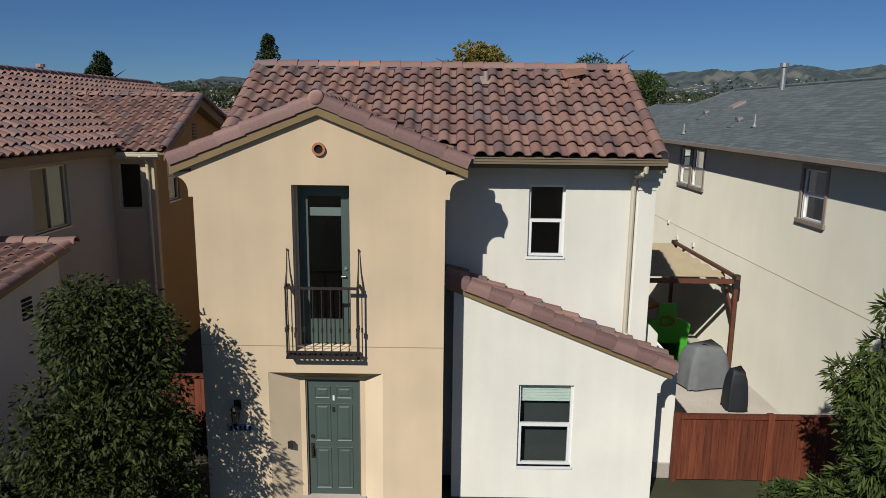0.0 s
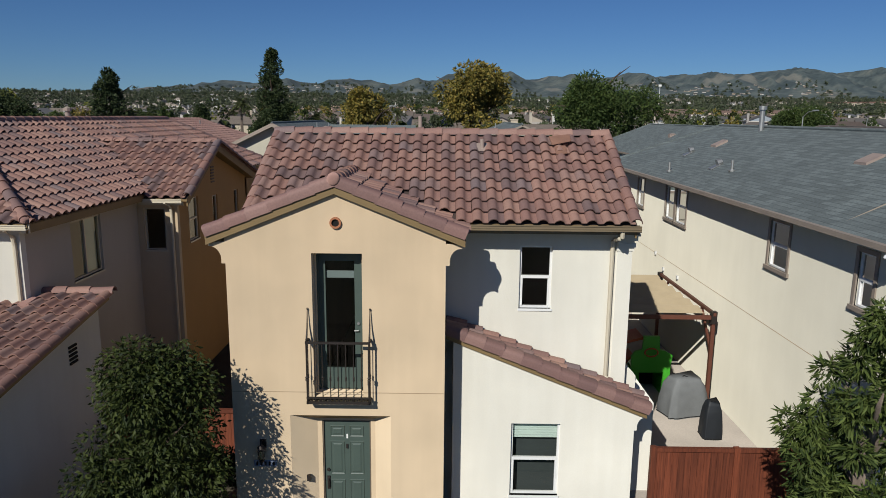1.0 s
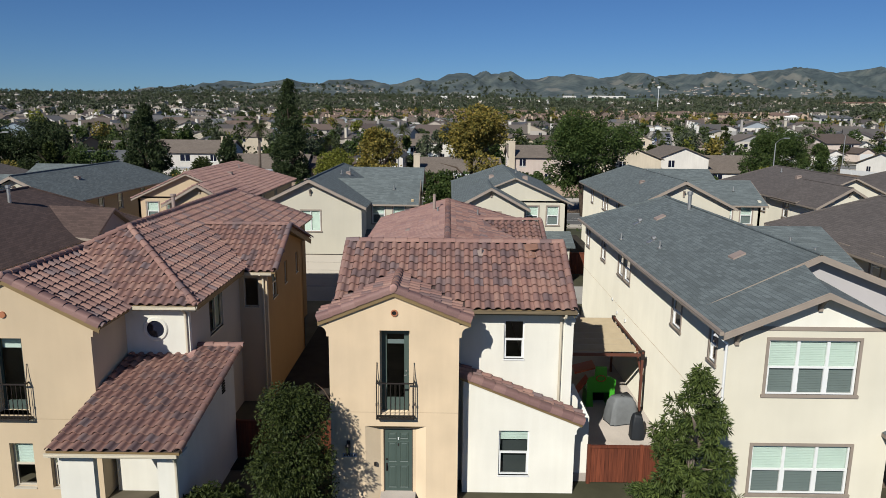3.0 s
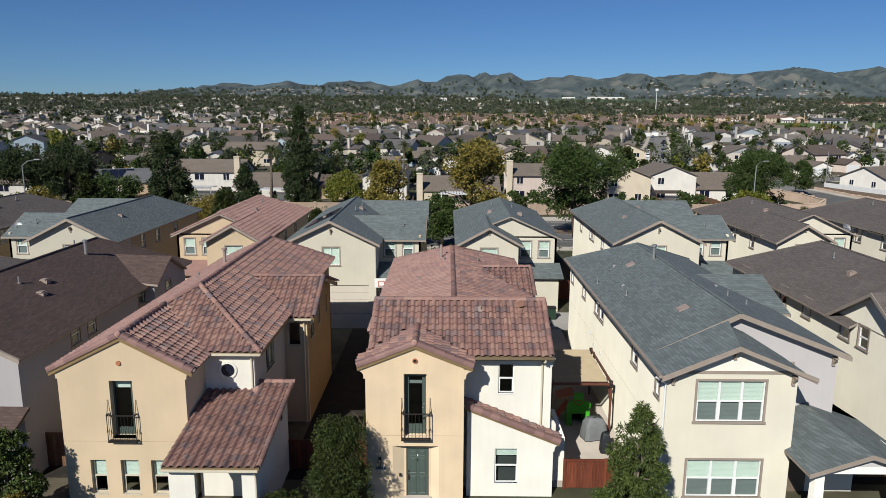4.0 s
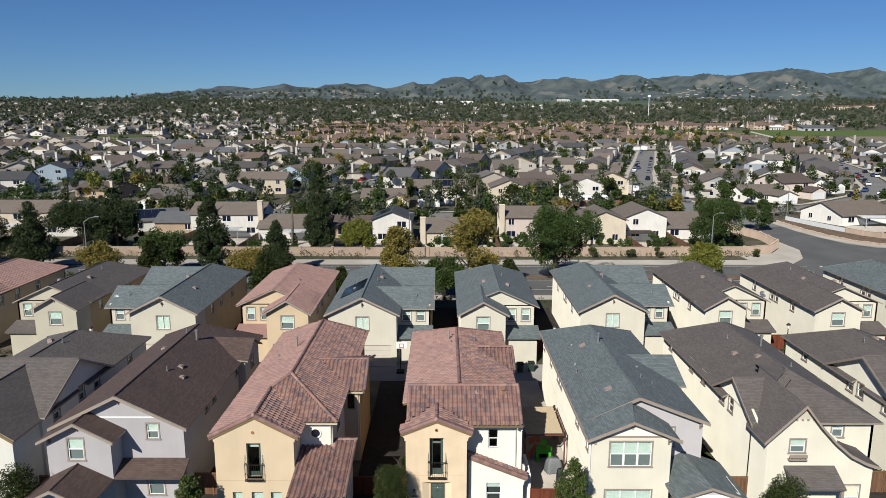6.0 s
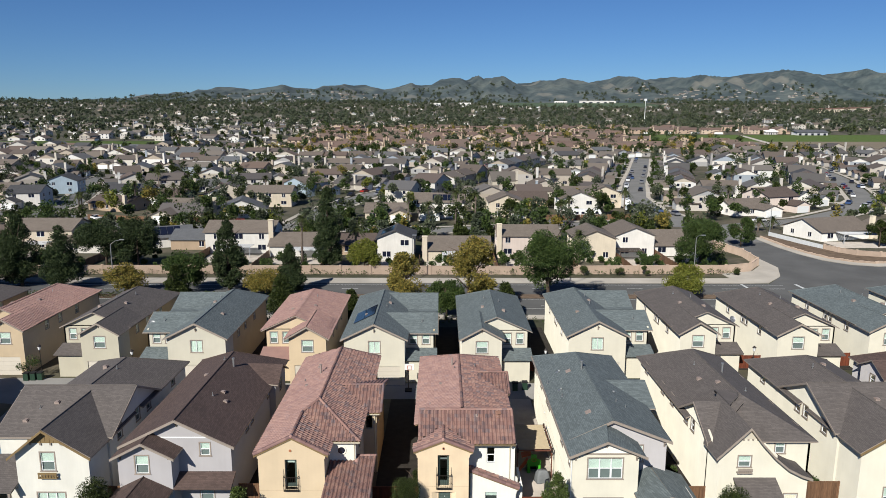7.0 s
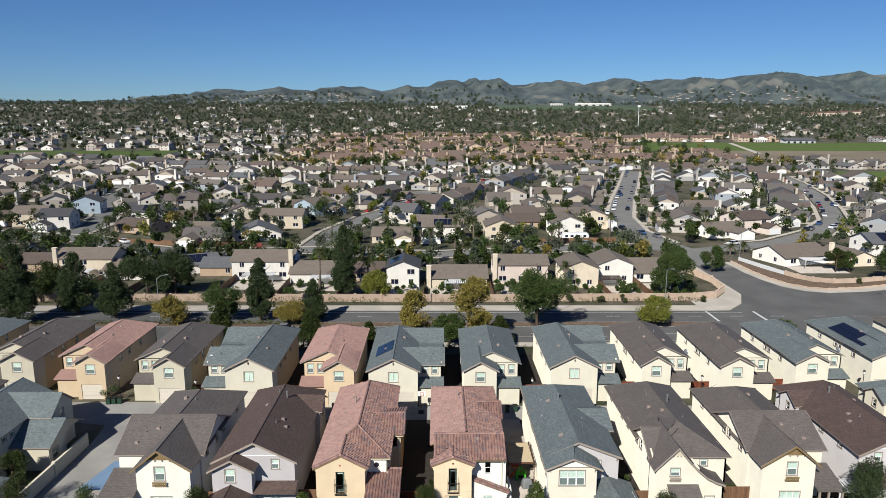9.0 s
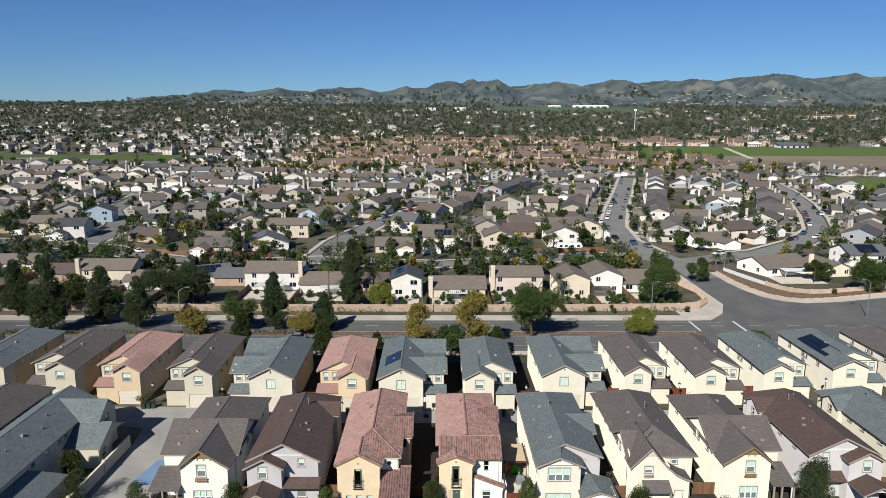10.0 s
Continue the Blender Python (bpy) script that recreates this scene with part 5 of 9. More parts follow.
def swoop_house(x, y, mirror, label, wall, roof, extra=True):
    """A house with a steep front gable, one of whose slopes sweeps down, and a small side gable."""
    h = House("house", (x + 4, y + 10), label, wall, roof, "trim", "trim", "houses of the front row")
    X = (lambda u: x + u) if not mirror else (lambda u: x + 8.5 - u)

    def flip(pts):
        return [(X(a), b, c) for a, b, c in pts][:: -1 if mirror else 1]
    lo, hi = sorted((X(0), X(8.5)))
    fl, fr = sorted((X(0), X(4.6)))
    wsd, esd = ("W", "E") if not mirror else ("E", "W")
    h.block(lo, hi, y + 2.4, y + 22, 5.55, side_windows("W", [y + 6, y + 7.6, y + 11.5, y + 14.3, y + 19.8]) + side_windows("E", [y + 5, y + 9.5, y + 16]), sides="WEN")
    bl, br = sorted((X(4.7), X(8.3)))
    w1, w2 = sorted((X(5.6), X(6.4)))
    h.block(lo, hi, y + 2.4, y + 2.8, 5.5, [("S", w1, w2, 4.2, 5.3, "hung", 0.45)], sides="S")
    a, b = sorted((X(1.5), X(2.5)))
    d1, d2 = sorted((X(4.3), X(5.2)))
    h.block(fl, fr, y, y + 2.4, 5.2, [("S", a, b, 4.25, 5.95 - 0.8, "hung", 0.5)], sides="SWE")
    part("gable_wall", Mesh().slab(flip([(0, y, 5.2), (4.6, y, 5.2), (3.6, y, 5.75), (2.15, y, 7.45), (0, y, 5.35)]), (0, 0.2, 0)), M[wall], h.ob)
    part("gable_panel", Mesh().slab(flip([(1.35, y - 0.02, 6.55), (2.95, y - 0.02, 6.55), (2.15, y - 0.02, 7.4)]), (0, 0.02, 0)), M["almond"], h.ob)
    for k in range(5):
        part("dentil", Mesh().box(X(1.4 + k * 0.37) - 0.06, X(1.4 + k * 0.37) + 0.06, y - 0.08, y, 6.45, 6.56), M["trim"], h.ob)
    curve = [(2.15, 7.62), (3.2, 6.35), (4.3, 5.2), (5.4, 4.3), (6.5, 3.75), (7.4, 3.45)]
    for (a0, z0), (a1, z1) in zip(curve, curve[1:]):
        ye = y + 2.4 if z1 < 5.15 else y + 7.2
        h.slope(flip([(a1, y - 0.4, z1), (a1, ye, z1), (a0, ye, z0), (a0, y - 0.4, z0)]))
        part("rake_board", Mesh().slab(flip([(a0, y - 0.42, z0), (a1, y - 0.42, z1), (a1, y - 0.42, z1 - 0.2), (a0, y - 0.42, z0 - 0.2)]), (0, -0.04, 0)), M["trim"], h.ob)
    part("wall", Mesh().slab(flip([(4.6, y, GZ), (7.2, y, GZ), (7.2, y, 3.45), (6.4, y, 3.65), (5.4, y, 4.2), (4.6, y, 4.85)]), (0, 0.2, 0)), M[wall], h.ob)
    part("wall", Mesh().box(*sorted((X(7.0), X(7.2))), y + 0.2, y + 2.4, GZ, 3.4), M[wall], h.ob)
    a0, a1 = sorted((X(5.4), X(6.4)))
    window(h.ob, "S", y - 0.07, a0, a1, 0.4, 2.0, "hung", "vinyl", "trim", 0.5, 0.0, True)
    h.slope(flip([(-0.42, y + 2.4, 5.1), (-0.42, y - 0.4, 5.1), (2.15, y - 0.4, 7.62), (2.15, y + 6.6, 7.62)]))
    part("rake_board", Mesh().slab(flip([(-0.42, y - 0.42, 5.1), (2.15, y - 0.42, 7.62), (2.15, y - 0.42, 7.42), (-0.42, y - 0.42, 4.9)]), (0, -0.04, 0)), M["trim"], h.ob)
    # main roof
    hip_gable(h, lo, hi, y + 6.6, y + 22, 5.55, 7.55, X(4.2), 3.6, 0.42, 0.0)
    h.slope(flip([(2.15, y + 2.0, 5.36), (8.92, y + 2.0, 5.36), (4.2, y + 6.6, 7.55), (2.15, y + 6.6, 7.55)]))
    h.slope(flip([(8.92, y + 2.0, 5.36), (8.92, y + 6.6, 5.36), (4.2, y + 6.6, 7.55)]))
    h.slope(flip([(2.15, y + 4.0, 7.62), (2.15, y + 7.2, 7.62), (4.2, y + 7.2, 7.56), (4.2, y + 6.6, 7.54)]))
    # side gable
    h.slope(flip([(0.0, y + 8.53, 5.58), (-0.4, y + 8.8, 5.42), (-0.4, y + 5.2, 7.42), (3.93, y + 5.2, 7.42)][::-1])[::-1])
    h.slope(flip([(-0.4, y + 1.6, 5.42), (0.0, y + 1.87, 5.58), (3.93, y + 5.2, 7.42), (-0.4, y + 5.2, 7.42)]))
    h.gable_wall(wsd, X(0), y + 1.6, y + 8.7, 5.5, 7.25, y + 5.2)
    pnl = [(-0.02, y + 4.0, 6.55), (-0.02, y + 6.4, 6.55), (-0.02, y + 5.2, 7.2)]
    part("gable_panel", Mesh().slab(flip(pnl), (0.01, 0, 0)), M["almond"], h.ob)
    h.rake(wsd, X(-0.4), y + 1.5, y + 8.8, y + 5.2, 5.38, 7.4, 0.18, 0.04)
    # small shed roof over the entry, window box
    if extra:
        e0, e1 = sorted((X(1.2), X(4.6)))
        part("porch_roof", Mesh().slab([(e0, y - 1.6, 2.55), (e1, y - 1.6, 2.55), (e1, y, 3.35), (e0, y, 3.35)], (0, 0, -0.12)), M[roof], h.ob)
        for u in (1.35, 4.45):
            part("porch_post", Mesh().box(X(u) - 0.09, X(u) + 0.09, y - 1.5, y - 1.3, GZ, 2.5), M["trim"], h.ob)
    wb = Mesh()
    u0, u1 = sorted((X(1.4), X(2.6)))
    wb.box(u0, u1, y - 0.3, y - 0.26, 4.0, 4.2).box(u0, u1, y - 0.3, y, 3.8, 3.86)
    for k in range(7):
        u = u0 + (u1 - u0) * (k + 0.5) / 7
        wb.box(u - 0.03, u + 0.03, y - 0.29, y - 0.27, 3.86, 4.0)
    part("window_box", wb, M["trim"], h.ob)
    h.vents([(X(3.2), y + 15, 7.15, "pipe"), (X(5.2), y + 13, 7.15, "flue"), (X(2.6), y + 12, 6.85, "box"), (X(5.8), y + 9, 6.85, "pipe"), (X(3.6), y + 10, 7.3, "box")])
    h.ob.scale.z = 1.04
    return h


swoop_house(20.0, 0.3, False, "two-storey ivory stucco house with brown shingle roof and swept gable", "ivory", "brownsh")


def lilac_house(x, y, label, wall, roof, mirror=False):
    """A house with two nested front gables, a porch gable and a lean-to roof."""
    W = 8.6
    h = House("house", (x + 4, y + 10), label, wall, roof, "trim", "trim", "houses of the front row")
    X = (lambda u: x + u) if not mirror else (lambda u: x + W - u)

    def span(a, b):
        return sorted((X(a), X(b)))
    h.block(x, x + W, y + 1.3, y + 20.5, 5.6, [("S", *span(6.1, 6.9), 4.5, 5.9 - 0.35, "hung", 0.45), ("S", *span(5.9, 7.0), 0.5, 2.0, "hung", 0.5)] + side_windows("E", [y + 6.0, y + 7.6, y + 13.5], 4.4, 5.4) + side_windows("W", [y + 5, y + 9, y + 12], 4.4, 5.4))
    h.block(*span(0.05, 4.3), y - 0.2, y + 1.3, 5.35, [("S", *span(1.45, 2.5), 3.75, 5.4 - 0.2, "hung", 0.5)], sides="SWE", wall=wall)
    h.gable_wall("S", y + 1.3, x, x + W, 5.6, 7.5, X(4.3))
    h.gable_wall("S", y - 0.2, *span(0.05, 4.3), 5.35, 6.3, X(2.2))
    hip_gable(h, x, x + W, y + 1.3, y + 20.5, 5.6, 7.65, X(4.3), 3.4, 0.4, 0.45)
    h.rake("S", y + 0.82, x - 0.4, x + W + 0.4, X(4.3), 5.4, 7.63, 0.2, 0.05)
    h.gable_roof(*span(0.05, 4.3), y - 0.2, y + 2.2, 5.35, 6.42, "y", 0.4, 0.45, 1.2)
    h.rake("S", y - 0.68, span(0.05, 4.3)[0] - 0.4, span(0.05, 4.3)[1] + 0.4, X(2.175), 5.15, 6.4, 0.18, 0.05)
    part("gable_band", Mesh().box(x + 1.2, x + W - 1.2, y + 1.27, y + 1.3, 5.95, 6.05), M["vinyl"], h.ob)
    for u, yy, z in ((4.3, y + 1.3, 7.35), (8.3, y + 1.3, 5.7), (2.175, y - 0.2, 6.15), (0.3, y - 0.2, 5.35), (4.1, y - 0.2, 5.35)):
        bracket(h.ob, X(u), yy, z, "brownfascia", 1.0)
    a, b = span(4.3, 8.9)
    part("lean_to_roof", Mesh().slab([(a, y - 0.2, 2.5), (b, y - 0.2, 2.5), (b, y + 1.3, 3.15), (a, y + 1.3, 3.15)], (0, 0, -0.14)), M[roof], h.ob)
    a, b = span(-0.2, 4.2)
    h.gable_roof(a + 0.3, b - 0.3, y - 3.2, y - 0.2, 2.6, 3.5, "y", 0.4, 0.4, 0.0)
    h.rake("S", y - 3.62, a - 0.1, b + 0.1, (a + b) / 2, 2.45, 3.48, 0.18, 0.05)
    h.gable_wall("S", y - 3.1, a + 0.3, b - 0.3, 2.6, 3.4, (a + b) / 2)
    for u in (a + 0.45, b - 0.45):
        part("porch_column", Mesh().box(u - 0.14, u + 0.14, y - 3.15, y - 2.85, GZ, 2.6), M["vinyl"], h.ob)
    sx = X(W)
    h.vents([(X(5.4), y + 7, 7.15, "pipe"), (X(5.9), y + 8.4, 6.9, "box"), (X(6.5), y + 7.0, 6.6, "box"), (X(4.0), y + 15, 7.55, "pipe"), (X(5.2), y + 14, 7.2, "flue"), (X(3.2), y + 12, 7.1, "box")])
    # side gable near the rear
    e = "E" if not mirror else "W"
    g0, g1, gm = y + 13.6, y + 18.4, y + 16.0
    pts = [(X(7.0), g0, 5.75), (X(9.6), g0, 5.5), (X(9.6), gm, 6.75), (X(5.4), gm, 6.85)]
    h.slope(pts if not mirror else pts[::-1])
    pts = [(X(9.6), g1, 5.5), (X(7.0), g1, 5.75), (X(5.4), gm, 6.85), (X(9.6), gm, 6.75)]
    h.slope(pts if not mirror else pts[::-1])
    q0, q1 = span(8.6, 9.25)
    h.block(q0, q1, g0 + 0.3, g1 - 0.3, 5.55, side_windows(e, [gm], 4.2, 5.2))
    h.gable_wall(e, X(9.25), g0 + 0.3, g1 - 0.3, 5.55, 6.6, gm)
    h.ob.scale.z = 1.045
    return h


lilac_house(-27.9, 0.3, "two-storey lilac-grey stucco house with dark brown shingle roof", "lilac", "darksh")
lilac_house(43.5, 1.6, "two-storey pale grey stucco house with brown shingle roof", "lilac", "darksh", True)


def gabled_house(x, y, W, label, wall, roof, mirror=False, panel="ochre"):
    """A house whose ridge runs across it, with a steep front gable, a lower rear and a side porch."""
    h = House("house", (x + 4, y + 10), label, wall, roof, "trim", "trim", "houses of the front row")
    X = (lambda u: x + u) if not mirror else (lambda u: x + W - u)

    def span(a, b):
        return sorted((X(a), X(b)))
    c, g0, g1 = W - 3.45, W - 6.0, W - 0.2
    wc, we = ("W", "E") if not mirror else ("E", "W")
    h.block(x, x + W, y + 3.1, y + 20.5, 5.4, side_windows("E", [y + 5, y + 8.6, y + 11, y + 17], 4.2, 5.3) + side_windows("W", [y + 5.2, y + 8.4, y + 9.8, y + 17], 4.2, 5.3))
    h.block(*span(g0, g1), y, y + 3.1, 5.4, [("S", *span(c - 0.55, c + 0.55), 3.85, 5.35, "hung", 0.95), ("S", *span(c - 1.1, c + 1.1), 0.4, 2.0, "hung", 0.95, 3)], sides="SWE")
    h.gable_wall("S", y, *span(g0, g1), 5.4, 7.25, X(c))
    pm = Mesh()
    for k in range(8):
        u = c - 1.4 + k * 0.35
        pm.box(*span(u, u + 0.32), y - 0.05, y - 0.01, 6.15, 7.3 - abs(u + 0.16 - c) * 0.7)
    part("gable_panel", pm, M["fascia"], h.ob)
    for k in range(4):
        u = c - 1.2 + k * 0.8
        part("dentil", Mesh().box(X(u) - 0.06, X(u) + 0.06, y - 0.12, y, 6.0, 6.15), M["trim"], h.ob)
    a, b = span(g0, g1)
    h.gable_roof(a, b, y, y + 8, 5.4, 7.4, "y", 0.42, 0.45, 0.0, X(c))
    h.rake("S", y - 0.47, a - 0.42, b + 0.42, X(c), 5.08, 7.38, 0.2, 0.05, "fascia" if panel == "ochre" else None)
    l, r, k = x - 0.4, x + W + 0.4, 2.28 / 4.9
    zs, ym = 5.4 - k * 0.3, y + 8.0
    h.slope([(l, y + 2.8, zs), (r, y + 2.8, zs), (r, ym, 7.68), (l, ym, 7.68)])
    h.slope([(r, y + 13.2, zs), (l, y + 13.2, zs), (l, ym, 7.68), (r, ym, 7.68)])
    part("ridge_cap", Mesh().tube([(l, ym, 7.68), (r, ym, 7.68)], 0.07, 6), M[roof], h.ob)
    for sd, px in (("W", x), ("E", x + W)):
        h.gable_wall(sd, px, y + 3.1, y + 12.9, 5.4, 7.55, ym)
        h.rake(sd, l - 0.01 if sd == "W" else r + 0.01, y + 2.8, y + 13.2, ym, zs, 7.66, 0.2, 0.04)
    hip_gable(h, x, x + W, y + 9.0, y + 20.5, 5.4, 7.1, x + W / 2, 3.6, 0.4, 0.0)
    e0, e1 = span(-0.6, g0)
    part("porch_roof", Mesh().slab([(e0, y - 1.0, 2.6), (e1, y - 1.0, 2.6), (e1, y + 3.1, 3.7), (e0, y + 3.1, 3.7)], (0, 0, -0.14)), M[roof], h.ob)
    for u in (-0.4, 1.1, g0 - 0.3):
        part("porch_post", Mesh().box(X(u) - 0.09, X(u) + 0.09, y - 0.9, y - 0.7, GZ, 2.55), M["trim"], h.ob)
    u0, u1 = span(c - 0.75, c + 0.75)
    wb = Mesh()
    wb.box(u0, u1, y - 0.3, y - 0.26, 3.62, 3.8).box(u0, u1, y - 0.3, y, 3.3, 3.36)
    for q in range(7):
        wb.box(u0 + q * 0.22, u0 + q * 0.22 + 0.14, y - 0.29, y - 0.27, 3.36, 3.62)
    part("window_box", wb, M["fascia"], h.ob)
    h.vents([(X(2.2), y + 5.6, 6.55, "pipe"), (X(3.4), y + 6.2, 6.85, "box"), (X(1.6), y + 4.4, 6.0, "box"), (X(5.0), y + 14, 7.0, "pipe"), (X(3.4), y + 15, 6.85, "box")])
    h.ob.scale.z = 1.04
    return h


def lane_house(label, wall, roof):
    """The long house beside the lane: its shaded side has a cross gable, a lower gable and a low front wing."""
    h = House("house", (-60, 6, 0), label, wall, roof, "trim", "trim", "houses of the front row")
    h.block(-64.4, -55.9, -10.0, 21.0, 5.3, side_windows("E", [-6.5, 3.2, 6.4, 9.6, 11.2], 3.9, 5.0), sides="SWEN")
    h.gable_roof(-64.4, -55.9, -10.0, 21.0, 5.3, 7.5, "y", 0.45, 0.4, 0.4)
    h.gable_wall("S", -10.0, -64.4, -55.9, 5.3, 7.3)
    h.gable_wall("N", 21.0, -64.4, -55.9, 5.3, 7.3)
    h.block(-55.9, -52.9, 14.3, 19.6, 5.3, [("E", 16.4, 17.4, 3.9, 5.0, "hung", 0.5)], sides="SEN")
    h.gable_roof(-60.0, -52.9, 14.3, 19.6, 5.3, 7.2, "x", 0.4, 0.0, 0.4)
    h.gable_wall("E", -52.9, 14.3, 19.6, 5.3, 7.0)
    h.block(-55.9, -51.2, 10.4, 14.3, 3.0, [("E", 11.2, 12.4, 0.8, 2.1, "hung", 0.5)], sides="SEN")
    h.gable_roof(-56.0, -51.2, 10.4, 18.0, 3.0, 4.9, "x", 0.35, 0.0, 0.4)
    h.gable_wall("E", -51.2, 10.4, 18.0, 3.0, 4.7)
    h.block(-55.9, -52.4, -9.0, 3.5, 2.5, [("E", -4, -2.6, 0.6, 1.9, "hung", 0.5)], sides="SEN")
    h.slope([(-51.9, -9.4, 2.4), (-51.9, 4.0, 2.4), (-55.9, 2.0, 4.1), (-55.9, -7.0, 4.1)])
    h.slope([(-51.9, 4.0, 2.4), (-55.9, 4.0, 2.4), (-55.9, 2.0, 4.1)])
    h.vents([(-58.4, 2, 6.75, "pipe"), (-58.6, 6, 6.85, "box"), (-57.8, 9, 6.45, "pipe"), (-58.8, 12, 6.95, "pipe"), (-57.6, -2, 6.35, "box")])
    return h


gabled_house(-39.3, 0.4, 9.2, "two-storey white stucco house with brown shingle roof and ochre gable panel", "white", "brownsh")
lilac_house(55.6, 2.5, "two-storey cream stucco house with grey shingle roof", "cream", "greysh", True)
gabled_house(31.7, 1.2, 8.4, "two-storey ivory stucco house with brown shingle roof and ochre gable boards", "ivory", "brownsh", True)
gabled_house(67.5, 3.0, 9.2, "two-storey cream stucco house with brown shingle roof", "cream", "brownsh")
lane_house("two-storey cream stucco house with grey shingle roof beside the lane", "cream", "greysh")
lilac_house(-73.5, 4.0, "two-storey cream stucco house with brown shingle roof beside the lane", "cream", "brownsh", True)


# ---- houses of the back row, their garages on the alley ----
def garage_house(x, y, w, label, wall, roof, mirror=False, solar=False, dish=False, tiles=False, wing=3.6, d=19.5):
    """A deep two-storey house: gable front over a garage, a set-back wing, a hipped rear."""
    h = House("house", (x + w / 2, y + 9), label, wall, "under" if tiles else roof, "trim", "trim", "houses of the back row")
    if tiles:
        h.roof, h.tiled = "under", True
    X = (lambda u: x + u) if not mirror else (lambda u: x + w - u)

    def span(a, b):
        return sorted((X(a), X(b)))
    fw = w - wing
    ze, zr = 5.5, 7.2
    broad_front = w > 10
    h.block(*span(0, fw), y, y + 3, ze, [("S", *span(fw / 2 - 0.68, fw / 2 + 0.68), 3.62, 5.02, "slider" if broad_front else "hung", 0.6)], sides="SWE", doors=[("S", *span(0.6, fw - 0.6), GZ, 2.0)])
    gd = Mesh()
    a, b = span(0.6, fw - 0.6)
    for k in range(4):
        gd.box(a, b, y + 0.1, y + 0.14, GZ + k * 0.57, GZ + k * 0.57 + 0.555)
    part("garage_door", gd, M["garage"], h.ob)
    h.block(*span(fw, w), y + 3.0, y + 3.4, 5.35, [("S", *span(fw + 0.45, fw + 1.4), 3.75, 5.1, "hung", 0.5), ("S", *span(fw + 2.05, fw + 2.95), 3.75, 5.1, "hung", 0.5)], sides="S")
    h.block(x, x + w, y + 3.0, y + d, ze, side_windows("W", [y + 5, y + 9, y + 10.2, y + 15], 3.9, 5.1), sides="WN")
    # east side: its warm shade is painted with a browner stucco
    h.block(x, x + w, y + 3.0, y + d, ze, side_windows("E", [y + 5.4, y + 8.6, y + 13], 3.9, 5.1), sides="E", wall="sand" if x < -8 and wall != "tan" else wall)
    m0, m1 = span(0, fw)
    broad = w > 10
    if broad:
        h.gable_wall("S", y, m0, m1, ze, 6.95)
        h.rake("S", y - 0.42, m0 - 0.4, m1 + 0.4, (m0 + m1) / 2, 5.3, 7.16, 0.18, 0.05)
        hip_gable(h, m0, m1, y, y + d, ze, 7.2, (m0 + m1) / 2, 3.4, 0.4, 0.4)
        q0, q1 = span(fw / 2, w)
        side = "E" if not mirror else "W"
        h.gable_roof(q0, q1, y + 3.0, y + 9.4, 5.35, 6.7, "x", 0.4, 0.4 if mirror else 0.0, 0.0 if mirror else 0.4)
        h.gable_wall(side, X(w), y + 3.0, y + 9.4, 5.35, 6.5)
        h.rake(side, X(w + 0.41), y + 2.6, y + 9.8, y + 6.2, 5.16, 6.68, 0.18, 0.04)
        h.gable_roof(q0, q1, y + 11.5, y + d, 5.35, 6.9, "x", 0.4, 0.4 if mirror else 0.0, 0.0 if mirror else 0.4)
        h.gable_wall(side, X(w), y + 11.5, y + d, 5.35, 6.7)
        e0, e1 = span(fw - 0.2, w + 0.2)
        h.slope([(e0, y + 9.0, 5.5), (e1, y + 9.0, 5.5), (e1, y + 12.0, 5.56), (e0, y + 12.0, 5.56)])
    else:
        h.gable_wall("S", y, m0, m1, ze, 6.6, X(fw / 2))
        h.gable_roof(m0, m1, y, y + 6, ze, 6.75, "y", 0.4, 0.4, 1.0)
        h.rake("S", y - 0.42, m0 - 0.4, m1 + 0.4, (m0 + m1) / 2, 5.28, 6.73, 0.18, 0.05)
    bracket(h.ob, (m0 + m1) / 2, y, 6.5, "trim")
    if not broad:
        hip_gable(h, x, x + w, y + 3.0, y + d, ze, zr, X(w * 0.52), 3.4, 0.4, 0.35)
        h.gable_wall("S", y + 3.05, x, x + w, ze, 7.05, X(w * 0.52))
    g0, g1 = span(fw, w + 0.3)
    part("lean_to_roof", Mesh().slab([(g0, y + 0.6, 2.6), (g1, y + 0.6, 2.6), (g1, y + 3.0, 3.3), (g0, y + 3.0, 3.3)], (0, 0, -0.14)), M["pinkj" if h.tiled else h.roof], h.ob)
    h.block(*span(fw + 0.1, w - 0.05), y + 1.0, y + 3.0, 2.6, sides="SWE")
    if broad:
        h.vents([(X(fw * 0.3), y + 6, 6.55, "box"), (X(fw * 0.62), y + 9, 6.85, "pipe"), (X(fw * 0.66), y + 11, 6.75, "box"), (X(fw * 0.64), y + 13, 6.8, "pipe"), (X(w - 1.6), y + 4.6, 6.1, "pipe")])
    else:
        h.vents([(X(w * 0.35), y + 9, 6.75, "box"), (X(w * 0.4), y + 13, 6.9, "pipe"), (X(w * 0.62), y + 11, 6.95, "pipe"), (X(w * 0.66), y + 7, 6.85, "box")])
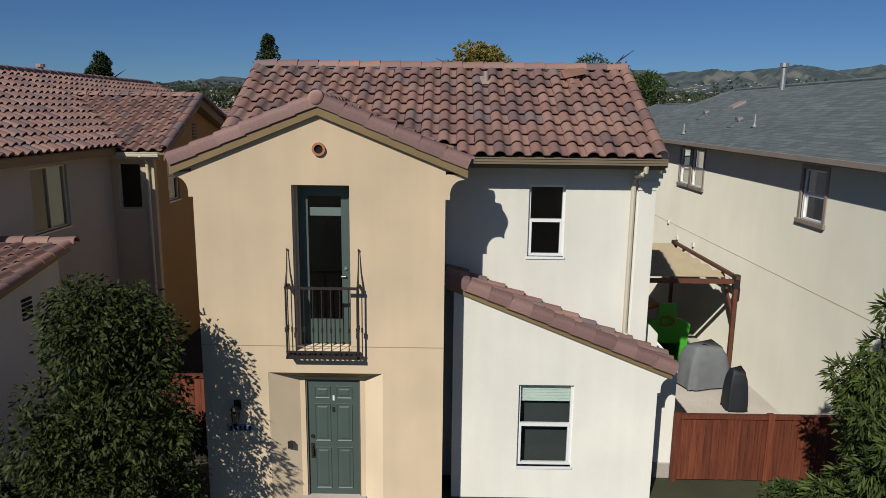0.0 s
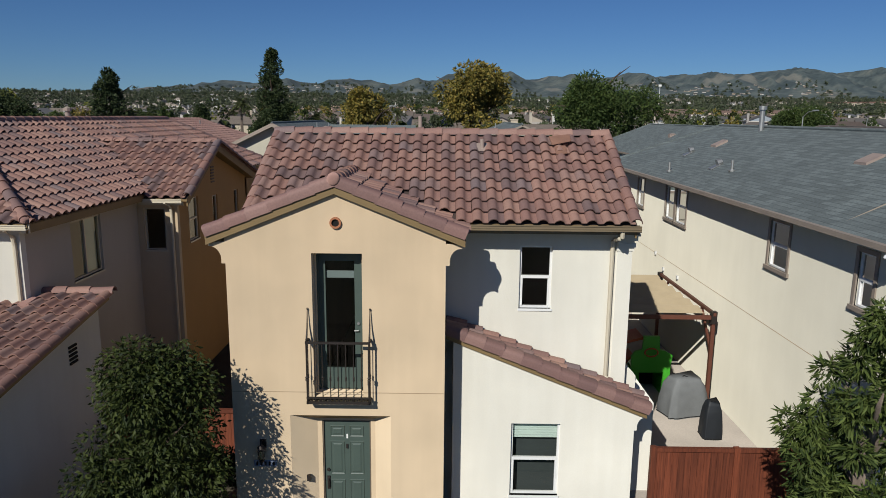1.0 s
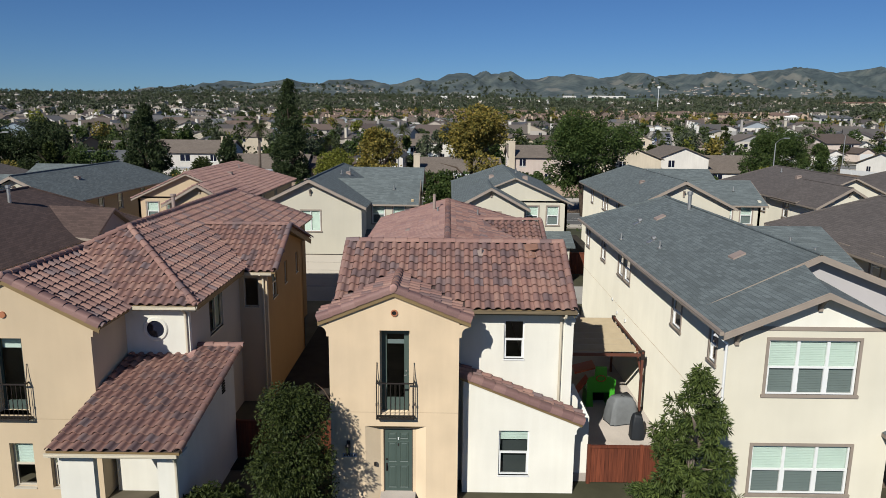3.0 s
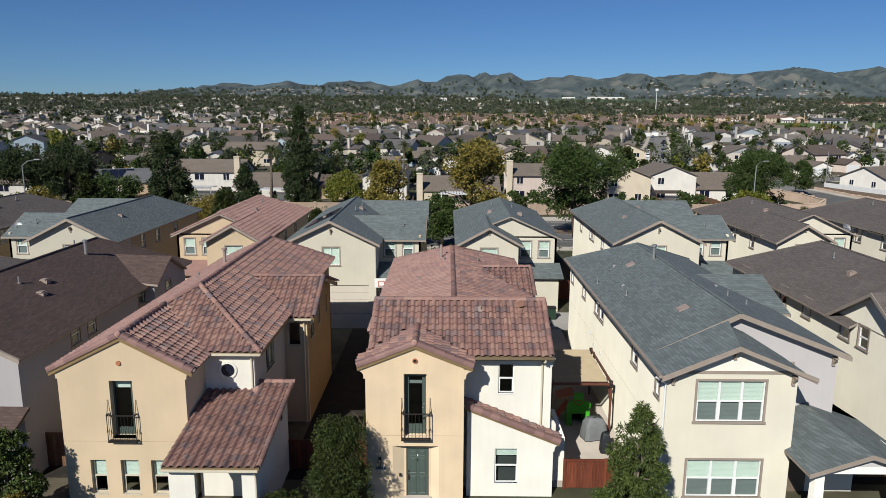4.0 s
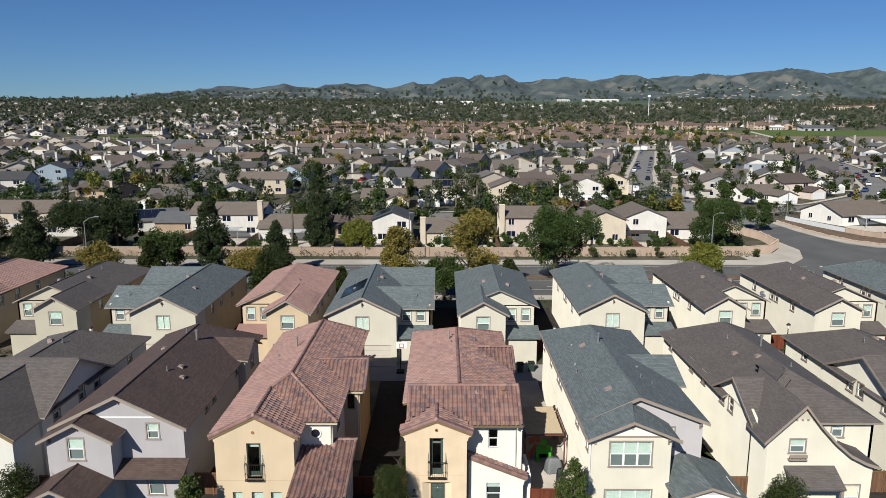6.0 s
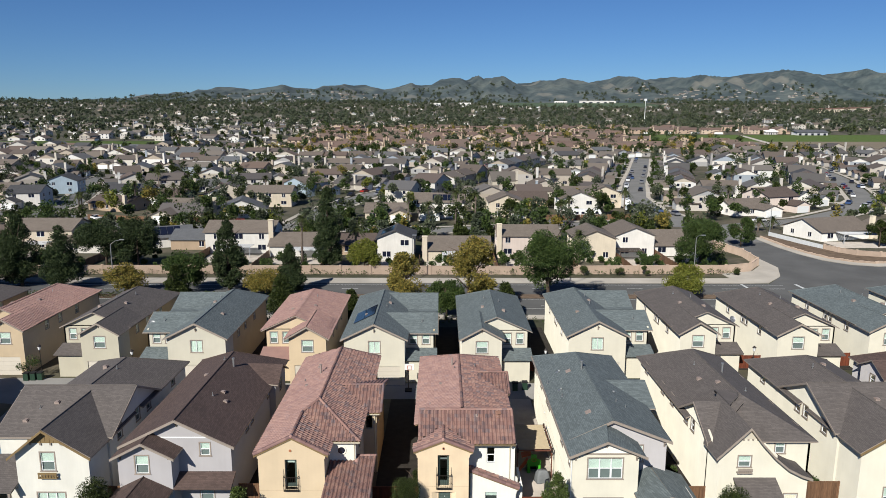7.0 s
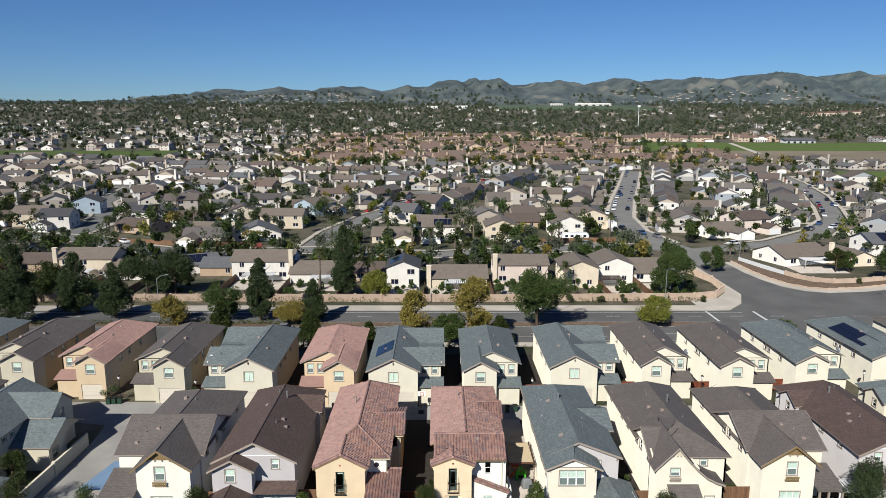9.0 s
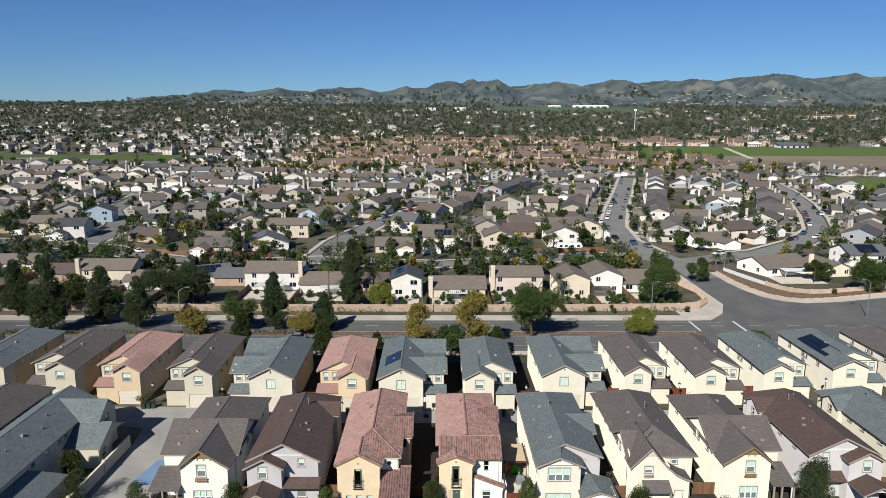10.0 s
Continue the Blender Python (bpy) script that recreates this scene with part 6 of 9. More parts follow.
    if solar:
        sp = thing("solar_panel", (X(1.5), y + 9, 6.0), "dark blue solar panels on a grey shingle roof", "solar panel")
        k = (zr - ze) / (fw / 2 if broad else w * 0.52)
        fz = lambda u: GZ + 1.05 * (ze + k * u - GZ)
        for i in range(2):
            for j in range(9 if x > 50 else 4):
                u0, v0 = 0.7 + i * 1.35, y + 4.2 + j * 1.1
                part("panel", Mesh().slab([(X(u0), v0, fz(u0) + 0.12), (X(u0 + 1.28), v0, fz(u0 + 1.28) + 0.12), (X(u0 + 1.28), v0 + 1.04, fz(u0 + 1.28) + 0.12), (X(u0), v0 + 1.04, fz(u0) + 0.12)], (0, 0, -0.05)), M["solar"], sp)
    if dish:
        ds = thing("satellite_dish", (X(w) + 0.2, y + 4, 5.5), "grey satellite dish on a bracket at the eave", "satellite dish")
        dm = Mesh()
        c, q = Vector((X(w) + 0.1, y + 4.2, 6.15)), Vector((0.25, -0.8, 0.55)).normalized()
        sd = q.cross(Vector((0, 0, 1))).normalized()
        up = sd.cross(q)
        rings = [[c - q * (0.12 * (1 - r * r)) + (sd * math.cos(w_) + up * math.sin(w_)) * (0.42 * r) for w_ in [2 * math.pi * s / 14 for s in range(14)]] for r in (0.05, 0.4, 0.75, 1.0)]
        for r0, r1 in zip(rings, rings[1:]):
            for s in range(14):
                dm.poly([r0[s], r0[(s + 1) % 14], r1[(s + 1) % 14], r1[s]])
        part("reflector", dm, M["metal"], ds, smooth=True)
        part("arm", Mesh().tube([c - q * 0.1, c + q * 0.35 - up * 0.2], 0.02, 6), M["iron"], ds)
        part("mast", Mesh().tube([(c.x, c.y + 0.1, 5.4), (c.x, c.y + 0.1, 6.1)], 0.03, 6), M["iron"], ds)
    h.ob.scale.z = 1.05
    return h


BACK = [
    (-74.4, 33.5, 8.6, "cream", "brownsh", 1, 0, 0), (-62.4, 32.5, 8.0, "tan", "tile", 1, 0, 0), (-50.0, 31.0, 8.2, "cream", "brownsh", 1, 0, 0),
    (-38.8, 29.5, 10.6, "ivory", "greysh", 1, 0, 1), (-24.2, 29.6, 8.1, "tan", "tile", 1, 0, 0), (-13.9, 29.2, 10.9, "ivory", "greysh", 0, 1, 0),
    (0.3, 29.2, 8.4, "ivory", "greysh", 0, 0, 0), (13.4, 30.6, 10.6, "ivory", "greysh", 0, 0, 0), (27.4, 31.6, 8.0, "ivory", "brownsh", 0, 0, 1),
    (39.2, 31.0, 8.6, "ivory", "brownsh", 0, 0, 0), (51.4, 32.5, 8.6, "ivory", "greysh", 0, 0, 1), (64.2, 34.2, 9.6, "ivory", "greysh", 0, 1, 0),
    (-87.0, 34.5, 8.6, "cream", "greysh", 1, 0, 0), (-99.0, 35.0, 8.6, "tan", "brownsh", 1, 0, 0), (77.5, 36.0, 9.0, "ivory", "brownsh", 0, 0, 0),
]
NAMES = dict(brownsh="brown shingle", greysh="grey shingle", tile="red clay tile")
for x, y, w, wall, roof, mir, sol, dsh in BACK:
    lab = "two-storey %s stucco house with %s roof and garage" % (wall, NAMES[roof])
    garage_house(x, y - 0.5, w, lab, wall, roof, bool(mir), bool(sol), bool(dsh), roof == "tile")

# ---- ground, roads, hills ----
def ground_z(x, y):
    if y < 160:
        return GZ
    if y < 600:
        return GZ + (y - 160) * 0.012
    return GZ + 5.28 + (min(y, 2500) - 600) * 0.0245 + max(0, min(y, 2500) - 1200) * 0.02


def ground_material():
    m, nt, b = nodes_of("ground_cover", 0.95)
    p = nt.nodes.new("ShaderNodeNewGeometry").outputs["Position"]
    n1, n2, n3 = noise_node(nt, 0.055, 4, p), noise_node(nt, 0.9, 5, p), noise_node(nt, 0.006, 3, p)
    col = ramp(nt, n1.outputs[0], [(0.32, (0.035, 0.045, 0.018)), (0.45, (0.085, 0.08, 0.045)), (0.55, (0.15, 0.125, 0.09)), (0.68, (0.06, 0.07, 0.028))])
    col = blend(nt, 0.6, col, ramp(nt, n2.outputs[0], [(0.35, (0.6, 0.6, 0.58)), (0.65, (1.1, 1.1, 1.1))]), "MULTIPLY")
    col = blend(nt, 0.4, col, ramp(nt, n3.outputs[0], [(0.4, (0.5, 0.58, 0.45)), (0.6, (1.1, 1.02, 0.9))]), "MULTIPLY")
    nt.links.new(col, b.inputs["Base Color"])
    bump_to(nt, b, n2.outputs[0], 0.4, 0.1)
    return m


M["ground"] = ground_material()
gm = Mesh()
ys = [-400, -100, 0, 160, 300, 450, 600, 900, 1200, 1800, 2500, 3400, 4200]
xs = [-4200, -2500, -1500, -800, -400, -150, 0, 150, 400, 800, 1500, 2500, 4200]
for j in range(len(ys) - 1):
    for i in range(len(xs) - 1):
        gm.poly([(xs[a], ys[b], ground_z(xs[a], ys[b])) for a, b in ((i, j), (i + 1, j), (i + 1, j + 1), (i, j + 1))])
structure("ground", gm, M["ground"], "dry earth and grass between houses out to the hills", "ground")


def hill_material():
    m, nt, b = nodes_of("hill_scrub", 0.95)
    p = nt.nodes.new("ShaderNodeNewGeometry").outputs["Position"]
    n1, n2, n3 = noise_node(nt, 0.009, 9, p), noise_node(nt, 0.045, 6, p), noise_node(nt, 0.0045, 6, p)
    # scrub tones shifted to grey-blue: distance haze painted into the colour
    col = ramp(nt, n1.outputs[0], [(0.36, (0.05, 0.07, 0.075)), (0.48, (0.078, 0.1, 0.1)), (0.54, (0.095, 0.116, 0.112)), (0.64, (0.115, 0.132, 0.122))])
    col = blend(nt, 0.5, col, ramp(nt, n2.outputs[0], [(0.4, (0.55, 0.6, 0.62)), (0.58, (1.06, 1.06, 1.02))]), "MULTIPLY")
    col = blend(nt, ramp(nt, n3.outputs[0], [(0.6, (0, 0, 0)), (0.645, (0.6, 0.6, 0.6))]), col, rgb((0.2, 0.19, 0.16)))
    nt.links.new(col, b.inputs["Base Color"])
    bump_to(nt, b, n2.outputs[0], 0.5, 12.0)
    return m


CREST = [(-2600, 90), (-2257, 95), (-1384, 101), (-1266, 125), (-1149, 131), (-1002, 154), (-886, 140), (-710, 161), (-594, 150), (-418, 179), (-273, 157), (-97, 172), (49, 192), (224, 207), (371, 185), (547, 197),
         (694, 180), (840, 207), (987, 202), (1133, 214), (1251, 203), (1428, 209), (1544, 232), (1660, 241), (1838, 231), (2044, 234), (2136, 209), (2336, 215), (3000, 200)]
FOOT = [(-2600, 80), (-1100, 86), (-900, 106), (-600, 118), (-300, 112), (0, 92), (200, 86), (287, 95), (400, 128), (514, 138), (600, 122), (660, 95), (740, 100), (860, 125), (1020, 138), (1200, 132), (1350, 122), (1500, 98), (1700, 92), (1904, 120), (2200, 150), (3000, 150)]


def crest(x, line=CREST):
    for (a, za), (b, zb) in zip(line, line[1:]):
        if a <= x <= b:
            f = (x - a) / (b - a)
            return za + (zb - za) * f * f * (3 - 2 * f)
    return 60


def hill_z(x, y):
    """The range: a far crest with spurs that run down towards the plain, and low foothills before it."""
    s = (y - 2450) / 1950
    base = ground_z(x, y) - 4
    up = math.sin(min(1.0, max(0.0, s) / 0.58) * math.pi / 2) ** 2.0
    bend = 90 * noise.noise(Vector((x / 420, y / 420, 9)))
    spur = 1 - 2.2 * abs(noise.noise(Vector(((x + bend) / 190, y / 1500, 1.7))))
    small = 1 - 2.2 * abs(noise.noise(Vector(((x - bend) / 75, y / 500, 5.1))))
    rough = noise.fractal(Vector((x / 160, y / 200, 0)), 1.0, 2.0, 4)
    rise = max(0, crest(x) - base)
    far = base + rise * up * (1 if s <= 0.58 else 1 - 0.5 * (s - 0.58)) + (spur * 0.95 + small * 0.55) * rise * up * (1 - up) * 1.1 + (rough * 5 + small * 5 + 2.5 * noise.noise(Vector((x / 28, y / 60, 2)))) * up
    fy = math.exp(-((y - 2900 - 60 * noise.noise(Vector((x / 260, 4, 0)))) / 190) ** 2)
    near = base + max(0, crest(x, FOOT) - base) * fy + (spur * 12 + small * 14) * fy * (1.05 - fy) + (rough * 3 + small * 3) * fy
    return max(far, near)


def land_z(x, y):
    return hill_z(x, y) if y > 2460 else ground_z(x, y)


hm = Mesh()
nx, ny = 620, 84
for j in range(ny + 1):
    for i in range(nx + 1):
        x, y = -2600 + 5600 * i / nx, 2450 + 1950 * j / ny
        hm.v.append((x, y, hill_z(x, y)))
for j in range(ny):
    for i in range(nx):
        k = j * (nx + 1) + i
        hm.f.append((k, k + 1, k + nx + 2, k + nx + 1))
        hm.m.append(0)
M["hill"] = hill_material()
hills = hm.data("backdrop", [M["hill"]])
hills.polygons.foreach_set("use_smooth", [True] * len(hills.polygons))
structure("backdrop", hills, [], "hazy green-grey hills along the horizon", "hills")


def ribbon(mesh, pts, w, z, mat=0):
    """A strip of road along a line of points."""
    n = len(pts)
    L, R = [], []
    for i, (x, y) in enumerate(pts):
        d = (Vector(pts[min(i + 1, n - 1)]) - Vector(pts[max(i - 1, 0)])).normalized()
        s = Vector((-d.y, d.x)) * (w / 2)
        zz = ground_z(x, y) - GZ
        L.append((x + s.x, y + s.y, z + zz))
        R.append((x - s.x, y - s.y, z + zz))
    for i in range(n - 1):
        mesh.poly([R[i], R[i + 1], L[i + 1], L[i]], mat)


STREETS = dict(
    side=[(73.5, 84), (75, 100), (77, 125), (77.5, 142), (73, 162), (69.5, 187), (73.4, 220), (87, 268), (108, 335), (136, 428)],
    back=[(-260, 190), (-171, 182), (-146, 176), (-124, 169.5), (-106, 156), (-85, 147), (-60, 148), (-45, 151), (-27, 146), (-3, 144), (20, 149), (40, 154.5), (53, 157.5), (66, 155.5), (78, 148)],
    diag=[(-45, 151), (-42, 184), (-32, 223), (-18.5, 251), (1.3, 300), (23, 350), (46, 400)],
    east=[(78, 148), (96, 156.5), (113, 163.5), (138, 184), (159, 210), (175.6, 245), (196, 294), (216, 354), (226, 393)],
    west=[(-136, 173), (-137, 198), (-146, 226), (-165, 262), (-178, 330)],
    mid=[(-260, 335), (-178, 330), (-110, 318), (-60, 308), (1.3, 300)],
    north=[(-330, 420), (-230, 412), (-130, 405), (-40, 402), (46, 400), (136, 428)],
)
# main road, median and pavements
rz = GZ + 0.02
rd = Mesh()
rd.box(-320, 320, 58.5, 80.5, GZ - 0.3, rz)
structure("road", rd, M["asphalt"], "wide grey asphalt road between two rows of houses", "road")
sd = Mesh()
for k, (n_, p) in enumerate(STREETS.items()):
    ribbon(sd, p if n_ != "side" else p[2:], 8.2 if n_ != "side" else 10.0, GZ + 0.03 + k * 0.006)
for k, (n_, p) in enumerate(STREETS.items()):
    for sg in (-1, 1):
        off = []
        if sg < 0:  # the pavements stop short of the crossing
            p = dict(side=p[4:], back=p[:-1], east=p[1:]).get(n_, p)
        for i, (x, y) in enumerate(p):
            d = (Vector(p[min(i + 1, len(p) - 1)]) - Vector(p[max(i - 1, 0)])).normalized()
            off.append((x - d.y * sg * 5.8, y + d.x * sg * 5.8))
        ribbon(sd, off, 1.7, GZ + 0.1 + k * 0.004, 1)
structure("road", sd, [M["oldroad"], M["pave"]], "pale asphalt side streets through the suburb", "road")
pv = Mesh()
pv.box(-320, 56, 80.5, 84.6, GZ - 0.2, GZ + 0.14)
pv.box(-320, 320, 56.4, 58.5, GZ - 0.2, GZ + 0.14)
structure("pavement", pv, M["pave"], "pale concrete pavements along the main road", "pavement")
md = Mesh()
md.box(-320, 55, 69.2, 71.6, GZ - 0.1, GZ + 0.16)
structure("road_median", md, M["soil"], "narrow planted median in the road", "median")
al = Mesh()
al.box(-47.5, 90, 24.6, 29.4, GZ - 0.2, GZ + 0.012)
al.slab([(-49.7, -20, GZ + 0.016), (-40.5, -20, GZ + 0.016), (-40.5, 6, GZ + 0.016), (-41, 24, GZ + 0.016), (-41, 31, GZ + 0.016), (-60, 31, GZ + 0.016), (-60, 25, GZ + 0.016), (-50.5, 23, GZ + 0.016), (-49.7, 17, GZ + 0.016)], (0, 0, -0.2))
structure("alley", al, M["lane"], "pale concrete alley between the garages", "alley")
yd = Mesh()
yd.box(3.9, 8.1, 1.8, 24.6, GZ - 0.2, GZ + 0.03)
structure("patio", yd, M["concrete"], "stained concrete patio between two houses", "patio")
# slabs in the gaps, coloured near-black to deepen the shade there
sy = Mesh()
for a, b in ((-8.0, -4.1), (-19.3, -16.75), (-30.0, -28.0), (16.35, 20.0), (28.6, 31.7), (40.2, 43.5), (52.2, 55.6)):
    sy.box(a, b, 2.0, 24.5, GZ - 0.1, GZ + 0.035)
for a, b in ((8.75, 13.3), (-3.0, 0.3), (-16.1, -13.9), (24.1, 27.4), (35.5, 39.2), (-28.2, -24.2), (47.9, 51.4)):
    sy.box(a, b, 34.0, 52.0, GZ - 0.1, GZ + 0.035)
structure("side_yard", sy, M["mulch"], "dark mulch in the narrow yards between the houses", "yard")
fg = Mesh()
fg.box(-80, 90, -8, -1.2, GZ - 0.1, GZ + 0.02)
structure("front_lawn", fg, M["lawn"], "strip of lawn before the front doors", "lawn")
pt = Mesh()
for x in range(-300, 300, 9):
    pt.box(x, x + 3, 76.3, 76.42, rz, rz + 0.004)
    pt.box(x, x + 3, 64.3, 64.42, rz, rz + 0.004)
pt.box(-320, 55, 72.0, 72.12, rz, rz + 0.004).box(-320, 55, 68.7, 68.82, rz, rz + 0.004)
pt.box(-320, 64, 79.2, 79.3, rz, rz + 0.004).box(20, 66, 60.0, 60.1, rz, rz + 0.004).box(8, 30, 62.5, 62.6, rz, rz + 0.004)
pt.box(66.5, 67.1, 72.5, 80, rz, rz + 0.004).box(56, 56.5, 72.5, 80, rz, rz + 0.004)
for x in (34, 48):
    pt.box(x, x + 2.2, 70.6, 70.75, rz, rz + 0.004)
    pt.slab([(x, 70.68, rz + 0.004), (x + 0.6, 70.3, rz + 0.004), (x + 0.6, 71.06, rz + 0.004)], (0, 0, -0.003))
structure("road_markings", pt, M["paint"], "white lane lines and arrows on the road", "road markings")

# ---- plants ----
def leaves(rng, clumps, n, size, narrow=0.42, droop=0.35, spread=0.5):
    """Many folded leaves gathered in clumps; each leaf is a mesh island of two faces."""
    c = np.array([k[:3] for k in clumps], float)
    r = np.array([k[3] for k in clumps], float)
    w = r ** 2 / (r ** 2).sum()
    pick = rng.choice(len(clumps), n, p=w)
    d = rng.normal(size=(n, 3))
    d /= np.linalg.norm(d, axis=1)[:, None]
    rad = r[pick] * rng.uniform(0.45, 1.0, n) ** spread
    p = c[pick] + d * rad[:, None] * np.array([1, 1, 0.85])
    t = d + rng.normal(size=(n, 3)) * 0.6 + np.array([0, 0, -droop])
    t /= np.linalg.norm(t, axis=1)[:, None]
    s = np.cross(t, rng.normal(size=(n, 3)))
    s /= np.linalg.norm(s, axis=1)[:, None]
    nrm = np.cross(t, s)
    L = (size * rng.uniform(0.7, 1.3, n))[:, None]
    W = L * narrow / 2
    a, b = p, p + t * L
    m = p + t * L * 0.45
    v = np.stack([a, m + s * W + nrm * W * 0.35, b, m - s * W + nrm * W * 0.35], 1).reshape(-1, 3)
    f = []
    for k in range(n):
        i = 4 * k
        f += [(i, i + 1, i + 2), (i, i + 2, i + 3)]
    return v, f


def leaf_mesh(name, v, f, mat):
    me = bpy.data.meshes.new(name)
    me.from_pydata(v.tolist(), [], f)
    me.materials.append(mat)
    return me


def limbs(rng, h, spread, n, r0, lean=0.0):
    """A tapered trunk with limbs."""
    m = Mesh()
    top = Vector((lean * h, 0, h * 0.75))
    trunk = [Vector((0, 0, -0.2)), Vector((0.03 * h * rng.uniform(-1, 1), 0.02 * h, h * 0.3)), top]
    m.tube(trunk, [r0, r0 * 0.75, r0 * 0.25], 8)
    for k in range(n):
        z = h * rng.uniform(0.25, 0.7)
        w = 2 * math.pi * k / n + rng.uniform(-0.4, 0.4)
        base = Vector((lean * z, 0, z))
        e = base + Vector((math.cos(w) * spread * rng.uniform(0.5, 0.9), math.sin(w) * spread * rng.uniform(0.5, 0.9), h * rng.uniform(0.12, 0.3)))
        mid = (base + e) / 2 + Vector((0, 0, 0.05 * h))
        m.tube([base, mid, e], [r0 * 0.4, r0 * 0.28, r0 * 0.08], 6)
    return m


def crown_clumps(rng, kind, h, r, n):
    """Centres and sizes of the leaf clumps of a crown."""
    out = []
    for k in range(n):
        if kind == "cone":
            u = rng.uniform(0.1, 1.0)
            rr = r * (1 - u) ** 0.85 * rng.uniform(0.55, 1.0) + 0.1 * r
            z, q = h * (0.12 + 0.86 * u), r * (0.2 + 0.24 * (1 - u))
        elif kind == "pine":
            u = rng.uniform(0.0, 1.0)
            rr = r * min(1.0, 0.55 + 2.2 * u) * (1 - u) ** 0.7 * rng.uniform(0.35, 0.95)
            z, q = h * (0.16 + 0.82 * u), r * rng.uniform(0.2, 0.32) * (1.15 - 0.55 * u)
        elif kind == "taper":
            u = rng.uniform(0.0, 1.0) ** 1.15
            rr = r * (1 - u) ** 0.55 * rng.uniform(0.2, 1.08)
            z, q = h * (0.1 + 0.88 * u), r * rng.uniform(0.1, 0.24) * (1.15 - 0.5 * u)
        elif kind == "bushy":
            u = rng.uniform(0.0, 1.0)
            rr = r * (1 - u ** 2.4) ** 0.7 * rng.uniform(0.25, 1.0) * (0.75 + 0.4 * math.sin(3 * rng.integers(0, 5) + 9 * u) ** 2)
            z, q = h * (0.06 + 0.9 * u ** 1.08), r * rng.uniform(0.14, 0.27) * (1.1 - 0.55 * u)
        elif kind == "column":
            u = rng.uniform(0.0, 1.0)
            rr = r * math.sin(math.pi * (0.12 + 0.84 * u)) ** 0.5 * rng.uniform(0.3, 0.85)
            z, q = h * (0.08 + 0.88 * u), r * rng.uniform(0.28, 0.45)
        else:
            if k % 14 == 0:
                w0, u0, r0 = rng.uniform(0, 2 * math.pi), rng.uniform(0.12, 0.9), rng.uniform(0.45, 0.95)
            u = min(1.0, max(0.0, u0 + rng.normal() * 0.1))
            rr = r * math.sin(math.pi * (0.12 + 0.8 * u)) ** 0.6 * r0 * rng.uniform(0.55, 1.1)
            z, q = h * (0.26 + 0.68 * u), r * rng.uniform(0.13, 0.3)
            w = w0 + rng.normal() * 0.45
            out.append((rr * math.cos(w), rr * math.sin(w), z, q))
            continue
        w = rng.uniform(0, 2 * math.pi)
        out.append((rr * math.cos(w), rr * math.sin(w), z, q))
    return out


def tree(name, at, label, kind, h, r, leaf, n_clumps, n_leaves, size, seed, bark="bark", narrow=0.42, droop=0.3, group="", stretch=(1, 1)):
    rng = np.random.default_rng(seed)
    t = thing(name, (0, 0, 0), label, "tree", group)
    part("trunk", limbs(rng, h, r, 7, 0.022 * h + 0.03), M[bark], t, smooth=True)
    cl = crown_clumps(rng, kind, h, r, n_clumps)
    v, f = leaves(rng, cl, n_leaves, size, narrow, droop)
    v *= np.array([stretch[0], stretch[1], 1])
    part("crown", leaf_mesh("crown", v, f, LEAF[leaf]), [], t)
    t.matrix_basis = Matrix.Translation((at[0], at[1], at[2] if len(at) > 2 else GZ)) @ Matrix.Rotation(seed * 1.3, 4, "Z")
    return t


tree("tree", (-5.0, -1.35), "dense dark green evergreen tree beside the peach wall", "column", 4.45, 1.32, "dark", 120, 32000, 0.10, 3, narrow=0.45, droop=0.7)
tree("tree", (6.7, -2.25), "bright green tree with long narrow leaves by the fence", "bushy", 5.75, 1.4, "mango", 150, 30000, 0.17, 21, "palebark", 0.22, 0.7)
tree("shrub", (5.6, -1.0), "low bright green shrub before the fence", "round", 1.3, 0.8, "green", 30, 2500, 0.1, 5)
# added shrub: its dark leaves stand for the deep shade here
tree("shrub", (-4.75, 0.5), "dark green shrub in the shade of the peach wall", "round", 2.0, 0.7, "dark", 40, 4500, 0.09, 96)
tree("shrub", (-7.3, -2.6), "dark green shrub before the porch wall", "round", 2.0, 0.8, "dark", 40, 4500, 0.1, 97)
tree("shrub", (-4.6, 3.6), "dark climbing shrub behind the fence", "round", 2.9, 0.8, "dark", 40, 3500, 0.09, 6)
tree("shrub", (-6.9, -1.7), "loose dark green shrub beside the porch", "round", 1.5, 0.8, "dark", 40, 4500, 0.1, 7, droop=0.6)
tree("tree", (-17.9, -1.9), "green and orange tree before the tan house", "bushy", 4.3, 1.5, "mango", 90, 14000, 0.16, 11, droop=0.6)
tree("shrub", (-17.2, -2.4), "low orange flowering garden shrub", "round", 1.9, 0.7, "autumn", 30, 1800, 0.12, 12)
tree("tree", (20.3, -2.1), "small dark green tree before the ivory house", "column", 4.0, 1.55, "dark", 80, 14000, 0.14, 13)
tree("tree", (-29.0, -1.6), "small dark green tree between two houses", "column", 4.6, 1.6, "dark", 80, 12000, 0.15, 14)
tree("tree", (-41.5, 0.2), "small green tree beside the lane", "column", 3.6, 1.4, "green", 50, 4000, 0.16, 15)
# added tree: darkens the court in place of a wing's shadow
tree("tree", (-53.2, 6.2), "dark green tree in the court beside the lane", "round", 4.2, 2.0, "dark", 60, 7000, 0.2, 98)
tree("tree", (-49.5, 1.0), "dark green tree beside the lane", "column", 4.6, 1.7, "dark", 50, 4000, 0.18, 16)
tree("tree", (42.3, -0.6), "tall dark green tree before the grey house", "column", 7.2, 2.0, "pine", 80, 14000, 0.2, 17)
tree("tree", (31.2, -2.0), "small dark green tree before the ivory house", "column", 2.6, 1.2, "dark", 40, 3500, 0.15, 18)
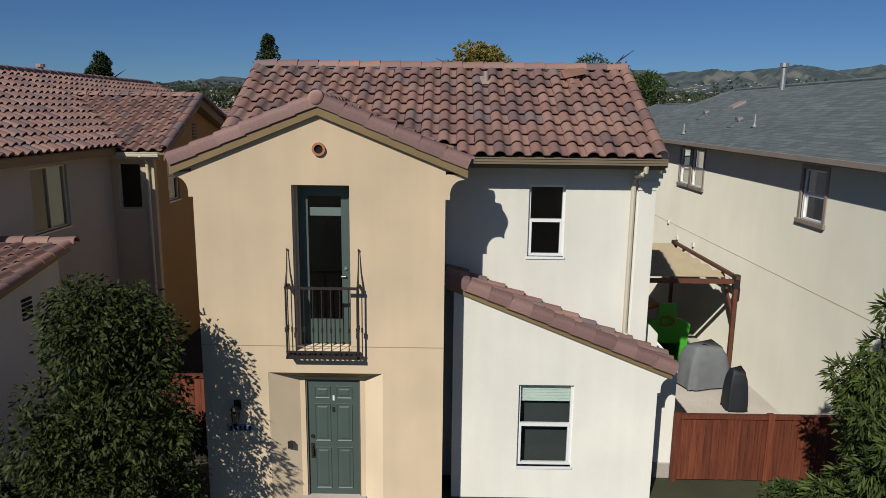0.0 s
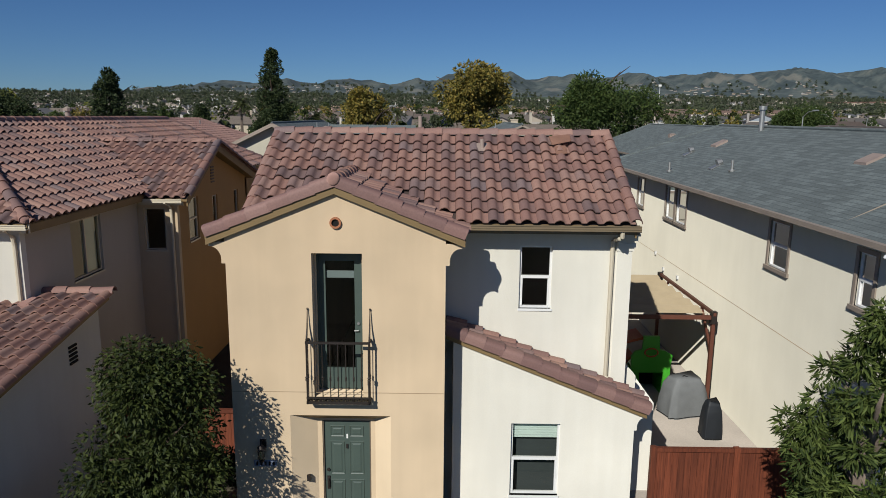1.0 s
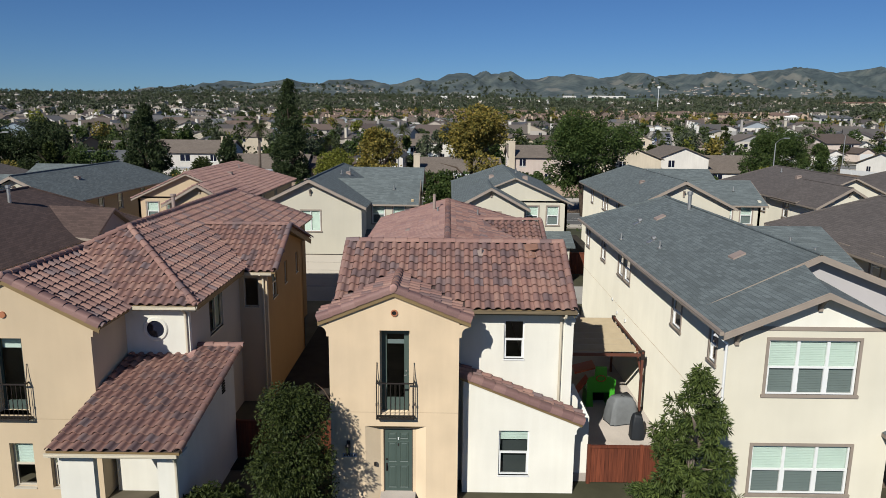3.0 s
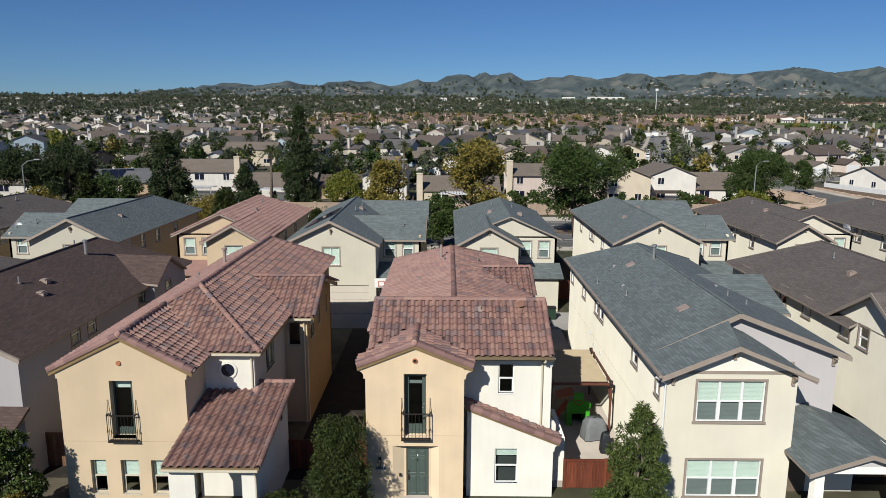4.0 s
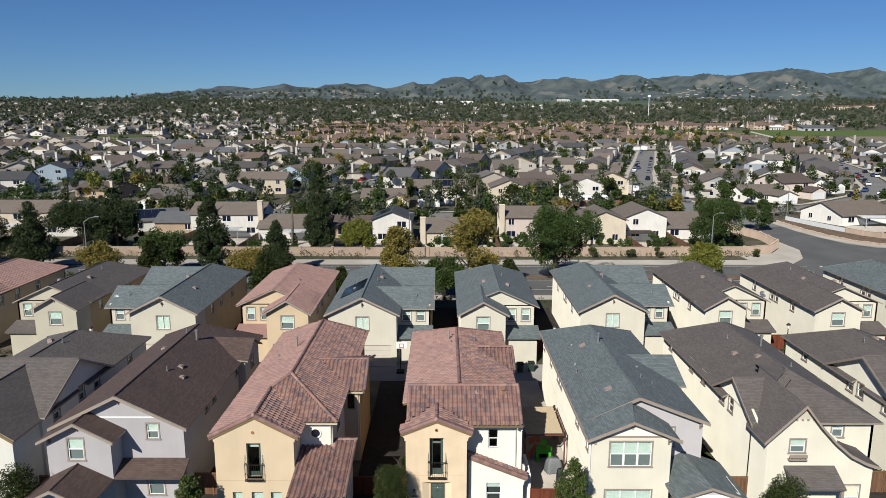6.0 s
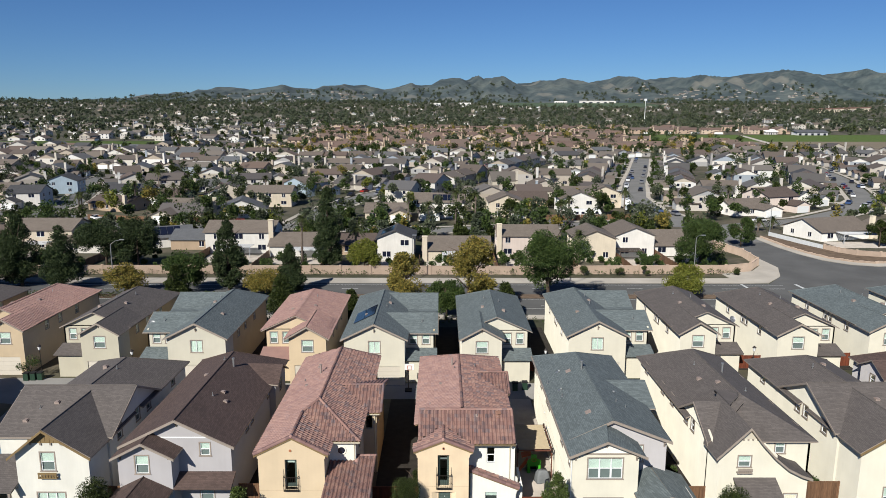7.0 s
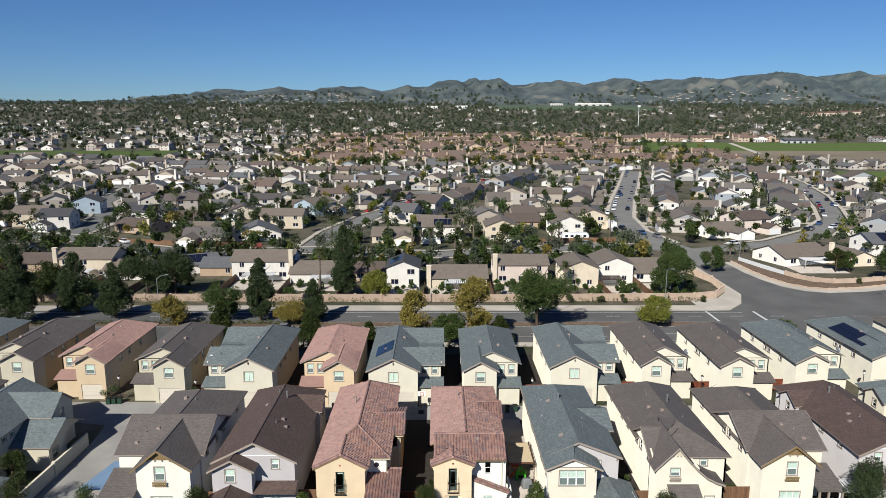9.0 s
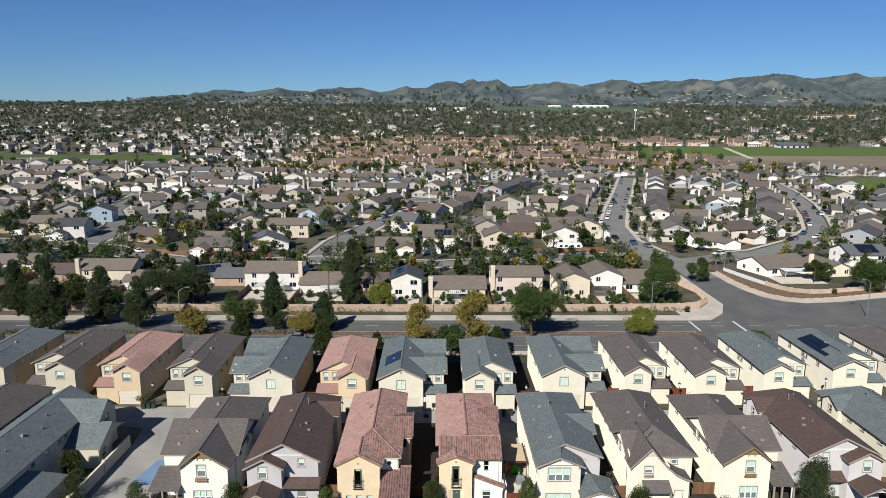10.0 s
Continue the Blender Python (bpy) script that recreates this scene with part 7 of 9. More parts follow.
for k, (x, y, h) in enumerate(((18.2, 3.5, 1.7), (18.4, 6.5, 1.4), (30.0, 4.5, 1.6), (30.2, 28.6, 3.0), (37.4, 30.5, 3.2), (10.8, 30.2, 2.6), (-15.6, 27.5, 1.2), (-3.0, 22.5, 2.2), (-25.8, 29.5, 2.2), (-40.6, 31.0, 2.6), (-53.2, 31.0, 3.0))):
    tree("shrub", (x, y), "green shrub beside the house wall", "round", h, 0.55 * h, "green", 25, 1200, 0.16, 30 + k)

ROAD_WEST = [
    (-106.0, 84.0, 13.7, 4.6, "pine", "pine"), (-90.9, 70.6, 17.0, 5.2, "pine", "pine"), (-82.3, 77.8, 14.0, 4.6, "pine", "pine"), (-72.8, 74.9, 12.0, 3.9, "pine", "pine"),
    (-73.5, 93.5, 12.0, 5.0, "round", "pine"), (-66.6, 93.0, 10.8, 4.6, "round", "pine"), (-58.4, 69.9, 5.6, 3.3, "round", "autumn"), (-48.9, 71.9, 8.2, 3.2, "round", "green"),
    (-41.2, 73.1, 13.4, 3.6, "pine", "pine"), (-33.4, 71.0, 5.2, 3.2, "round", "autumn"), (-29.7, 71.9, 9.2, 2.8, "pine", "pine"), (-25.8, 91.2, 17.7, 3.8, "pine", "pine"),
    (-120.0, 80.0, 11.5, 4.6, "pine", "pine"), (-96.0, 88.0, 9.5, 4.2, "round", "dark"), (-27.5, 55.5, 7.5, 2.4, "cone", "dark"), (-44.0, 55.5, 9.0, 3.0, "pine", "dark"),
]
ROAD_EAST = [
    (-18.3, 90.0, 6.6, 2.9, "round", "lime"), (-7.9, 56.1, 10.8, 3.0, "round", "autumn"), (2.3, 55.5, 13.7, 3.6, "round", "autumn"), (16.7, 66.2, 14.6, 5.2, "round", "green"),
    (41.5, 69.9, 5.8, 3.2, "round", "lime"), (53.4, 94.9, 11.0, 4.6, "round", "green"), (64.0, 122.0, 6.5, 3.4, "round", "green"), (115.5, 106.0, 10.6, 5.0, "round", "green"),
    (8.0, 56.0, 6.0, 2.2, "cone", "dark"), (-1.5, 56.0, 7.0, 2.6, "round", "green"), (-16.5, 55.5, 5.0, 1.6, "cone", "dark"), (62.0, 58.0, 5.0, 2.2, "round", "green"),
    (72.9, 119.2, 7.2, 2.7, "round", "green"), (107.5, 119.0, 6.5, 2.3, "round", "dark"), (111.5, 119.5, 6.2, 1.6, "round", "green"),
]
KIND = dict(pine="tall dark pine", dark="dense dark green tree", autumn="yellowing street tree", green="round green tree", lime="small yellow-green tree")
for k, (x, y, h, r, kind, leaf) in enumerate(ROAD_WEST + ROAD_EAST):
    tree("tree", (x, y), KIND[leaf] + " standing beside the main road", kind, h, r * (1.25 if kind == "round" else 1.0), leaf, 90, int(330 * r * h) + 4000, 0.33, 60 + k, group="roadside trees", droop=0.2, narrow=0.5)


def palm(x, y, h, seed):
    rng = np.random.default_rng(seed)
    t = thing("palm_tree", (0, 0, 0), "fan palm with a shaggy skirt of dead fronds", "palm tree", "palms")
    part("trunk", Mesh().tube([(0, 0, -0.2), (0.1, 0, h * 0.5), (0.15, 0.05, h)], [0.3, 0.24, 0.2], 9), M["palebark"], t, smooth=True)
    sk = Mesh()
    for k in range(40):
        w, L = rng.uniform(0, 2 * math.pi), rng.uniform(0.9, 1.7)
        a = Vector((0.15, 0.05, h - 0.1))
        tip = a + Vector((math.cos(w) * 0.55, math.sin(w) * 0.55, -L))
        s = Vector((-math.sin(w), math.cos(w), 0)) * 0.16
        sk.poly([a, tip - s, tip + s])
    part("dead_fronds", sk, M["palebark"], t, "hanging brown dead fronds")
    m = Mesh()
    for k in range(46):
        w, e = rng.uniform(0, 2 * math.pi), rng.uniform(-0.5, 1.25)
        L = rng.uniform(2.0, 3.1)
        d = Vector((math.cos(w) * math.cos(e), math.sin(w) * math.cos(e), math.sin(e)))
        s = d.cross(Vector((0, 0, 1))).normalized()
        a = Vector((0.15, 0.05, h))
        rib = [a + d * (L * f) + Vector((0, 0, -0.55 * L * f * f)) for f in (0, 0.25, 0.5, 0.75, 1.0)]
        for i in range(4):
            p, q = rib[i], rib[i + 1]
            for sg in (-1, 1):
                for f in (0.0, 0.5):
                    o = p + (q - p) * f
                    tip = o + s * (sg * 0.55 * (1.1 - i * 0.2)) + d * 0.25 + Vector((0, 0, -0.22))
                    m.poly([o, o + (q - p) * 0.35, tip])
    part("crown", m, LEAF["palm"], t)
    t.matrix_basis = Matrix.Translation((x, y, ground_z(x, y)))
    return t


for k, (x, y, h) in enumerate(((-33.0, 99, 10), (-21, 98, 8), (87.7, 142.5, 3.2), (93.5, 146.5, 3.0), (27.5, 96.5, 7.0), (-27.5, 101, 9), (24.5, 128, 8), (-12, 150, 9), (2, 152, 10), (8, 156, 9), (-6, 148, 7), (36, 155, 8), (33, 151, 7), (92, 175, 9), (-112, 196, 8), (-95, 188, 8), (-60, 140, 7), (-40, 165, 8), (-118, 232, 9), (58, 175, 8), (-70, 215, 8), (120, 240, 9), (12, 215, 9), (-123, 178, 6), (-122.4, 178.6, 6.3))):
    palm(x, y, h, 200 + k)

# clipped shrubs before the wall, planting on the median
for k, x in enumerate((27.0, 34.2, 39.6, 58.6, -9.5, 104.5, 118.0)):
    y = 87.0 if x < 70 else 103.0 if x < 110 else 106.5
    tree("hedge_bush", (x, y), "clipped green bush before the block wall", "round", 2.0, 1.15, "hedge", 30, 1500, 0.2, 320 + k, group="clipped bushes")
rng = np.random.default_rng(77)
cl = [(x, 70.4 + rng.uniform(-0.7, 0.7), GZ + 0.4, rng.uniform(0.35, 0.7)) for x in np.arange(-180, -28, 1.1)]
v, f = leaves(rng, cl, 9000, 0.3, 0.5, 0.0)
tagged(part("median_planting", leaf_mesh("median_planting", v, f, LEAF["hedge"]), []), "low dry shrubs planted along the road median", "shrubs", kind="stuff")
cl = [(x, y + rng.uniform(-0.8, 0.8), GZ + rng.uniform(0.2, 0.9), rng.uniform(0.3, 0.9)) for x in np.arange(-120, 60, 1.7) for y in (55.0, 88.0)]
v, f = leaves(rng, cl, 9000, 0.3, 0.5, 0.0)
tagged(part("verge_planting", leaf_mesh("verge_planting", v, f, LEAF["green"]), []), "green shrubs along the verges and garden backs", "shrubs", kind="stuff")

# ---- block wall along the road ----
def block_wall(pts, label, mat="block"):
    w = thing("garden_wall", (pts[0][0], pts[0][1], GZ), label, "wall", "", "structure")
    for (xa, ya), (xb, yb) in zip(pts, pts[1:]):
        d = Vector((xb - xa, yb - ya))
        n = max(1, round(d.length / 6.2))
        s = Vector((-d.y, d.x)).normalized()
        for k in range(n):
            a, b = Vector((xa, ya)) + d * (k / n), Vector((xa, ya)) + d * ((k + 1) / n)
            zz = ground_z(a.x, a.y) - GZ
            m = Mesh()
            q = [a - s * 0.1, b - s * 0.1, b + s * 0.1, a + s * 0.1]
            m.slab([(p.x, p.y, GZ + 1.72 + zz) for p in q], (0, 0, -1.9))
            q = [a - s * 0.14, b - s * 0.14, b + s * 0.14, a + s * 0.14]
            m.slab([(p.x, p.y, GZ + 1.8 + zz) for p in q], (0, 0, -0.08))
            part("wall_panel", m, M[mat], w)
            part("pilaster", Mesh().box(a.x - 0.22, a.x + 0.22, a.y - 0.22, a.y + 0.22, GZ - 0.1, GZ + 1.95 + zz), M[mat], w)


block_wall([(-200, 89.0), (-60, 88.6), (14, 88.2), (57, 89.4), (63, 91.5), (67, 97), (68, 107), (65.5, 119)], "pink concrete block wall along the main road")
block_wall([(90.4, 113), (91.6, 109), (93.9, 105.6), (98.2, 103.6), (104, 104.2), (110, 106), (119, 108.5), (140, 113), (240, 118)], "pink concrete block wall beyond the side street")
fl = Mesh()
zf = rz + 0.004
fl.slab([(62, 80.4, zf), (320, 80.4, zf), (320, 114, zf), (140, 108, zf), (118, 101.9, zf), (103, 97.4, zf), (93, 96, zf), (88, 97.8, zf), (84.3, 102.5, zf), (82.5, 110, zf), (81.6, 118, zf), (81.5, 132, zf), (71, 130, zf), (70.5, 94.5, zf), (67, 86.5, zf)], (0, 0, -0.2))
structure("road", fl, M["asphalt"], "asphalt of the wide junction", "road")
pv = Mesh()
zp = GZ + 0.15
kerb = [(140, 108), (118, 101.9), (103, 97.4), (93, 96), (88, 97.8), (84.3, 102.5), (82.5, 110), (81.6, 118), (81.5, 132)]
edge = [(140, 110.8), (117.4, 104.6), (102.6, 100.1), (94, 98.8), (90, 100.2), (86.7, 104), (84.8, 110.6), (83.8, 118), (83.6, 132)]
garden = [(140, 113), (119, 108.4), (104, 104), (98.2, 103.5), (93.8, 105.5), (91.5, 108.8), (90.3, 113), (88, 121), (85.8, 132)]
for a, b, c, d in zip(kerb, edge, edge[1:], kerb[1:]):
    pv.slab([(*a, zp), (*b, zp), (*c, zp), (*d, zp)][::-1], (0, 0, -0.3))
bank = Mesh()
for a, b, c, d in zip(edge, garden, garden[1:], edge[1:]):
    bank.slab([(*a, zp + 0.25), (*b, zp + 0.5), (*c, zp + 0.5), (*d, zp + 0.25)][::-1], (0, 0, -0.7))
structure("planted_bank", bank, M["soil"], "low bare planted bank behind the junction's pavement", "ground")
edging = thing("stone_edging", (88, 102, GZ), "low tan stone edging along the planted bank", "edging")
for a, b in zip(edge, edge[1:]):
    a, b = Vector(a), Vector(b)
    n = max(1, int((b - a).length / 0.9))
    for k in range(n):
        p, q = a + (b - a) * (k / n), a + (b - a) * ((k + 0.96) / n)
        s = Vector((-(q - p).y, (q - p).x)).normalized() * 0.16
        part("stone", Mesh().slab([(*(p - s), zp + 0.36 + 0.05 * (k % 3)), (*(q - s), zp + 0.36 + 0.05 * (k % 3)), (*(q + s), zp + 0.36 + 0.05 * (k % 3)), (*(p + s), zp + 0.36 + 0.05 * (k % 3))], (0, 0, -0.6)), M["block"], edging)
pv.slab([(56, 80.5, zp), (62, 80.8, zp), (67, 86.5, zp), (70.4, 94.5, zp), (71, 128, zp), (69, 128, zp), (68.6, 107, zp), (67.4, 96.6, zp), (63.2, 91, zp), (56, 88.6, zp)], (0, 0, -0.3))
structure("pavement", pv, M["pave"], "curved pale pavements at the junction", "pavement")

# ---- houses of the suburb ----
WALLS = dict(white=(0.74, 0.71, 0.66), cream=(0.66, 0.58, 0.46), tan=(0.5, 0.38, 0.27), pinkish=(0.62, 0.53, 0.47), grey=(0.5, 0.5, 0.5), blue=(0.42, 0.5, 0.56))
ROOFS = dict(tan=(0.2, 0.162, 0.13), brown=(0.125, 0.092, 0.075), grey=(0.135, 0.137, 0.142), dark=(0.075, 0.073, 0.075), rust=(0.22, 0.12, 0.085))
for k, c in WALLS.items():
    M["w_" + k] = surface("suburb_wall_" + k, c, 0.9, 0.08, 0.4, 10, 0.1, 0, 0.15)
for k, c in ROOFS.items():
    M["r_" + k] = shingle("suburb_roof_" + k, c)


def house_shape(w, d, st, axis, porch, chim, garage):
    """Faces of a simple house round the origin, by material: wall, roof, pane, white, chimney."""
    m = dict(wall=Mesh(), roof=Mesh(), pane=Mesh(), trimming=Mesh(), chimney=Mesh(), garage_door=Mesh())
    h = 2.6 * st + 0.1
    rise = 0.2 * (d if axis == "x" else w)
    x0, x1, y0, y1 = -w / 2, w / 2, -d / 2, d / 2
    m["wall"].box(x0, x1, y0, y1, 0, h)
    o = 0.45
    if axis == "x":
        k = rise / (d / 2)
        for s in (-1, 1):
            e, z = s * (d / 2 + o), h - k * o
            pts = [(x0 - o, e, z), (x1 + o, e, z), (x1 + o, 0, h + rise), (x0 - o, 0, h + rise)]
            m["roof"].slab(pts if s < 0 else pts[::-1], (0, 0, -0.14))
        for x, s in ((x0, 1), (x1, -1)):
            m["wall"].slab([(x, y0, h), (x, y1, h), (x, 0, h + rise - 0.1)], (0.15 * s, 0, 0))
    else:
        k = rise / (w / 2)
        for s in (-1, 1):
            e, z = s * (w / 2 + o), h - k * o
            pts = [(e, y1 + o, z), (e, y0 - o, z), (0, y0 - o, h + rise), (0, y1 + o, h + rise)]
            m["roof"].slab(pts if s < 0 else pts[::-1], (0, 0, -0.14))
        for y, s in ((y0, 1), (y1, -1)):
            m["wall"].slab([(x0, y, h), (x1, y, h), (0, y, h + rise - 0.1)], (0, 0.15 * s, 0))
    if porch:
        a, b = (x0 - 0.2, x0 + w * 0.45) if porch < 0 else (x1 - w * 0.45, x1 + 0.2)
        pd, ph, pr = 5.0, 2.7, 1.3
        m["wall"].box(a, b, y0 - pd, y0, 0, ph)
        c = (a + b) / 2
        kk = pr / ((b - a) / 2)
        for s in (-1, 1):
            e = c + s * ((b - a) / 2 + 0.4)
            pts = [(e, y0 + 3, ph - kk * 0.4), (e, y0 - pd - 0.4, ph - kk * 0.4), (c, y0 - pd - 0.4, ph + pr), (c, y0 + 3, ph + pr)]
            m["roof"].slab(pts if s < 0 else pts[::-1], (0, 0, -0.14))
        m["wall"].slab([(a, y0 - pd, ph), (b, y0 - pd, ph), (c, y0 - pd, ph + pr - 0.1)], (0, 0.15, 0))
        if garage:
            m["garage_door"].box(a + 0.6, b - 0.6, y0 - pd - 0.03, y0 - pd, 0, 2.2)
    for s in range(st):
        z = 0.9 + 2.6 * s
        for y, dd in ((y0, -0.04), (y1, 0.04)):
            nw = max(2, int(w / 4.4))
            for k2 in range(nw):
                u = x0 + w * (k2 + 0.5) / nw
                ww = 0.55 if (k2 + s) % 2 else 0.9
                if (k2 * 2 + s + int(w * 3)) % 5 == 0:
                    continue
                m["pane"].box(u - ww, u + ww, min(y, y + dd), max(y, y + dd), z, z + 1.2)
                m["trimming"].box(u - ww - 0.08, u + ww + 0.08, min(y, y + dd * 1.6), max(y, y + dd * 0.6), z - 0.1, z - 0.0)
                m["trimming"].box(u - 0.03, u + 0.03, min(y, y + dd * 1.5), max(y, y + dd * 1.5), z, z + 1.2)
        for x, dd in ((x0, -0.04), (x1, 0.04)):
            for u in (-d * 0.2, d * 0.25):
                m["pane"].box(min(x, x + dd), max(x, x + dd), u - 0.5, u + 0.5, z, z + 1.1)
                m["trimming"].box(min(x, x + dd * 1.6), max(x, x + dd * 0.6), u - 0.58, u + 0.58, z - 0.1, z)
    if chim:
        cx = x1 - 0.3 if chim > 0 else x0 + 0.3
        m["chimney"].box(cx - 0.55, cx + 0.55, y0 - 0.55, y0 + 0.35, 0, h + rise + 0.7).box(cx - 0.62, cx + 0.62, y0 - 0.62, y0 + 0.42, h + rise + 0.7, h + rise + 0.85)
    return m


def pieces(mesh):
    """The separate solids of a mesh, each as a mesh of its own."""
    lead = list(range(len(mesh.v)))

    def root(i):
        while lead[i] != i:
            lead[i] = lead[lead[i]]
            i = lead[i]
        return i
    for f in mesh.f:
        for i in f[1:]:
            lead[root(i)] = root(f[0])
    out = {}
    for f in mesh.f:
        p = out.setdefault(root(f[0]), Mesh())
        p.poly([mesh.v[i] for i in f])
    return list(out.values())


def suburb_house(x, y, w, d, st, axis, wall, roof, rot=0.0, porch=0, chim=0, garage=0, solar=0):
    h = thing("house", (0, 0, 0), "%s %s stucco house with %s shingle roof" % ("two-storey" if st > 1 else "single-storey", wall, roof), "house", "suburb houses")
    mats = dict(wall=M["w_" + wall], roof=M["r_" + roof], pane=M["solar"], trimming=M["vinyl"], chimney=M["w_cream"], garage_door=M["vinyl"])
    shape = house_shape(w, d, st, axis, porch, chim, garage)
    for k, m in shape.items():
        if k == "trimming":
            continue
        for p in pieces(m):
            if k == "pane":
                lo, hi = [min(c) for c in zip(*p.v)], [max(c) for c in zip(*p.v)]
                wm = Mesh().box(lo[0], hi[0], lo[1], hi[1], lo[2], hi[2], 0)
                e = 0.02
                mid = ((lo[0] + hi[0]) / 2, (lo[1] + hi[1]) / 2)
                along = hi[0] - lo[0] > hi[1] - lo[1]
                g = 0.04 if along else e
                q = e if along else 0.04
                wm.box(mid[0] - g if along else lo[0] - e, mid[0] + g if along else hi[0] + e, lo[1] - e if along else mid[1] - q, hi[1] + e if along else mid[1] + q, lo[2], hi[2], 1)
                wm.box(lo[0] - 0.06, hi[0] + 0.06, lo[1] - 0.06, hi[1] + 0.06, lo[2] - 0.1, lo[2], 1)
                part("window", wm, [mats[k], M["vinyl"]], h)
            else:
                part(k, p, mats[k], h)
    if solar:
        hh = 2.6 * st + 0.1
        r = 0.2 * (d if axis == "x" else w)
        for i in range(4):
            if axis == "x":
                k = r / (d / 2)
                f0 = lambda q: hh + r + k * q
                part("solar_panel", Mesh().slab([(-3 + i * 1.6, -d * 0.42, f0(-d * 0.42) + 0.1), (-1.5 + i * 1.6, -d * 0.42, f0(-d * 0.42) + 0.1), (-1.5 + i * 1.6, -0.6, f0(-0.6) + 0.1), (-3 + i * 1.6, -0.6, f0(-0.6) + 0.1)], (0, 0, -0.05)), M["solar"], h)
            else:
                k = r / (w / 2)
                f0 = lambda q: hh + r + k * q
                part("solar_panel", Mesh().slab([(-w * 0.42, -3 + i * 1.6, f0(-w * 0.42) + 0.1), (-w * 0.42, -1.5 + i * 1.6, f0(-w * 0.42) + 0.1), (-0.6, -1.5 + i * 1.6, f0(-0.6) + 0.1), (-0.6, -3 + i * 1.6, f0(-0.6) + 0.1)][::-1], (0, 0, -0.05)), M["solar"], h)
    h.matrix_basis = Matrix.Translation((x, y, ground_z(x, y))) @ Matrix.Rotation(radians(rot), 4, "Z")
    return h


ROW_WALL_WEST = [
    (-175, 142, 15, 10, 1, "x", "white", "tan", 0, 0, 1), (-155, 141, 15, 10, 2, "x", "cream", "brown", 0, 0, 1), (-136, 138, 17, 10, 1, "x", "white", "tan", 0, 0, 0), (-115, 124, 12, 10, 1, "x", "tan", "brown", 0, 0, 0),
    (-98.5, 118, 15, 10, 2, "x", "cream", "tan", 0, 0, -1), (-86.5, 115, 11, 10, 1, "x", "white", "tan", 0, 0, 1), (-72, 122, 12, 10, 1, "x", "white", "grey", 25, 0, 0), (-63, 119, 10, 9, 1, "x", "tan", "grey", 0, 0, 0),
    (-50, 115, 16, 10, 2, "x", "white", "tan", 0, 0, 1),
]
ROW_WALL_EAST = [
    (-34.5, 112, 15, 11, 1, "x", "white", "tan", 0, 0, 1), (-22, 113, 8, 9, 1, "x", "tan", "brown", 0, 0, 0), (-12.5, 107, 8.2, 10, 2, "y", "white", "dark", 0, 0, 0), (1.3, 107, 15, 11, 1, "x", "cream", "tan", 0, 0, -1),
    (17.8, 110, 14, 9, 2, "x", "pinkish", "tan", 0, 0, -1), (32.5, 107, 9, 11, 2, "y", "cream", "tan", 0, 0, 0), (42.5, 112, 9, 12, 2, "y", "white", "tan", 0, 0, 0), (54, 114, 14, 13, 1, "x", "white", "tan", 0, 0, 0),
]
ROW_CORNER = [
    (103, 135, 17, 13, 1, "x", "white", "tan", 18, 0, 1), (118.5, 133, 9, 13, 1, "y", "cream", "tan", 8, 0, 0), (134, 141, 13, 12, 2, "x", "white", "grey", 0, 0, 0), (152, 138, 14, 11, 1, "x", "white", "tan", 0, 0, 1), (164, 128, 14, 11, 2, "x", "tan", "brown", 0, 0, 0), (182, 128, 14, 11, 1, "x", "white", "tan", 0, 0, 1),
]
ROW_BACK_WEST = [
    (-190, 209, 14, 11, 1, "x", "white", "brown", 4, 1, 0), (-176, 205, 12, 11, 1, "x", "tan", "brown", 6, 1, 0), (-162, 201, 12, 11, 2, "x", "cream", "tan", 8, 1, 0), (-148.5, 194, 11, 11, 2, "x", "white", "dark", 8, -1, 0),
    (-113, 186, 17, 11, 1, "x", "tan", "brown", -22, 0, 1), (-103, 205, 13, 11, 1, "x", "cream", "brown", 0, -1, 0), (-156, 232, 12, 10, 2, "y", "blue", "dark", 10, 0, 0), (-124, 222, 15, 11, 1, "x", "white", "dark", 6, 0, 0),
    (-67, 172, 16, 12, 1, "y", "white", "grey", 12, 0, -1), (-63, 196, 16, 10, 2, "x", "cream", "tan", 0, 0, 0), (-88, 180, 12, 10, 1, "x", "tan", "tan", -10, 0, 0),
]
ROW_BACK_EAST = [
    (-19, 168, 14, 11, 1, "x", "cream", "tan", 0, 1, 0), (-2, 171, 14, 10, 2, "x", "white", "tan", 0, -1, 0), (-7, 196, 12, 10, 1, "x", "blue", "tan", -12, 0, 0), (18.5, 173, 11, 12, 2, "y", "cream", "tan", 0, 1, 0),
    (43, 180, 12, 14, 2, "y", "white", "tan", 0, 0, 0), (29, 198, 13, 12, 1, "x", "tan", "brown", 0, 0, 0), (55, 196, 12, 12, 2, "y", "cream", "tan", 0, 0, 0), (-56, 226, 15, 11, 2, "x", "blue", "tan", 60, 1, 0), (98, 178, 14, 12, 1, "x", "white", "tan", 12, 1, 0), (112, 188, 13, 12, 2, "x", "pinkish", "brown", 20, 1, 0), (127, 203, 12, 12, 1, "y", "white", "grey", 24, 1, 0),
]
FIRST = ROW_WALL_WEST + ROW_WALL_EAST + ROW_CORNER + ROW_BACK_WEST + ROW_BACK_EAST
for k, (x, y, w, d, st, ax, wl, rf, rot, pch, ch) in enumerate(FIRST):
    suburb_house(x, y, w, d, st, ax, wl, rf, rot, pch, ch, pch, k in (6, 11, 19, 30, 35))


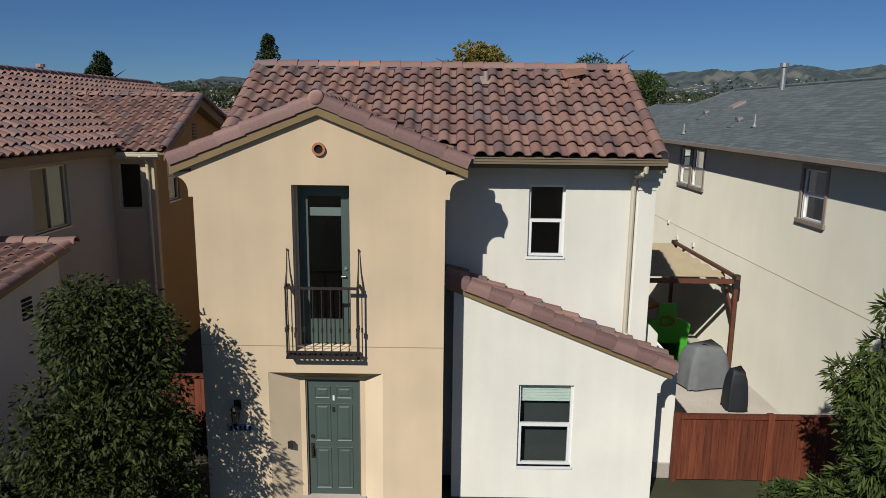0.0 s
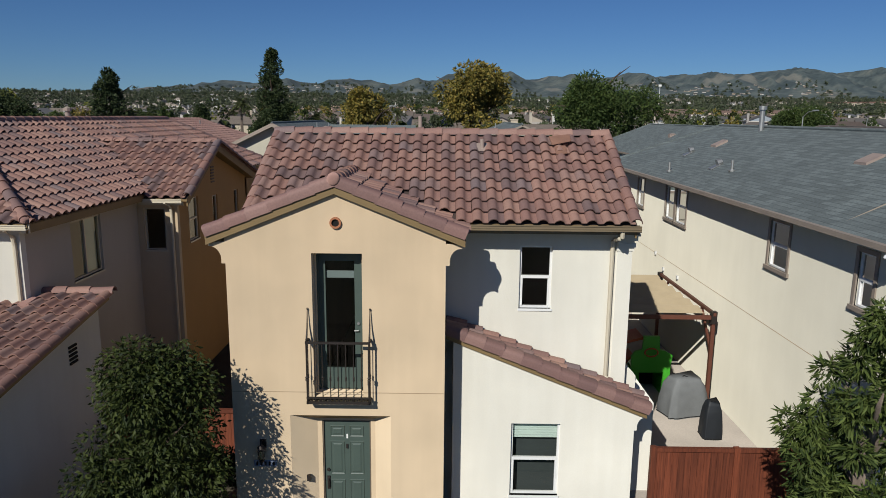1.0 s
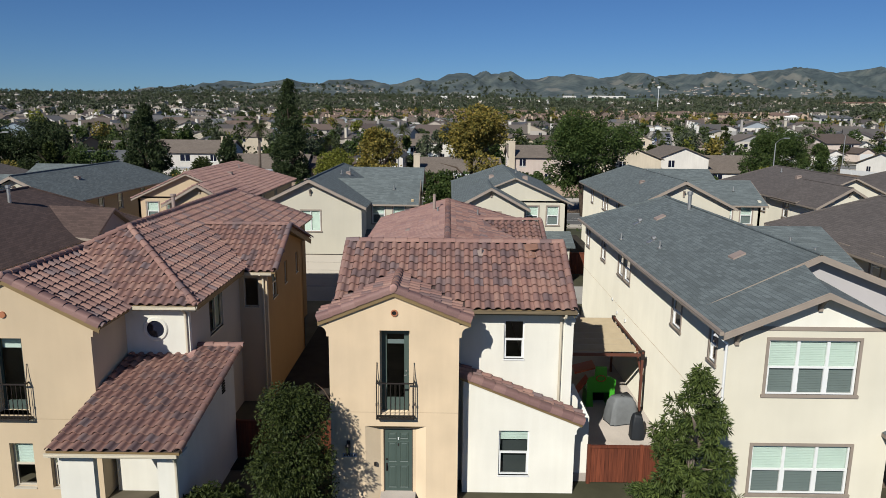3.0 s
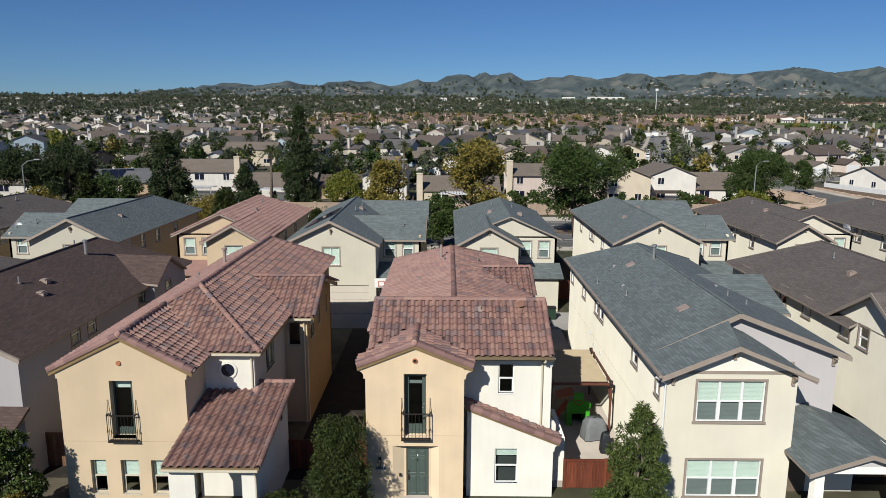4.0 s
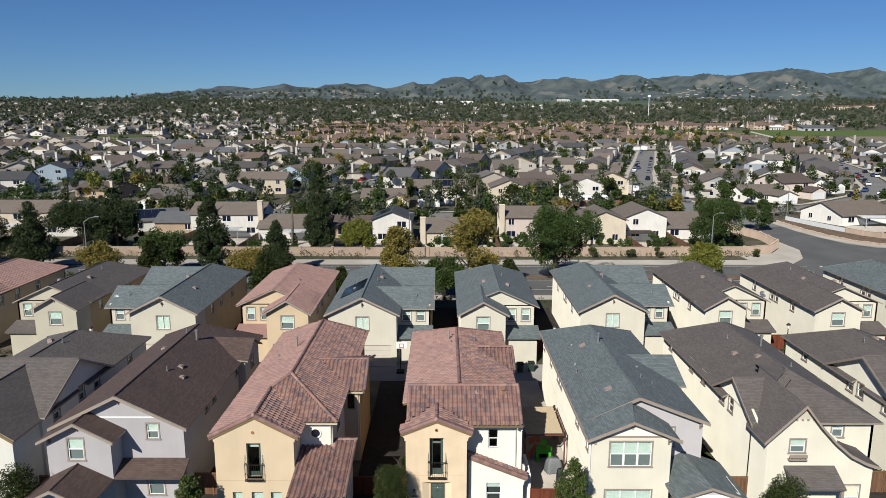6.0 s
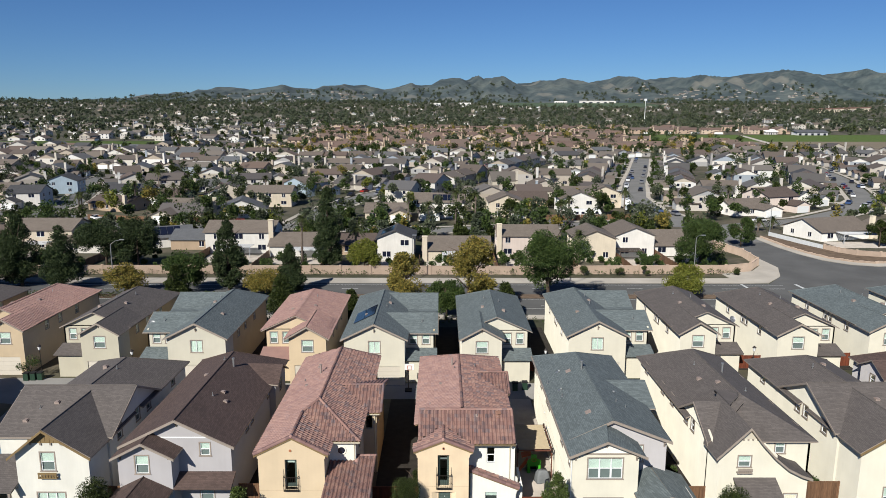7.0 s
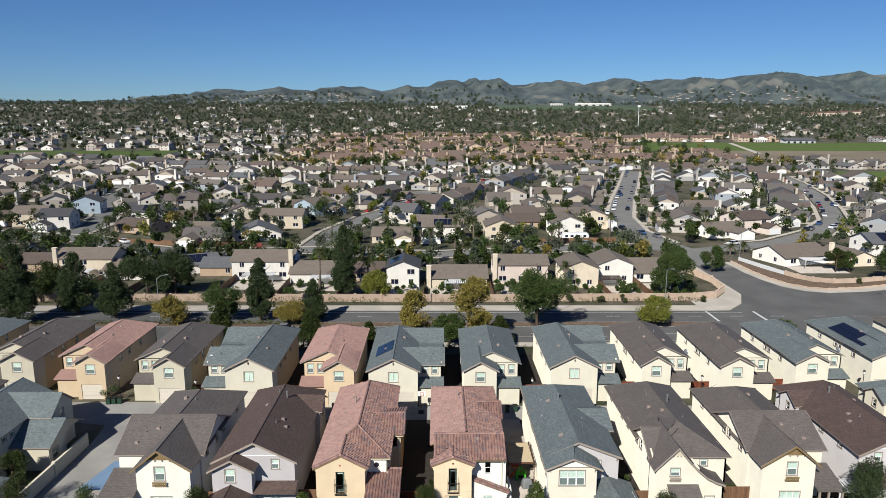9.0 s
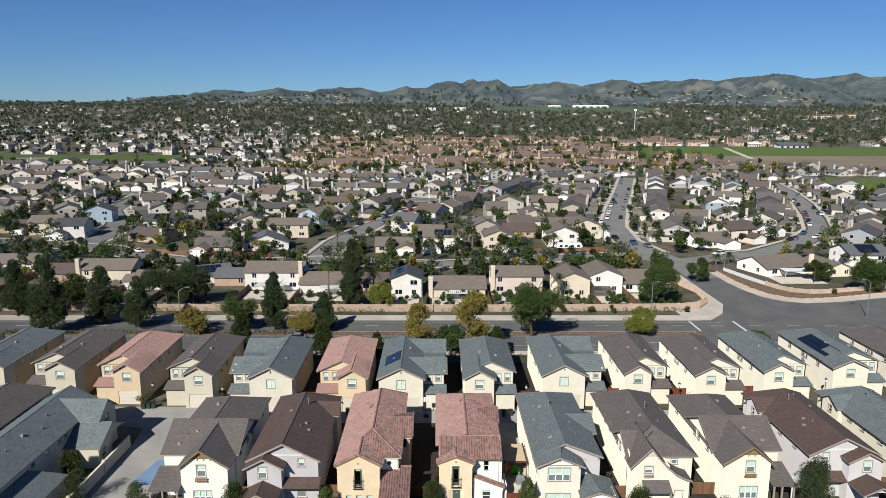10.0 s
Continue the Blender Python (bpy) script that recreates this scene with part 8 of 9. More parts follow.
# back gardens behind the block wall: fences between the plots, roofs over patios
M["fenceb"] = wood_material("weathered_fence", (0.2, 0.11, 0.06))
M["orangef"] = wood_material("new_fence", (0.34, 0.15, 0.06))
for x, y1 in ((-125, 130), (-107, 116), (-92, 112), (-79, 113), (-57, 112), (-42, 108), (-27.5, 108), (-17.5, 104), (-7, 103), (9.6, 104), (26.5, 104), (37.6, 104), (47.5, 109)):
    f = thing("garden_fence", (x, 89.5, GZ), "brown wooden fence between two back gardens", "fence", "garden fences")
    n = int((y1 - 89.4) / 2.4)
    for k in range(n):
        ya, yb = 89.4 + k * 2.4, 91.78 + k * 2.4
        part("fence_panel", Mesh().box(x - 0.03, x + 0.03, ya, yb, GZ - 0.05, GZ + 1.65 + 0.03 * (k % 2)), M["fenceb"], f)
        part("post", Mesh().box(x - 0.07, x + 0.07, ya - 0.07, ya + 0.07, GZ - 0.1, GZ + 1.78), M["fenceb"], f)
for x, y, w, d, mat in ((-50, 106.5, 8, 4, "w_grey"), (1, 98.5, 6, 3.5, "vinyl"), (40.5, 102.5, 5.5, 4.0, "r_brown"), (-33, 103.5, 6, 3.5, "vinyl"), (-98, 110.5, 6, 4, "vinyl"), (105.5, 125.2, 9, 4.2, "w_grey")):
    c = thing("patio_cover", (x, y, GZ), "flat patio cover on slim posts behind a house", "patio cover", "patio covers")
    for k in range(int(w / 0.5)):
        u = x - w / 2 + k * 0.5
        part("slat", Mesh().box(u, u + 0.36, y - d / 2, y + d / 2, GZ + 2.45, GZ + 2.53), M[mat], c)
    for v in (y - d / 2 + 0.2, y + d / 2 - 0.2):
        part("beam", Mesh().box(x - w / 2, x + w / 2, v - 0.07, v + 0.07, GZ + 2.3, GZ + 2.45), M[mat], c)
    for u in (x - w / 2 + 0.15, x + w / 2 - 0.15):
        part("post", Mesh().box(u - 0.07, u + 0.07, y - d / 2 + 0.13, y - d / 2 + 0.27, GZ, GZ + 2.3), M[mat], c)
yardm = Mesh()
for x, y, w, d in ((-50, 104, 13, 9), (1, 97, 13, 8), (18, 99, 12, 9), (41, 101, 9, 9), (-34, 102, 13, 8), (-98, 108, 12, 9), (-12.5, 97, 7, 9), (54, 103, 10, 6), (104, 122, 14, 9)):
    yardm.poly([(a, b, GZ + 0.04) for a, b in ((x - w / 2, y - d / 2), (x + w / 2, y - d / 2), (x + w / 2, y + d / 2), (x - w / 2, y + d / 2))])
structure("patio", yardm, M["concrete"], "pale paved patios behind the walled houses", "patio")
rf = thing("garden_fence", (-74, 156, GZ), "long red painted fence beside the far street", "fence", "garden fences")
M["redpaint"] = surface("red_paint", (0.17, 0.028, 0.026), 0.7, 0.1, 0.5, 10, 0.1)
for k in range(11):
    a, b = Vector((-87 + k * 2.35, 158.0 - k * 0.33)), Vector((-87 + k * 2.35 + 2.3, 158.0 - (k + 0.98) * 0.33))
    part("fence_panel", Mesh().slab([(a.x, a.y - 0.04, GZ + 1.7), (b.x, b.y - 0.04, GZ + 1.7), (b.x, b.y + 0.04, GZ + 1.7), (a.x, a.y + 0.04, GZ + 1.7)], (0, 0, -1.8)), M["redpaint"], rf)
wf = thing("garden_fence", (84, 122, GZ), "white painted fence beside the side street", "fence", "garden fences")
for k in range(12):
    a, b = Vector((86.0, 132.5)) + Vector((4.4, -19.3)) * (k / 12), Vector((86.0, 132.5)) + Vector((4.4, -19.3)) * ((k + 0.97) / 12)
    part("fence_panel", Mesh().slab([(a.x - 0.04, a.y, GZ + 1.6), (b.x - 0.04, b.y, GZ + 1.6), (b.x + 0.04, b.y, GZ + 1.6), (a.x + 0.04, a.y, GZ + 1.6)], (0, 0, -1.7)), M["vinyl"], wf)
bf = thing("garden_fence", (42, 160, GZ), "new orange-brown fence beside the far street", "fence", "garden fences")
for k in range(12):
    part("fence_panel", Mesh().box(30 + k * 2.3, 32.2 + k * 2.3, 163.0 + k * 0.14, 163.08 + k * 0.14, GZ, GZ + 1.8), M["fenceb"], bf)


def panel_fence(p0, p1, h, mat, label):
    f = thing("garden_fence", (p0[0], p0[1], ground_z(*p0)), label, "fence", "garden fences")
    a, b = Vector(p0), Vector(p1)
    n = max(2, round((b - a).length / 2.4))
    for k in range(n):
        c, d = a + (b - a) * (k / n), a + (b - a) * ((k + 0.97) / n)
        z = ground_z(c.x, c.y)
        part("fence_panel", Mesh().slab([(c.x, c.y - 0.04, z + h), (d.x, d.y - 0.04, z + h), (d.x, d.y + 0.04, z + h), (c.x, c.y + 0.04, z + h)], (0, 0, -h - 0.1)), M[mat], f)


panel_fence((-132, 208), (-123, 229), 1.6, "vinyl", "white painted fence beside a blue-grey house")
panel_fence((-155.5, 281), (-125, 267), 1.7, "orangef", "new orange-brown fence behind the houses")
panel_fence((-113, 163.6), (-88, 158.2), 1.6, "fenceb", "brown wooden fence beside the far street")


def street_distance(x, y):
    best = 1e9
    for p in STREETS.values():
        for (ax, ay), (bx, by) in zip(p, p[1:]):
            d = Vector((bx - ax, by - ay))
            t = max(0, min(1, ((x - ax) * d.x + (y - ay) * d.y) / d.length_squared))
            best = min(best, math.hypot(x - ax - d.x * t, y - ay - d.y * t))
    return best


# the further houses and trees: one joined mass each
srng = np.random.default_rng(5)
W_STOPS = [(0.0, (0.74, 0.71, 0.66)), (0.2, (0.54, 0.48, 0.39)), (0.5, (0.38, 0.31, 0.24)), (0.68, (0.7, 0.68, 0.64)), (0.85, (0.38, 0.33, 0.28)), (1.0, (0.33, 0.37, 0.41))]
R_STOPS = [(0.0, (0.19, 0.155, 0.125)), (0.25, (0.135, 0.105, 0.085)), (0.42, (0.13, 0.134, 0.14)), (0.6, (0.2, 0.165, 0.132)), (0.8, (0.075, 0.075, 0.078)), (1.0, (0.17, 0.118, 0.09))]
M["s_wall"], M["s_roof"] = island_material("suburb_walls", W_STOPS), island_material("suburb_roofs", R_STOPS)
C_STOPS = [(0.0, (0.52, 0.39, 0.28)), (0.5, (0.6, 0.47, 0.35)), (1.0, (0.45, 0.32, 0.23))]
M["c_wall"] = island_material("condo_walls", C_STOPS)
M["c_roof"] = island_material("condo_roofs", [(0.0, (0.15, 0.1, 0.08)), (0.5, (0.2, 0.13, 0.1)), (1.0, (0.17, 0.125, 0.1))])
mass = Mesh()
kinds = ("wall", "roof", "pane", "trimming", "chimney", "garage_door")
taken = [(x, y, 11.0) for x, y, *_ in FIRST]


def add_house(x, y, rot, w, d, st, ax, pch, ch, base=0):
    shape = house_shape(w, d, st, ax, pch, ch, pch)
    z, c, s = land_z(x, y), math.cos(radians(rot)), math.sin(radians(rot))
    far = y > 420
    for i, k in enumerate(kinds):
        if far and k in ("trimming",):
            continue
        m = shape[k]
        k0 = len(mass.v)
        mass.v += [(x + a * c - b * s, y + a * s + b * c, z + e) for a, b, e in m.v]
        mass.f += [tuple(q + k0 for q in f) for f in m.f]
        slot = (0, 1, 2, 3, 0, 3)[i]
        mass.m += [slot + (base if slot < 2 else 0)] * len(m.f)


GARDEN = []


def FIELD(x, y):
    return (490 < y < 655 and x > 262) or (640 < y < 785 and x > 212) or (300 < y < 430 and x > 262) or (545 < y < 640 and x < -240) or MEADOW(x, y)


def MEADOW(x, y):
    return 1980 < y < 2450 and 180 < x < 720


def CONDO(x, y):
    return (462 < y < 640 and -135 - (y - 490) * 0.06 < x < 245) or (640 <= y < 800 and -145 < x < 205) or (790 < y < 930 and -150 < x < 430)


def free(x, y, r):
    return not any(abs(y - b) < r and math.hypot(x - a, y - b) < r for a, b, q in taken)


# houses fronting the streets, then those between them
drives = Mesh()
for nm, line in STREETS.items():
    run = 0.0
    for (ax, ay), (bx, by) in zip(line, line[1:]):
        d = Vector((bx - ax, by - ay))
        L, u = d.length, d.normalized()
        while run < L:
            for sg in (-1, 1):
                s2 = Vector((-u.y, u.x)) * sg
                c = Vector((ax, ay)) + u * run + s2 * 19.0
                if c.y < 165 or FIELD(c.x, c.y) or not free(c.x, c.y, 14.0) or street_distance(c.x, c.y) < 16.5:
                    continue
                rot = math.degrees(math.atan2(s2.y, s2.x)) - 90
                pch = int(srng.choice([-1, 1]))
                w = srng.uniform(12.5, 14.5)
                add_house(c.x, c.y, rot + srng.uniform(-2, 2), w, srng.uniform(9.5, 11.5), int(srng.choice([1, 2, 2])), "x" if srng.uniform() < 0.6 else "y", pch, int(srng.choice([-1, 0, 1])))
                taken.append((c.x, c.y, 11.0))
                e = Vector((ax, ay)) + u * (run + pch * sg * -w * 0.26) + s2 * 5.2
                f = e + s2 * 5.2
                q = [e - u * 2.6, e + u * 2.6, f + u * 2.6, f - u * 2.6]
                drives.poly([(p.x, p.y, ground_z(p.x, p.y) + 0.14) for p in (q if sg > 0 else q[::-1])])
            run += 15.5
        run -= L
y = 165.0
while y < 2300:
    step = 16.5 + max(0, y - 300) * 0.02
    half = y * 0.78 + 90
    xq = -half + srng.uniform(0, step)
    while xq < half:
        x, y2 = xq + srng.uniform(-1.5, 1.5), y + srng.uniform(-3, 3)
        xq += step * srng.uniform(0.95, 1.15)
        if street_distance(x, y2) < 17 or FIELD(x, y2) or not free(x, y2, 14.5):
            continue
        if y > 640 and not CONDO(x, y2) and srng.uniform() < (0.3 if x < -90 and y < 1300 else 0.72):
            continue
        taken.append((x, y2, 11.0))
        if CONDO(x, y2):
            if srng.uniform() < 0.62:
                add_house(x, y2, srng.choice([0, 0, 0, 90]) + srng.uniform(-5, 5), srng.uniform(20, 27), 12, 2, "x", int(srng.choice([-1, 0, 1])), int(srng.choice([-1, 1])), 4)
            continue
        tilt = 12 * math.sin(x / 120 + y / 90)
        add_house(x, y2, tilt + srng.choice([0, 0, 0, 90]), srng.uniform(12.5, 16), srng.uniform(9.5, 12), int(srng.choice([1, 1, 2])), "x" if srng.uniform() < 0.6 else "y", int(srng.choice([-1, 0, 1])), int(srng.choice([-1, 0, 1])))
    y += 25 + max(0, y - 300) * 0.035
for k in range(260):
    # houses dotted over the foothills
    x = srng.uniform(720, 1520) if k < 150 else srng.uniform(-950, -250)
    y = srng.uniform(2620, 2890)
    if noise.noise(Vector((x / 90, y / 70, 8.0))) > -0.1:
        add_house(x, y, srng.uniform(-60, 60), srng.uniform(9, 14), srng.uniform(7, 10), 1, "x", 0, 0)
structure("driveways", drives, M["pave"], "pale concrete driveways before the far garages", "driveways")
for k in range(170):
    x, y = srng.uniform(-130, 62), srng.uniform(90.5, 103)
    h = srng.uniform(1.0, 3.6)
    GARDEN.append((x, y, h, h * 0.55, 260, 0.34))
tagged(part("suburb_house_mass", mass, [M["s_wall"], M["s_roof"], M["solar"], M["vinyl"], M["c_wall"], M["c_roof"]]), "stucco houses with shingle roofs filling the far suburb", "houses", kind="stuff")


def far_trees(name, spots, leaf, label, seed):
    rng = np.random.default_rng(seed)
    V, F, n0 = [], [], 0
    for x, y, h, r, n, size in spots:
        cl = crown_clumps(rng, rng.choice(["round", "round", "pine"]), h, r, 12)
        v, f = leaves(rng, cl, n, size, 0.8, 0.0, 0.35)
        v += np.array([x, y, land_z(x, y)])
        V.append(v)
        F += [tuple(i + n0 for i in q) for q in f]
        n0 += len(v)
    tagged(part(name, leaf_mesh(name, np.concatenate(V), F, LEAF[leaf]), []), label, "trees", kind="stuff")


groups = dict(green=list(GARDEN), pine=[], autumn=[], dark=[], lime=[], dusty=[], olive=[])
for k in range(6200):
    y = 122 + 2500 * srng.uniform(0, 1) ** 1.75
    x = srng.uniform(-1, 1) * (y * 0.75 + 80)
    if street_distance(x, y) < 8.5 or (FIELD(x, y) and srng.uniform() < 0.97) or not free(x, y, 6.2):
        continue
    h = srng.uniform(3, 8.5) * (1.5 if srng.uniform() < 0.16 else 1) + max(0, y - 900) * 0.003
    n = 420 if y < 300 else 170 if y < 560 else 60
    size = 0.55 if y < 300 else 0.9 if y < 560 else 1.55 + y * 0.0005
    groups[str(srng.choice(["green", "olive", "dusty", "dark", "autumn", "lime"], p=[0.34, 0.2, 0.16, 0.2, 0.06, 0.04])) if y < 520 else str(srng.choice(["dusty", "olive", "dark"], p=[0.2, 0.4, 0.4] if x < -60 and y < 1100 else [0.45, 0.45, 0.1]))].append((x, y, h, h * srng.uniform(0.34, 0.52), n, size))
# trees along the streets and between the terraces
for nm, line in STREETS.items():
    for (ax, ay), (bx, by) in zip(line, line[1:]):
        d = Vector((bx - ax, by - ay))
        n = int(d.length / 14)
        s2 = Vector((-d.y, d.x)).normalized()
        for k in range(n):
            for sg in (-1, 1):
                if srng.uniform() < (0.95 if nm == "side" else 0.65) and ay > 126:
                    p = Vector((ax, ay)) + d * ((k + srng.uniform(0, 1)) / max(n, 1)) + s2 * (sg * srng.uniform(8.2, 9.8))
                    h = srng.uniform(3.5, 7.5)
                    if street_distance(p.x, p.y) > 7.5:
                        groups[str(srng.choice(["green", "dark", "olive"]))].append((p.x, p.y, h, h * 0.42, 420 if p.y < 300 else 120, 0.55 if p.y < 300 else 1.0))
for k in range(420):
    x, y = srng.uniform(-150, 250), srng.uniform(452, 860)
    h = srng.uniform(6, 13)
    groups[str(srng.choice(["green", "dark", "autumn", "pine"]))].append((x, y, h, h * 0.5, 90, 1.2))
for k in range(210):
    x, y = srng.uniform(-170, 270), srng.uniform(446, 470)
    h = srng.uniform(5, 11)
    groups[str(srng.choice(["green", "dark", "dark", "autumn"]))].append((x, y, h, h * 0.55, 110, 1.1))
for k in range(520):
    x, y = srng.uniform(-270, -10), srng.uniform(120, 420)
    if street_distance(x, y) > 7.5 and free(x, y, 6.0):
        h = srng.uniform(4, 9.5)
        groups[str(srng.choice(["dark", "olive", "green"]))].append((x, y, h, h * 0.45, 420 if y < 300 else 200, 0.55 if y < 300 else 0.8))
# belts of trees: behind the far houses and along the plain
for k in range(4200):
    y = srng.uniform(840, 2500)
    x = srng.uniform(-1, 1) * (y * 0.75 + 60)
    if noise.noise(Vector((x / 160, y / 90, 3.0))) > -0.12 and not FIELD(x, y):
        h = srng.uniform(7, 15)
        groups[str(srng.choice(["dusty", "olive", "olive"]))].append((x, y, h, h * 0.55, 46, 2.7))
for k in range(1500):
    # woods along the foot of the hills and over the foothills
    y, x = srng.uniform(2440, 2900), srng.uniform(-2200, 1900)
    h = srng.uniform(7, 14)
    if noise.noise(Vector((x / 170, y / 110, 6.0))) > (-0.05 if x > 720 else 0.2 if x > 180 else -0.25):
        groups["olive"].append((x, y, h, h * 0.8, 30, 4.2))
for k, (nm, sp) in enumerate(groups.items()):
    sp = [s for s in sp if not (82 < s[0] < 128 and s[1] < 150)]  # the corner plot is open
    far_trees("suburb_tree_mass", sp, nm, "%s trees scattered among the far houses" % nm, 900 + k)

# open land beyond the houses
fm = Mesh()
for ya, yb, e0, e1, mat in ((495, 550, 268, 268, 0), (550, 610, 268, 275, 0), (610, 650, 275, 290, 0), (650, 700, 216, 224, 1), (700, 740, 224, 232, 1), (740, 780, 232, 240, 1)):
    for i in range(9):
        fm.poly([(a, b, ground_z(a, b) + 0.3) for a, b in ((e0 + i * 70, ya), (e0 + i * 70 + 70, ya), (e1 + i * 70 + 70, yb), (e1 + i * 70, yb))], mat)
for k in range(10):
    ya, yb = 1990 + k * 46, 2036 + k * 46
    fm.poly([(a, b, ground_z(a, b) + 0.6) for a, b in ((190, ya), (710, ya), (710, yb), (190, yb))], 2)
fm.poly([(a, b, ground_z(a, b) + 0.5) for a, b in ((309, 612), (315, 612), (352, 770), (346, 770))], 3)
structure("open_field", fm, [surface("ploughed_earth", (0.14, 0.115, 0.083), 0.95, 0.2, 0.02, 0.4, 0.3), M["lawn"], surface("orchard_slope", (0.062, 0.085, 0.05), 0.95, 0.2, 0.01, 0.2, 0.3), M["pave"]], "brown ploughed field and green strips beyond the houses", "field")
fm = Mesh()
for i in range(6):
    xa, xb = 265 + i * 30, 295 + i * 30
    fm.poly([(a, b, ground_z(a, b) + 0.25) for a, b in ((xa, 305), (xb, 305), (xb, 425), (xa, 425))])
for i in range(5):
    xa, xb = -520 + i * 55, -465 + i * 55
    fm.poly([(a, b, ground_z(a, b) + 0.45) for a, b in ((xa, 548), (xb, 548), (xb, 598), (xa, 598))])
    fm.poly([(a, b, ground_z(a, b) + 0.45) for a, b in ((xa, 598), (xb, 598), (xb, 638), (xa, 638))])
structure("sports_field", fm, M["lawn"], "green playing field beyond the houses", "field")


# long pale buildings on the far plain
def warehouse(x, y, w, d, h, wall, label):
    b = thing("warehouse", (x, y, ground_z(x, y)), label, "warehouse", "far buildings")
    z = ground_z(x, y)
    part("wall", Mesh().box(x - w / 2, x + w / 2, y - d / 2, y + d / 2, z - 1, z + h), M[wall], b)
    part("roof", Mesh().slab([(x - w / 2 - 1, y - d / 2 - 1, z + h), (x + w / 2 + 1, y - d / 2 - 1, z + h), (x + w / 2 + 1, y + d / 2, z + h + 2.5), (x - w / 2 - 1, y + d / 2, z + h + 2.5)], (0, 0, -0.5)), M[dict(w_cream="r_rust", w_grey="r_grey").get(wall, "w_white")], b)
    for k in range(5):
        u = x - w / 2 + w * (k + 0.5) / 5
        part("loading_door", Mesh().box(u - w * 0.04, u + w * 0.04, y - d / 2 - 0.1, y - d / 2, z, z + h * 0.6), M["solar"], b)


warehouse(-20, 2100, 30, 16, 7, "vinyl", "low white warehouse among the far trees")
warehouse(70, 2130, 36, 16, 7, "vinyl", "low white warehouse among the far trees")
warehouse(550, 2440, 125, 24, 6, "w_white", "long white warehouse below the hills")
warehouse(420, 2440, 42, 20, 5, "w_white", "short white warehouse below the hills")
for k in range(9):
    warehouse(898 + k * 25, 1640 + k * 15, 21, 14, 8, "w_cream", "pale apartment block with red roof below the hills")
warehouse(435, 778, 36, 14, 4, "w_grey", "low pale barn beside the ploughed field")
warehouse(398, 800, 14, 10, 3.5, "w_white", "small white shed beside the ploughed field")
# ---- vehicles ----
def car(label, col, long=4.5):
    c = thing("car", (0, 0, 0), label, "car", "parked cars")
    paintm = surface("car_paint", col, 0.3, 0.04, 2, 30, 0.02)
    L = long / 2
    prof = [(-L, 0.3), (-L, 0.72), (-L * 0.86, 0.9), (-L * 0.45, 0.96), (L * 0.5, 0.98), (L * 0.93, 0.92), (L, 0.7), (L, 0.3)]
    part("body", Mesh().slab([(a, -0.88, z) for a, z in prof], (0, 1.76, 0)), paintm, c)
    cab = [(-L * 0.5, 0.95), (-L * 0.22, 1.42), (L * 0.45, 1.45), (L * 0.75, 0.97)]
    part("glasshouse", Mesh().slab([(a, -0.76, z) for a, z in cab], (0, 1.52, 0)), M["solar"], c)
    part("car_roof", Mesh().box(-L * 0.22, L * 0.45, -0.74, 0.74, 1.43, 1.48), paintm, c)
    for x in (-L * 0.64, L * 0.64):
        for y in (-0.82, 0.82):
            wh = part("wheel", Mesh().tube([(x, y - 0.1, 0.32), (x, y + 0.1, 0.32)], 0.32, 12), M["dark"], c)
            part("rim", Mesh().tube([(x, y - 0.105, 0.32), (x, y + 0.105, 0.32)], 0.18, 10), M["metal"], wh)
    return c


CARS = dict(white=(0.75, 0.75, 0.74), black=(0.02, 0.02, 0.022), grey=(0.2, 0.2, 0.21), red=(0.35, 0.03, 0.02), blue=(0.05, 0.09, 0.2), silver=(0.45, 0.46, 0.47))
protos = {}
SPOT_NEAR = [(-110, 163, 145, "white"), (-66, 151, 178, "white"), (-54, 145, 5, "silver"), (-39, 200, 78, "black"), (10, 150, 10, "black"), (23, 154, 5, "black"), (33, 158, 12, "grey"), (46, 160, 10, "grey"), (52, 151, 5, "grey"), (96, 160, 25, "white"), (135, 187, 40, "black"), (148, 192, 40, "white"), (71, 180, 95, "blue"), (66.5, 190, 95, "black"), (38, 61, 0, "grey"), (-35, 66, 0, "grey"), (-158, 176, 165, "blue"), (-182, 187, 170, "grey"), (-13, 158, 90, "grey"), (22, 160, 90, "black")]
SPOT_FAR = [(-28, 240, 65, "blue"), (-38, 222, 72, "black"), (-34, 234, 65, "red"), (-14, 251, 65, "white"), (-2, 285, 68, "silver"), (6, 303, 65, "grey"), (14, 340, 65, "red"), (20, 355, 65, "white"), (26, 345, 65, "blue"), (70, 228, 75, "white"), (82, 240, 70, "black"), (92, 290, 70, "blue"), (166, 232, 60, "black"), (160, 203, 50, "blue"), (178, 258, 66, "blue"), (183, 252, 66, "white"), (190, 272, 66, "black"), (199, 310, 70, "red"), (194, 300, 70, "white"), (205, 335, 70, "black"), (212, 330, 70, "white")]
SPOT_ROW = []
crng = random.Random(41)
for nm, line in STREETS.items():
    for (ax, ay), (bx, by) in zip(line, line[1:]):
        if nm in ("side", "diag", "east") and 160 < ay < 400:
            L = math.hypot(bx - ax, by - ay)
            for k in range(int(L / 7.5)):
                for sg in (-1, 1):
                    if crng.random() < 0.2:
                        f = (k + 0.5) * 7.5 / L
                        SPOT_ROW.append((ax + (bx - ax) * f - (by - ay) / L * sg * 3.2, ay + (by - ay) * f + (bx - ax) / L * sg * 3.2, math.degrees(math.atan2(by - ay, bx - ax)), crng.choice(["white", "black", "grey", "silver", "blue", "white", "grey", "red"])))
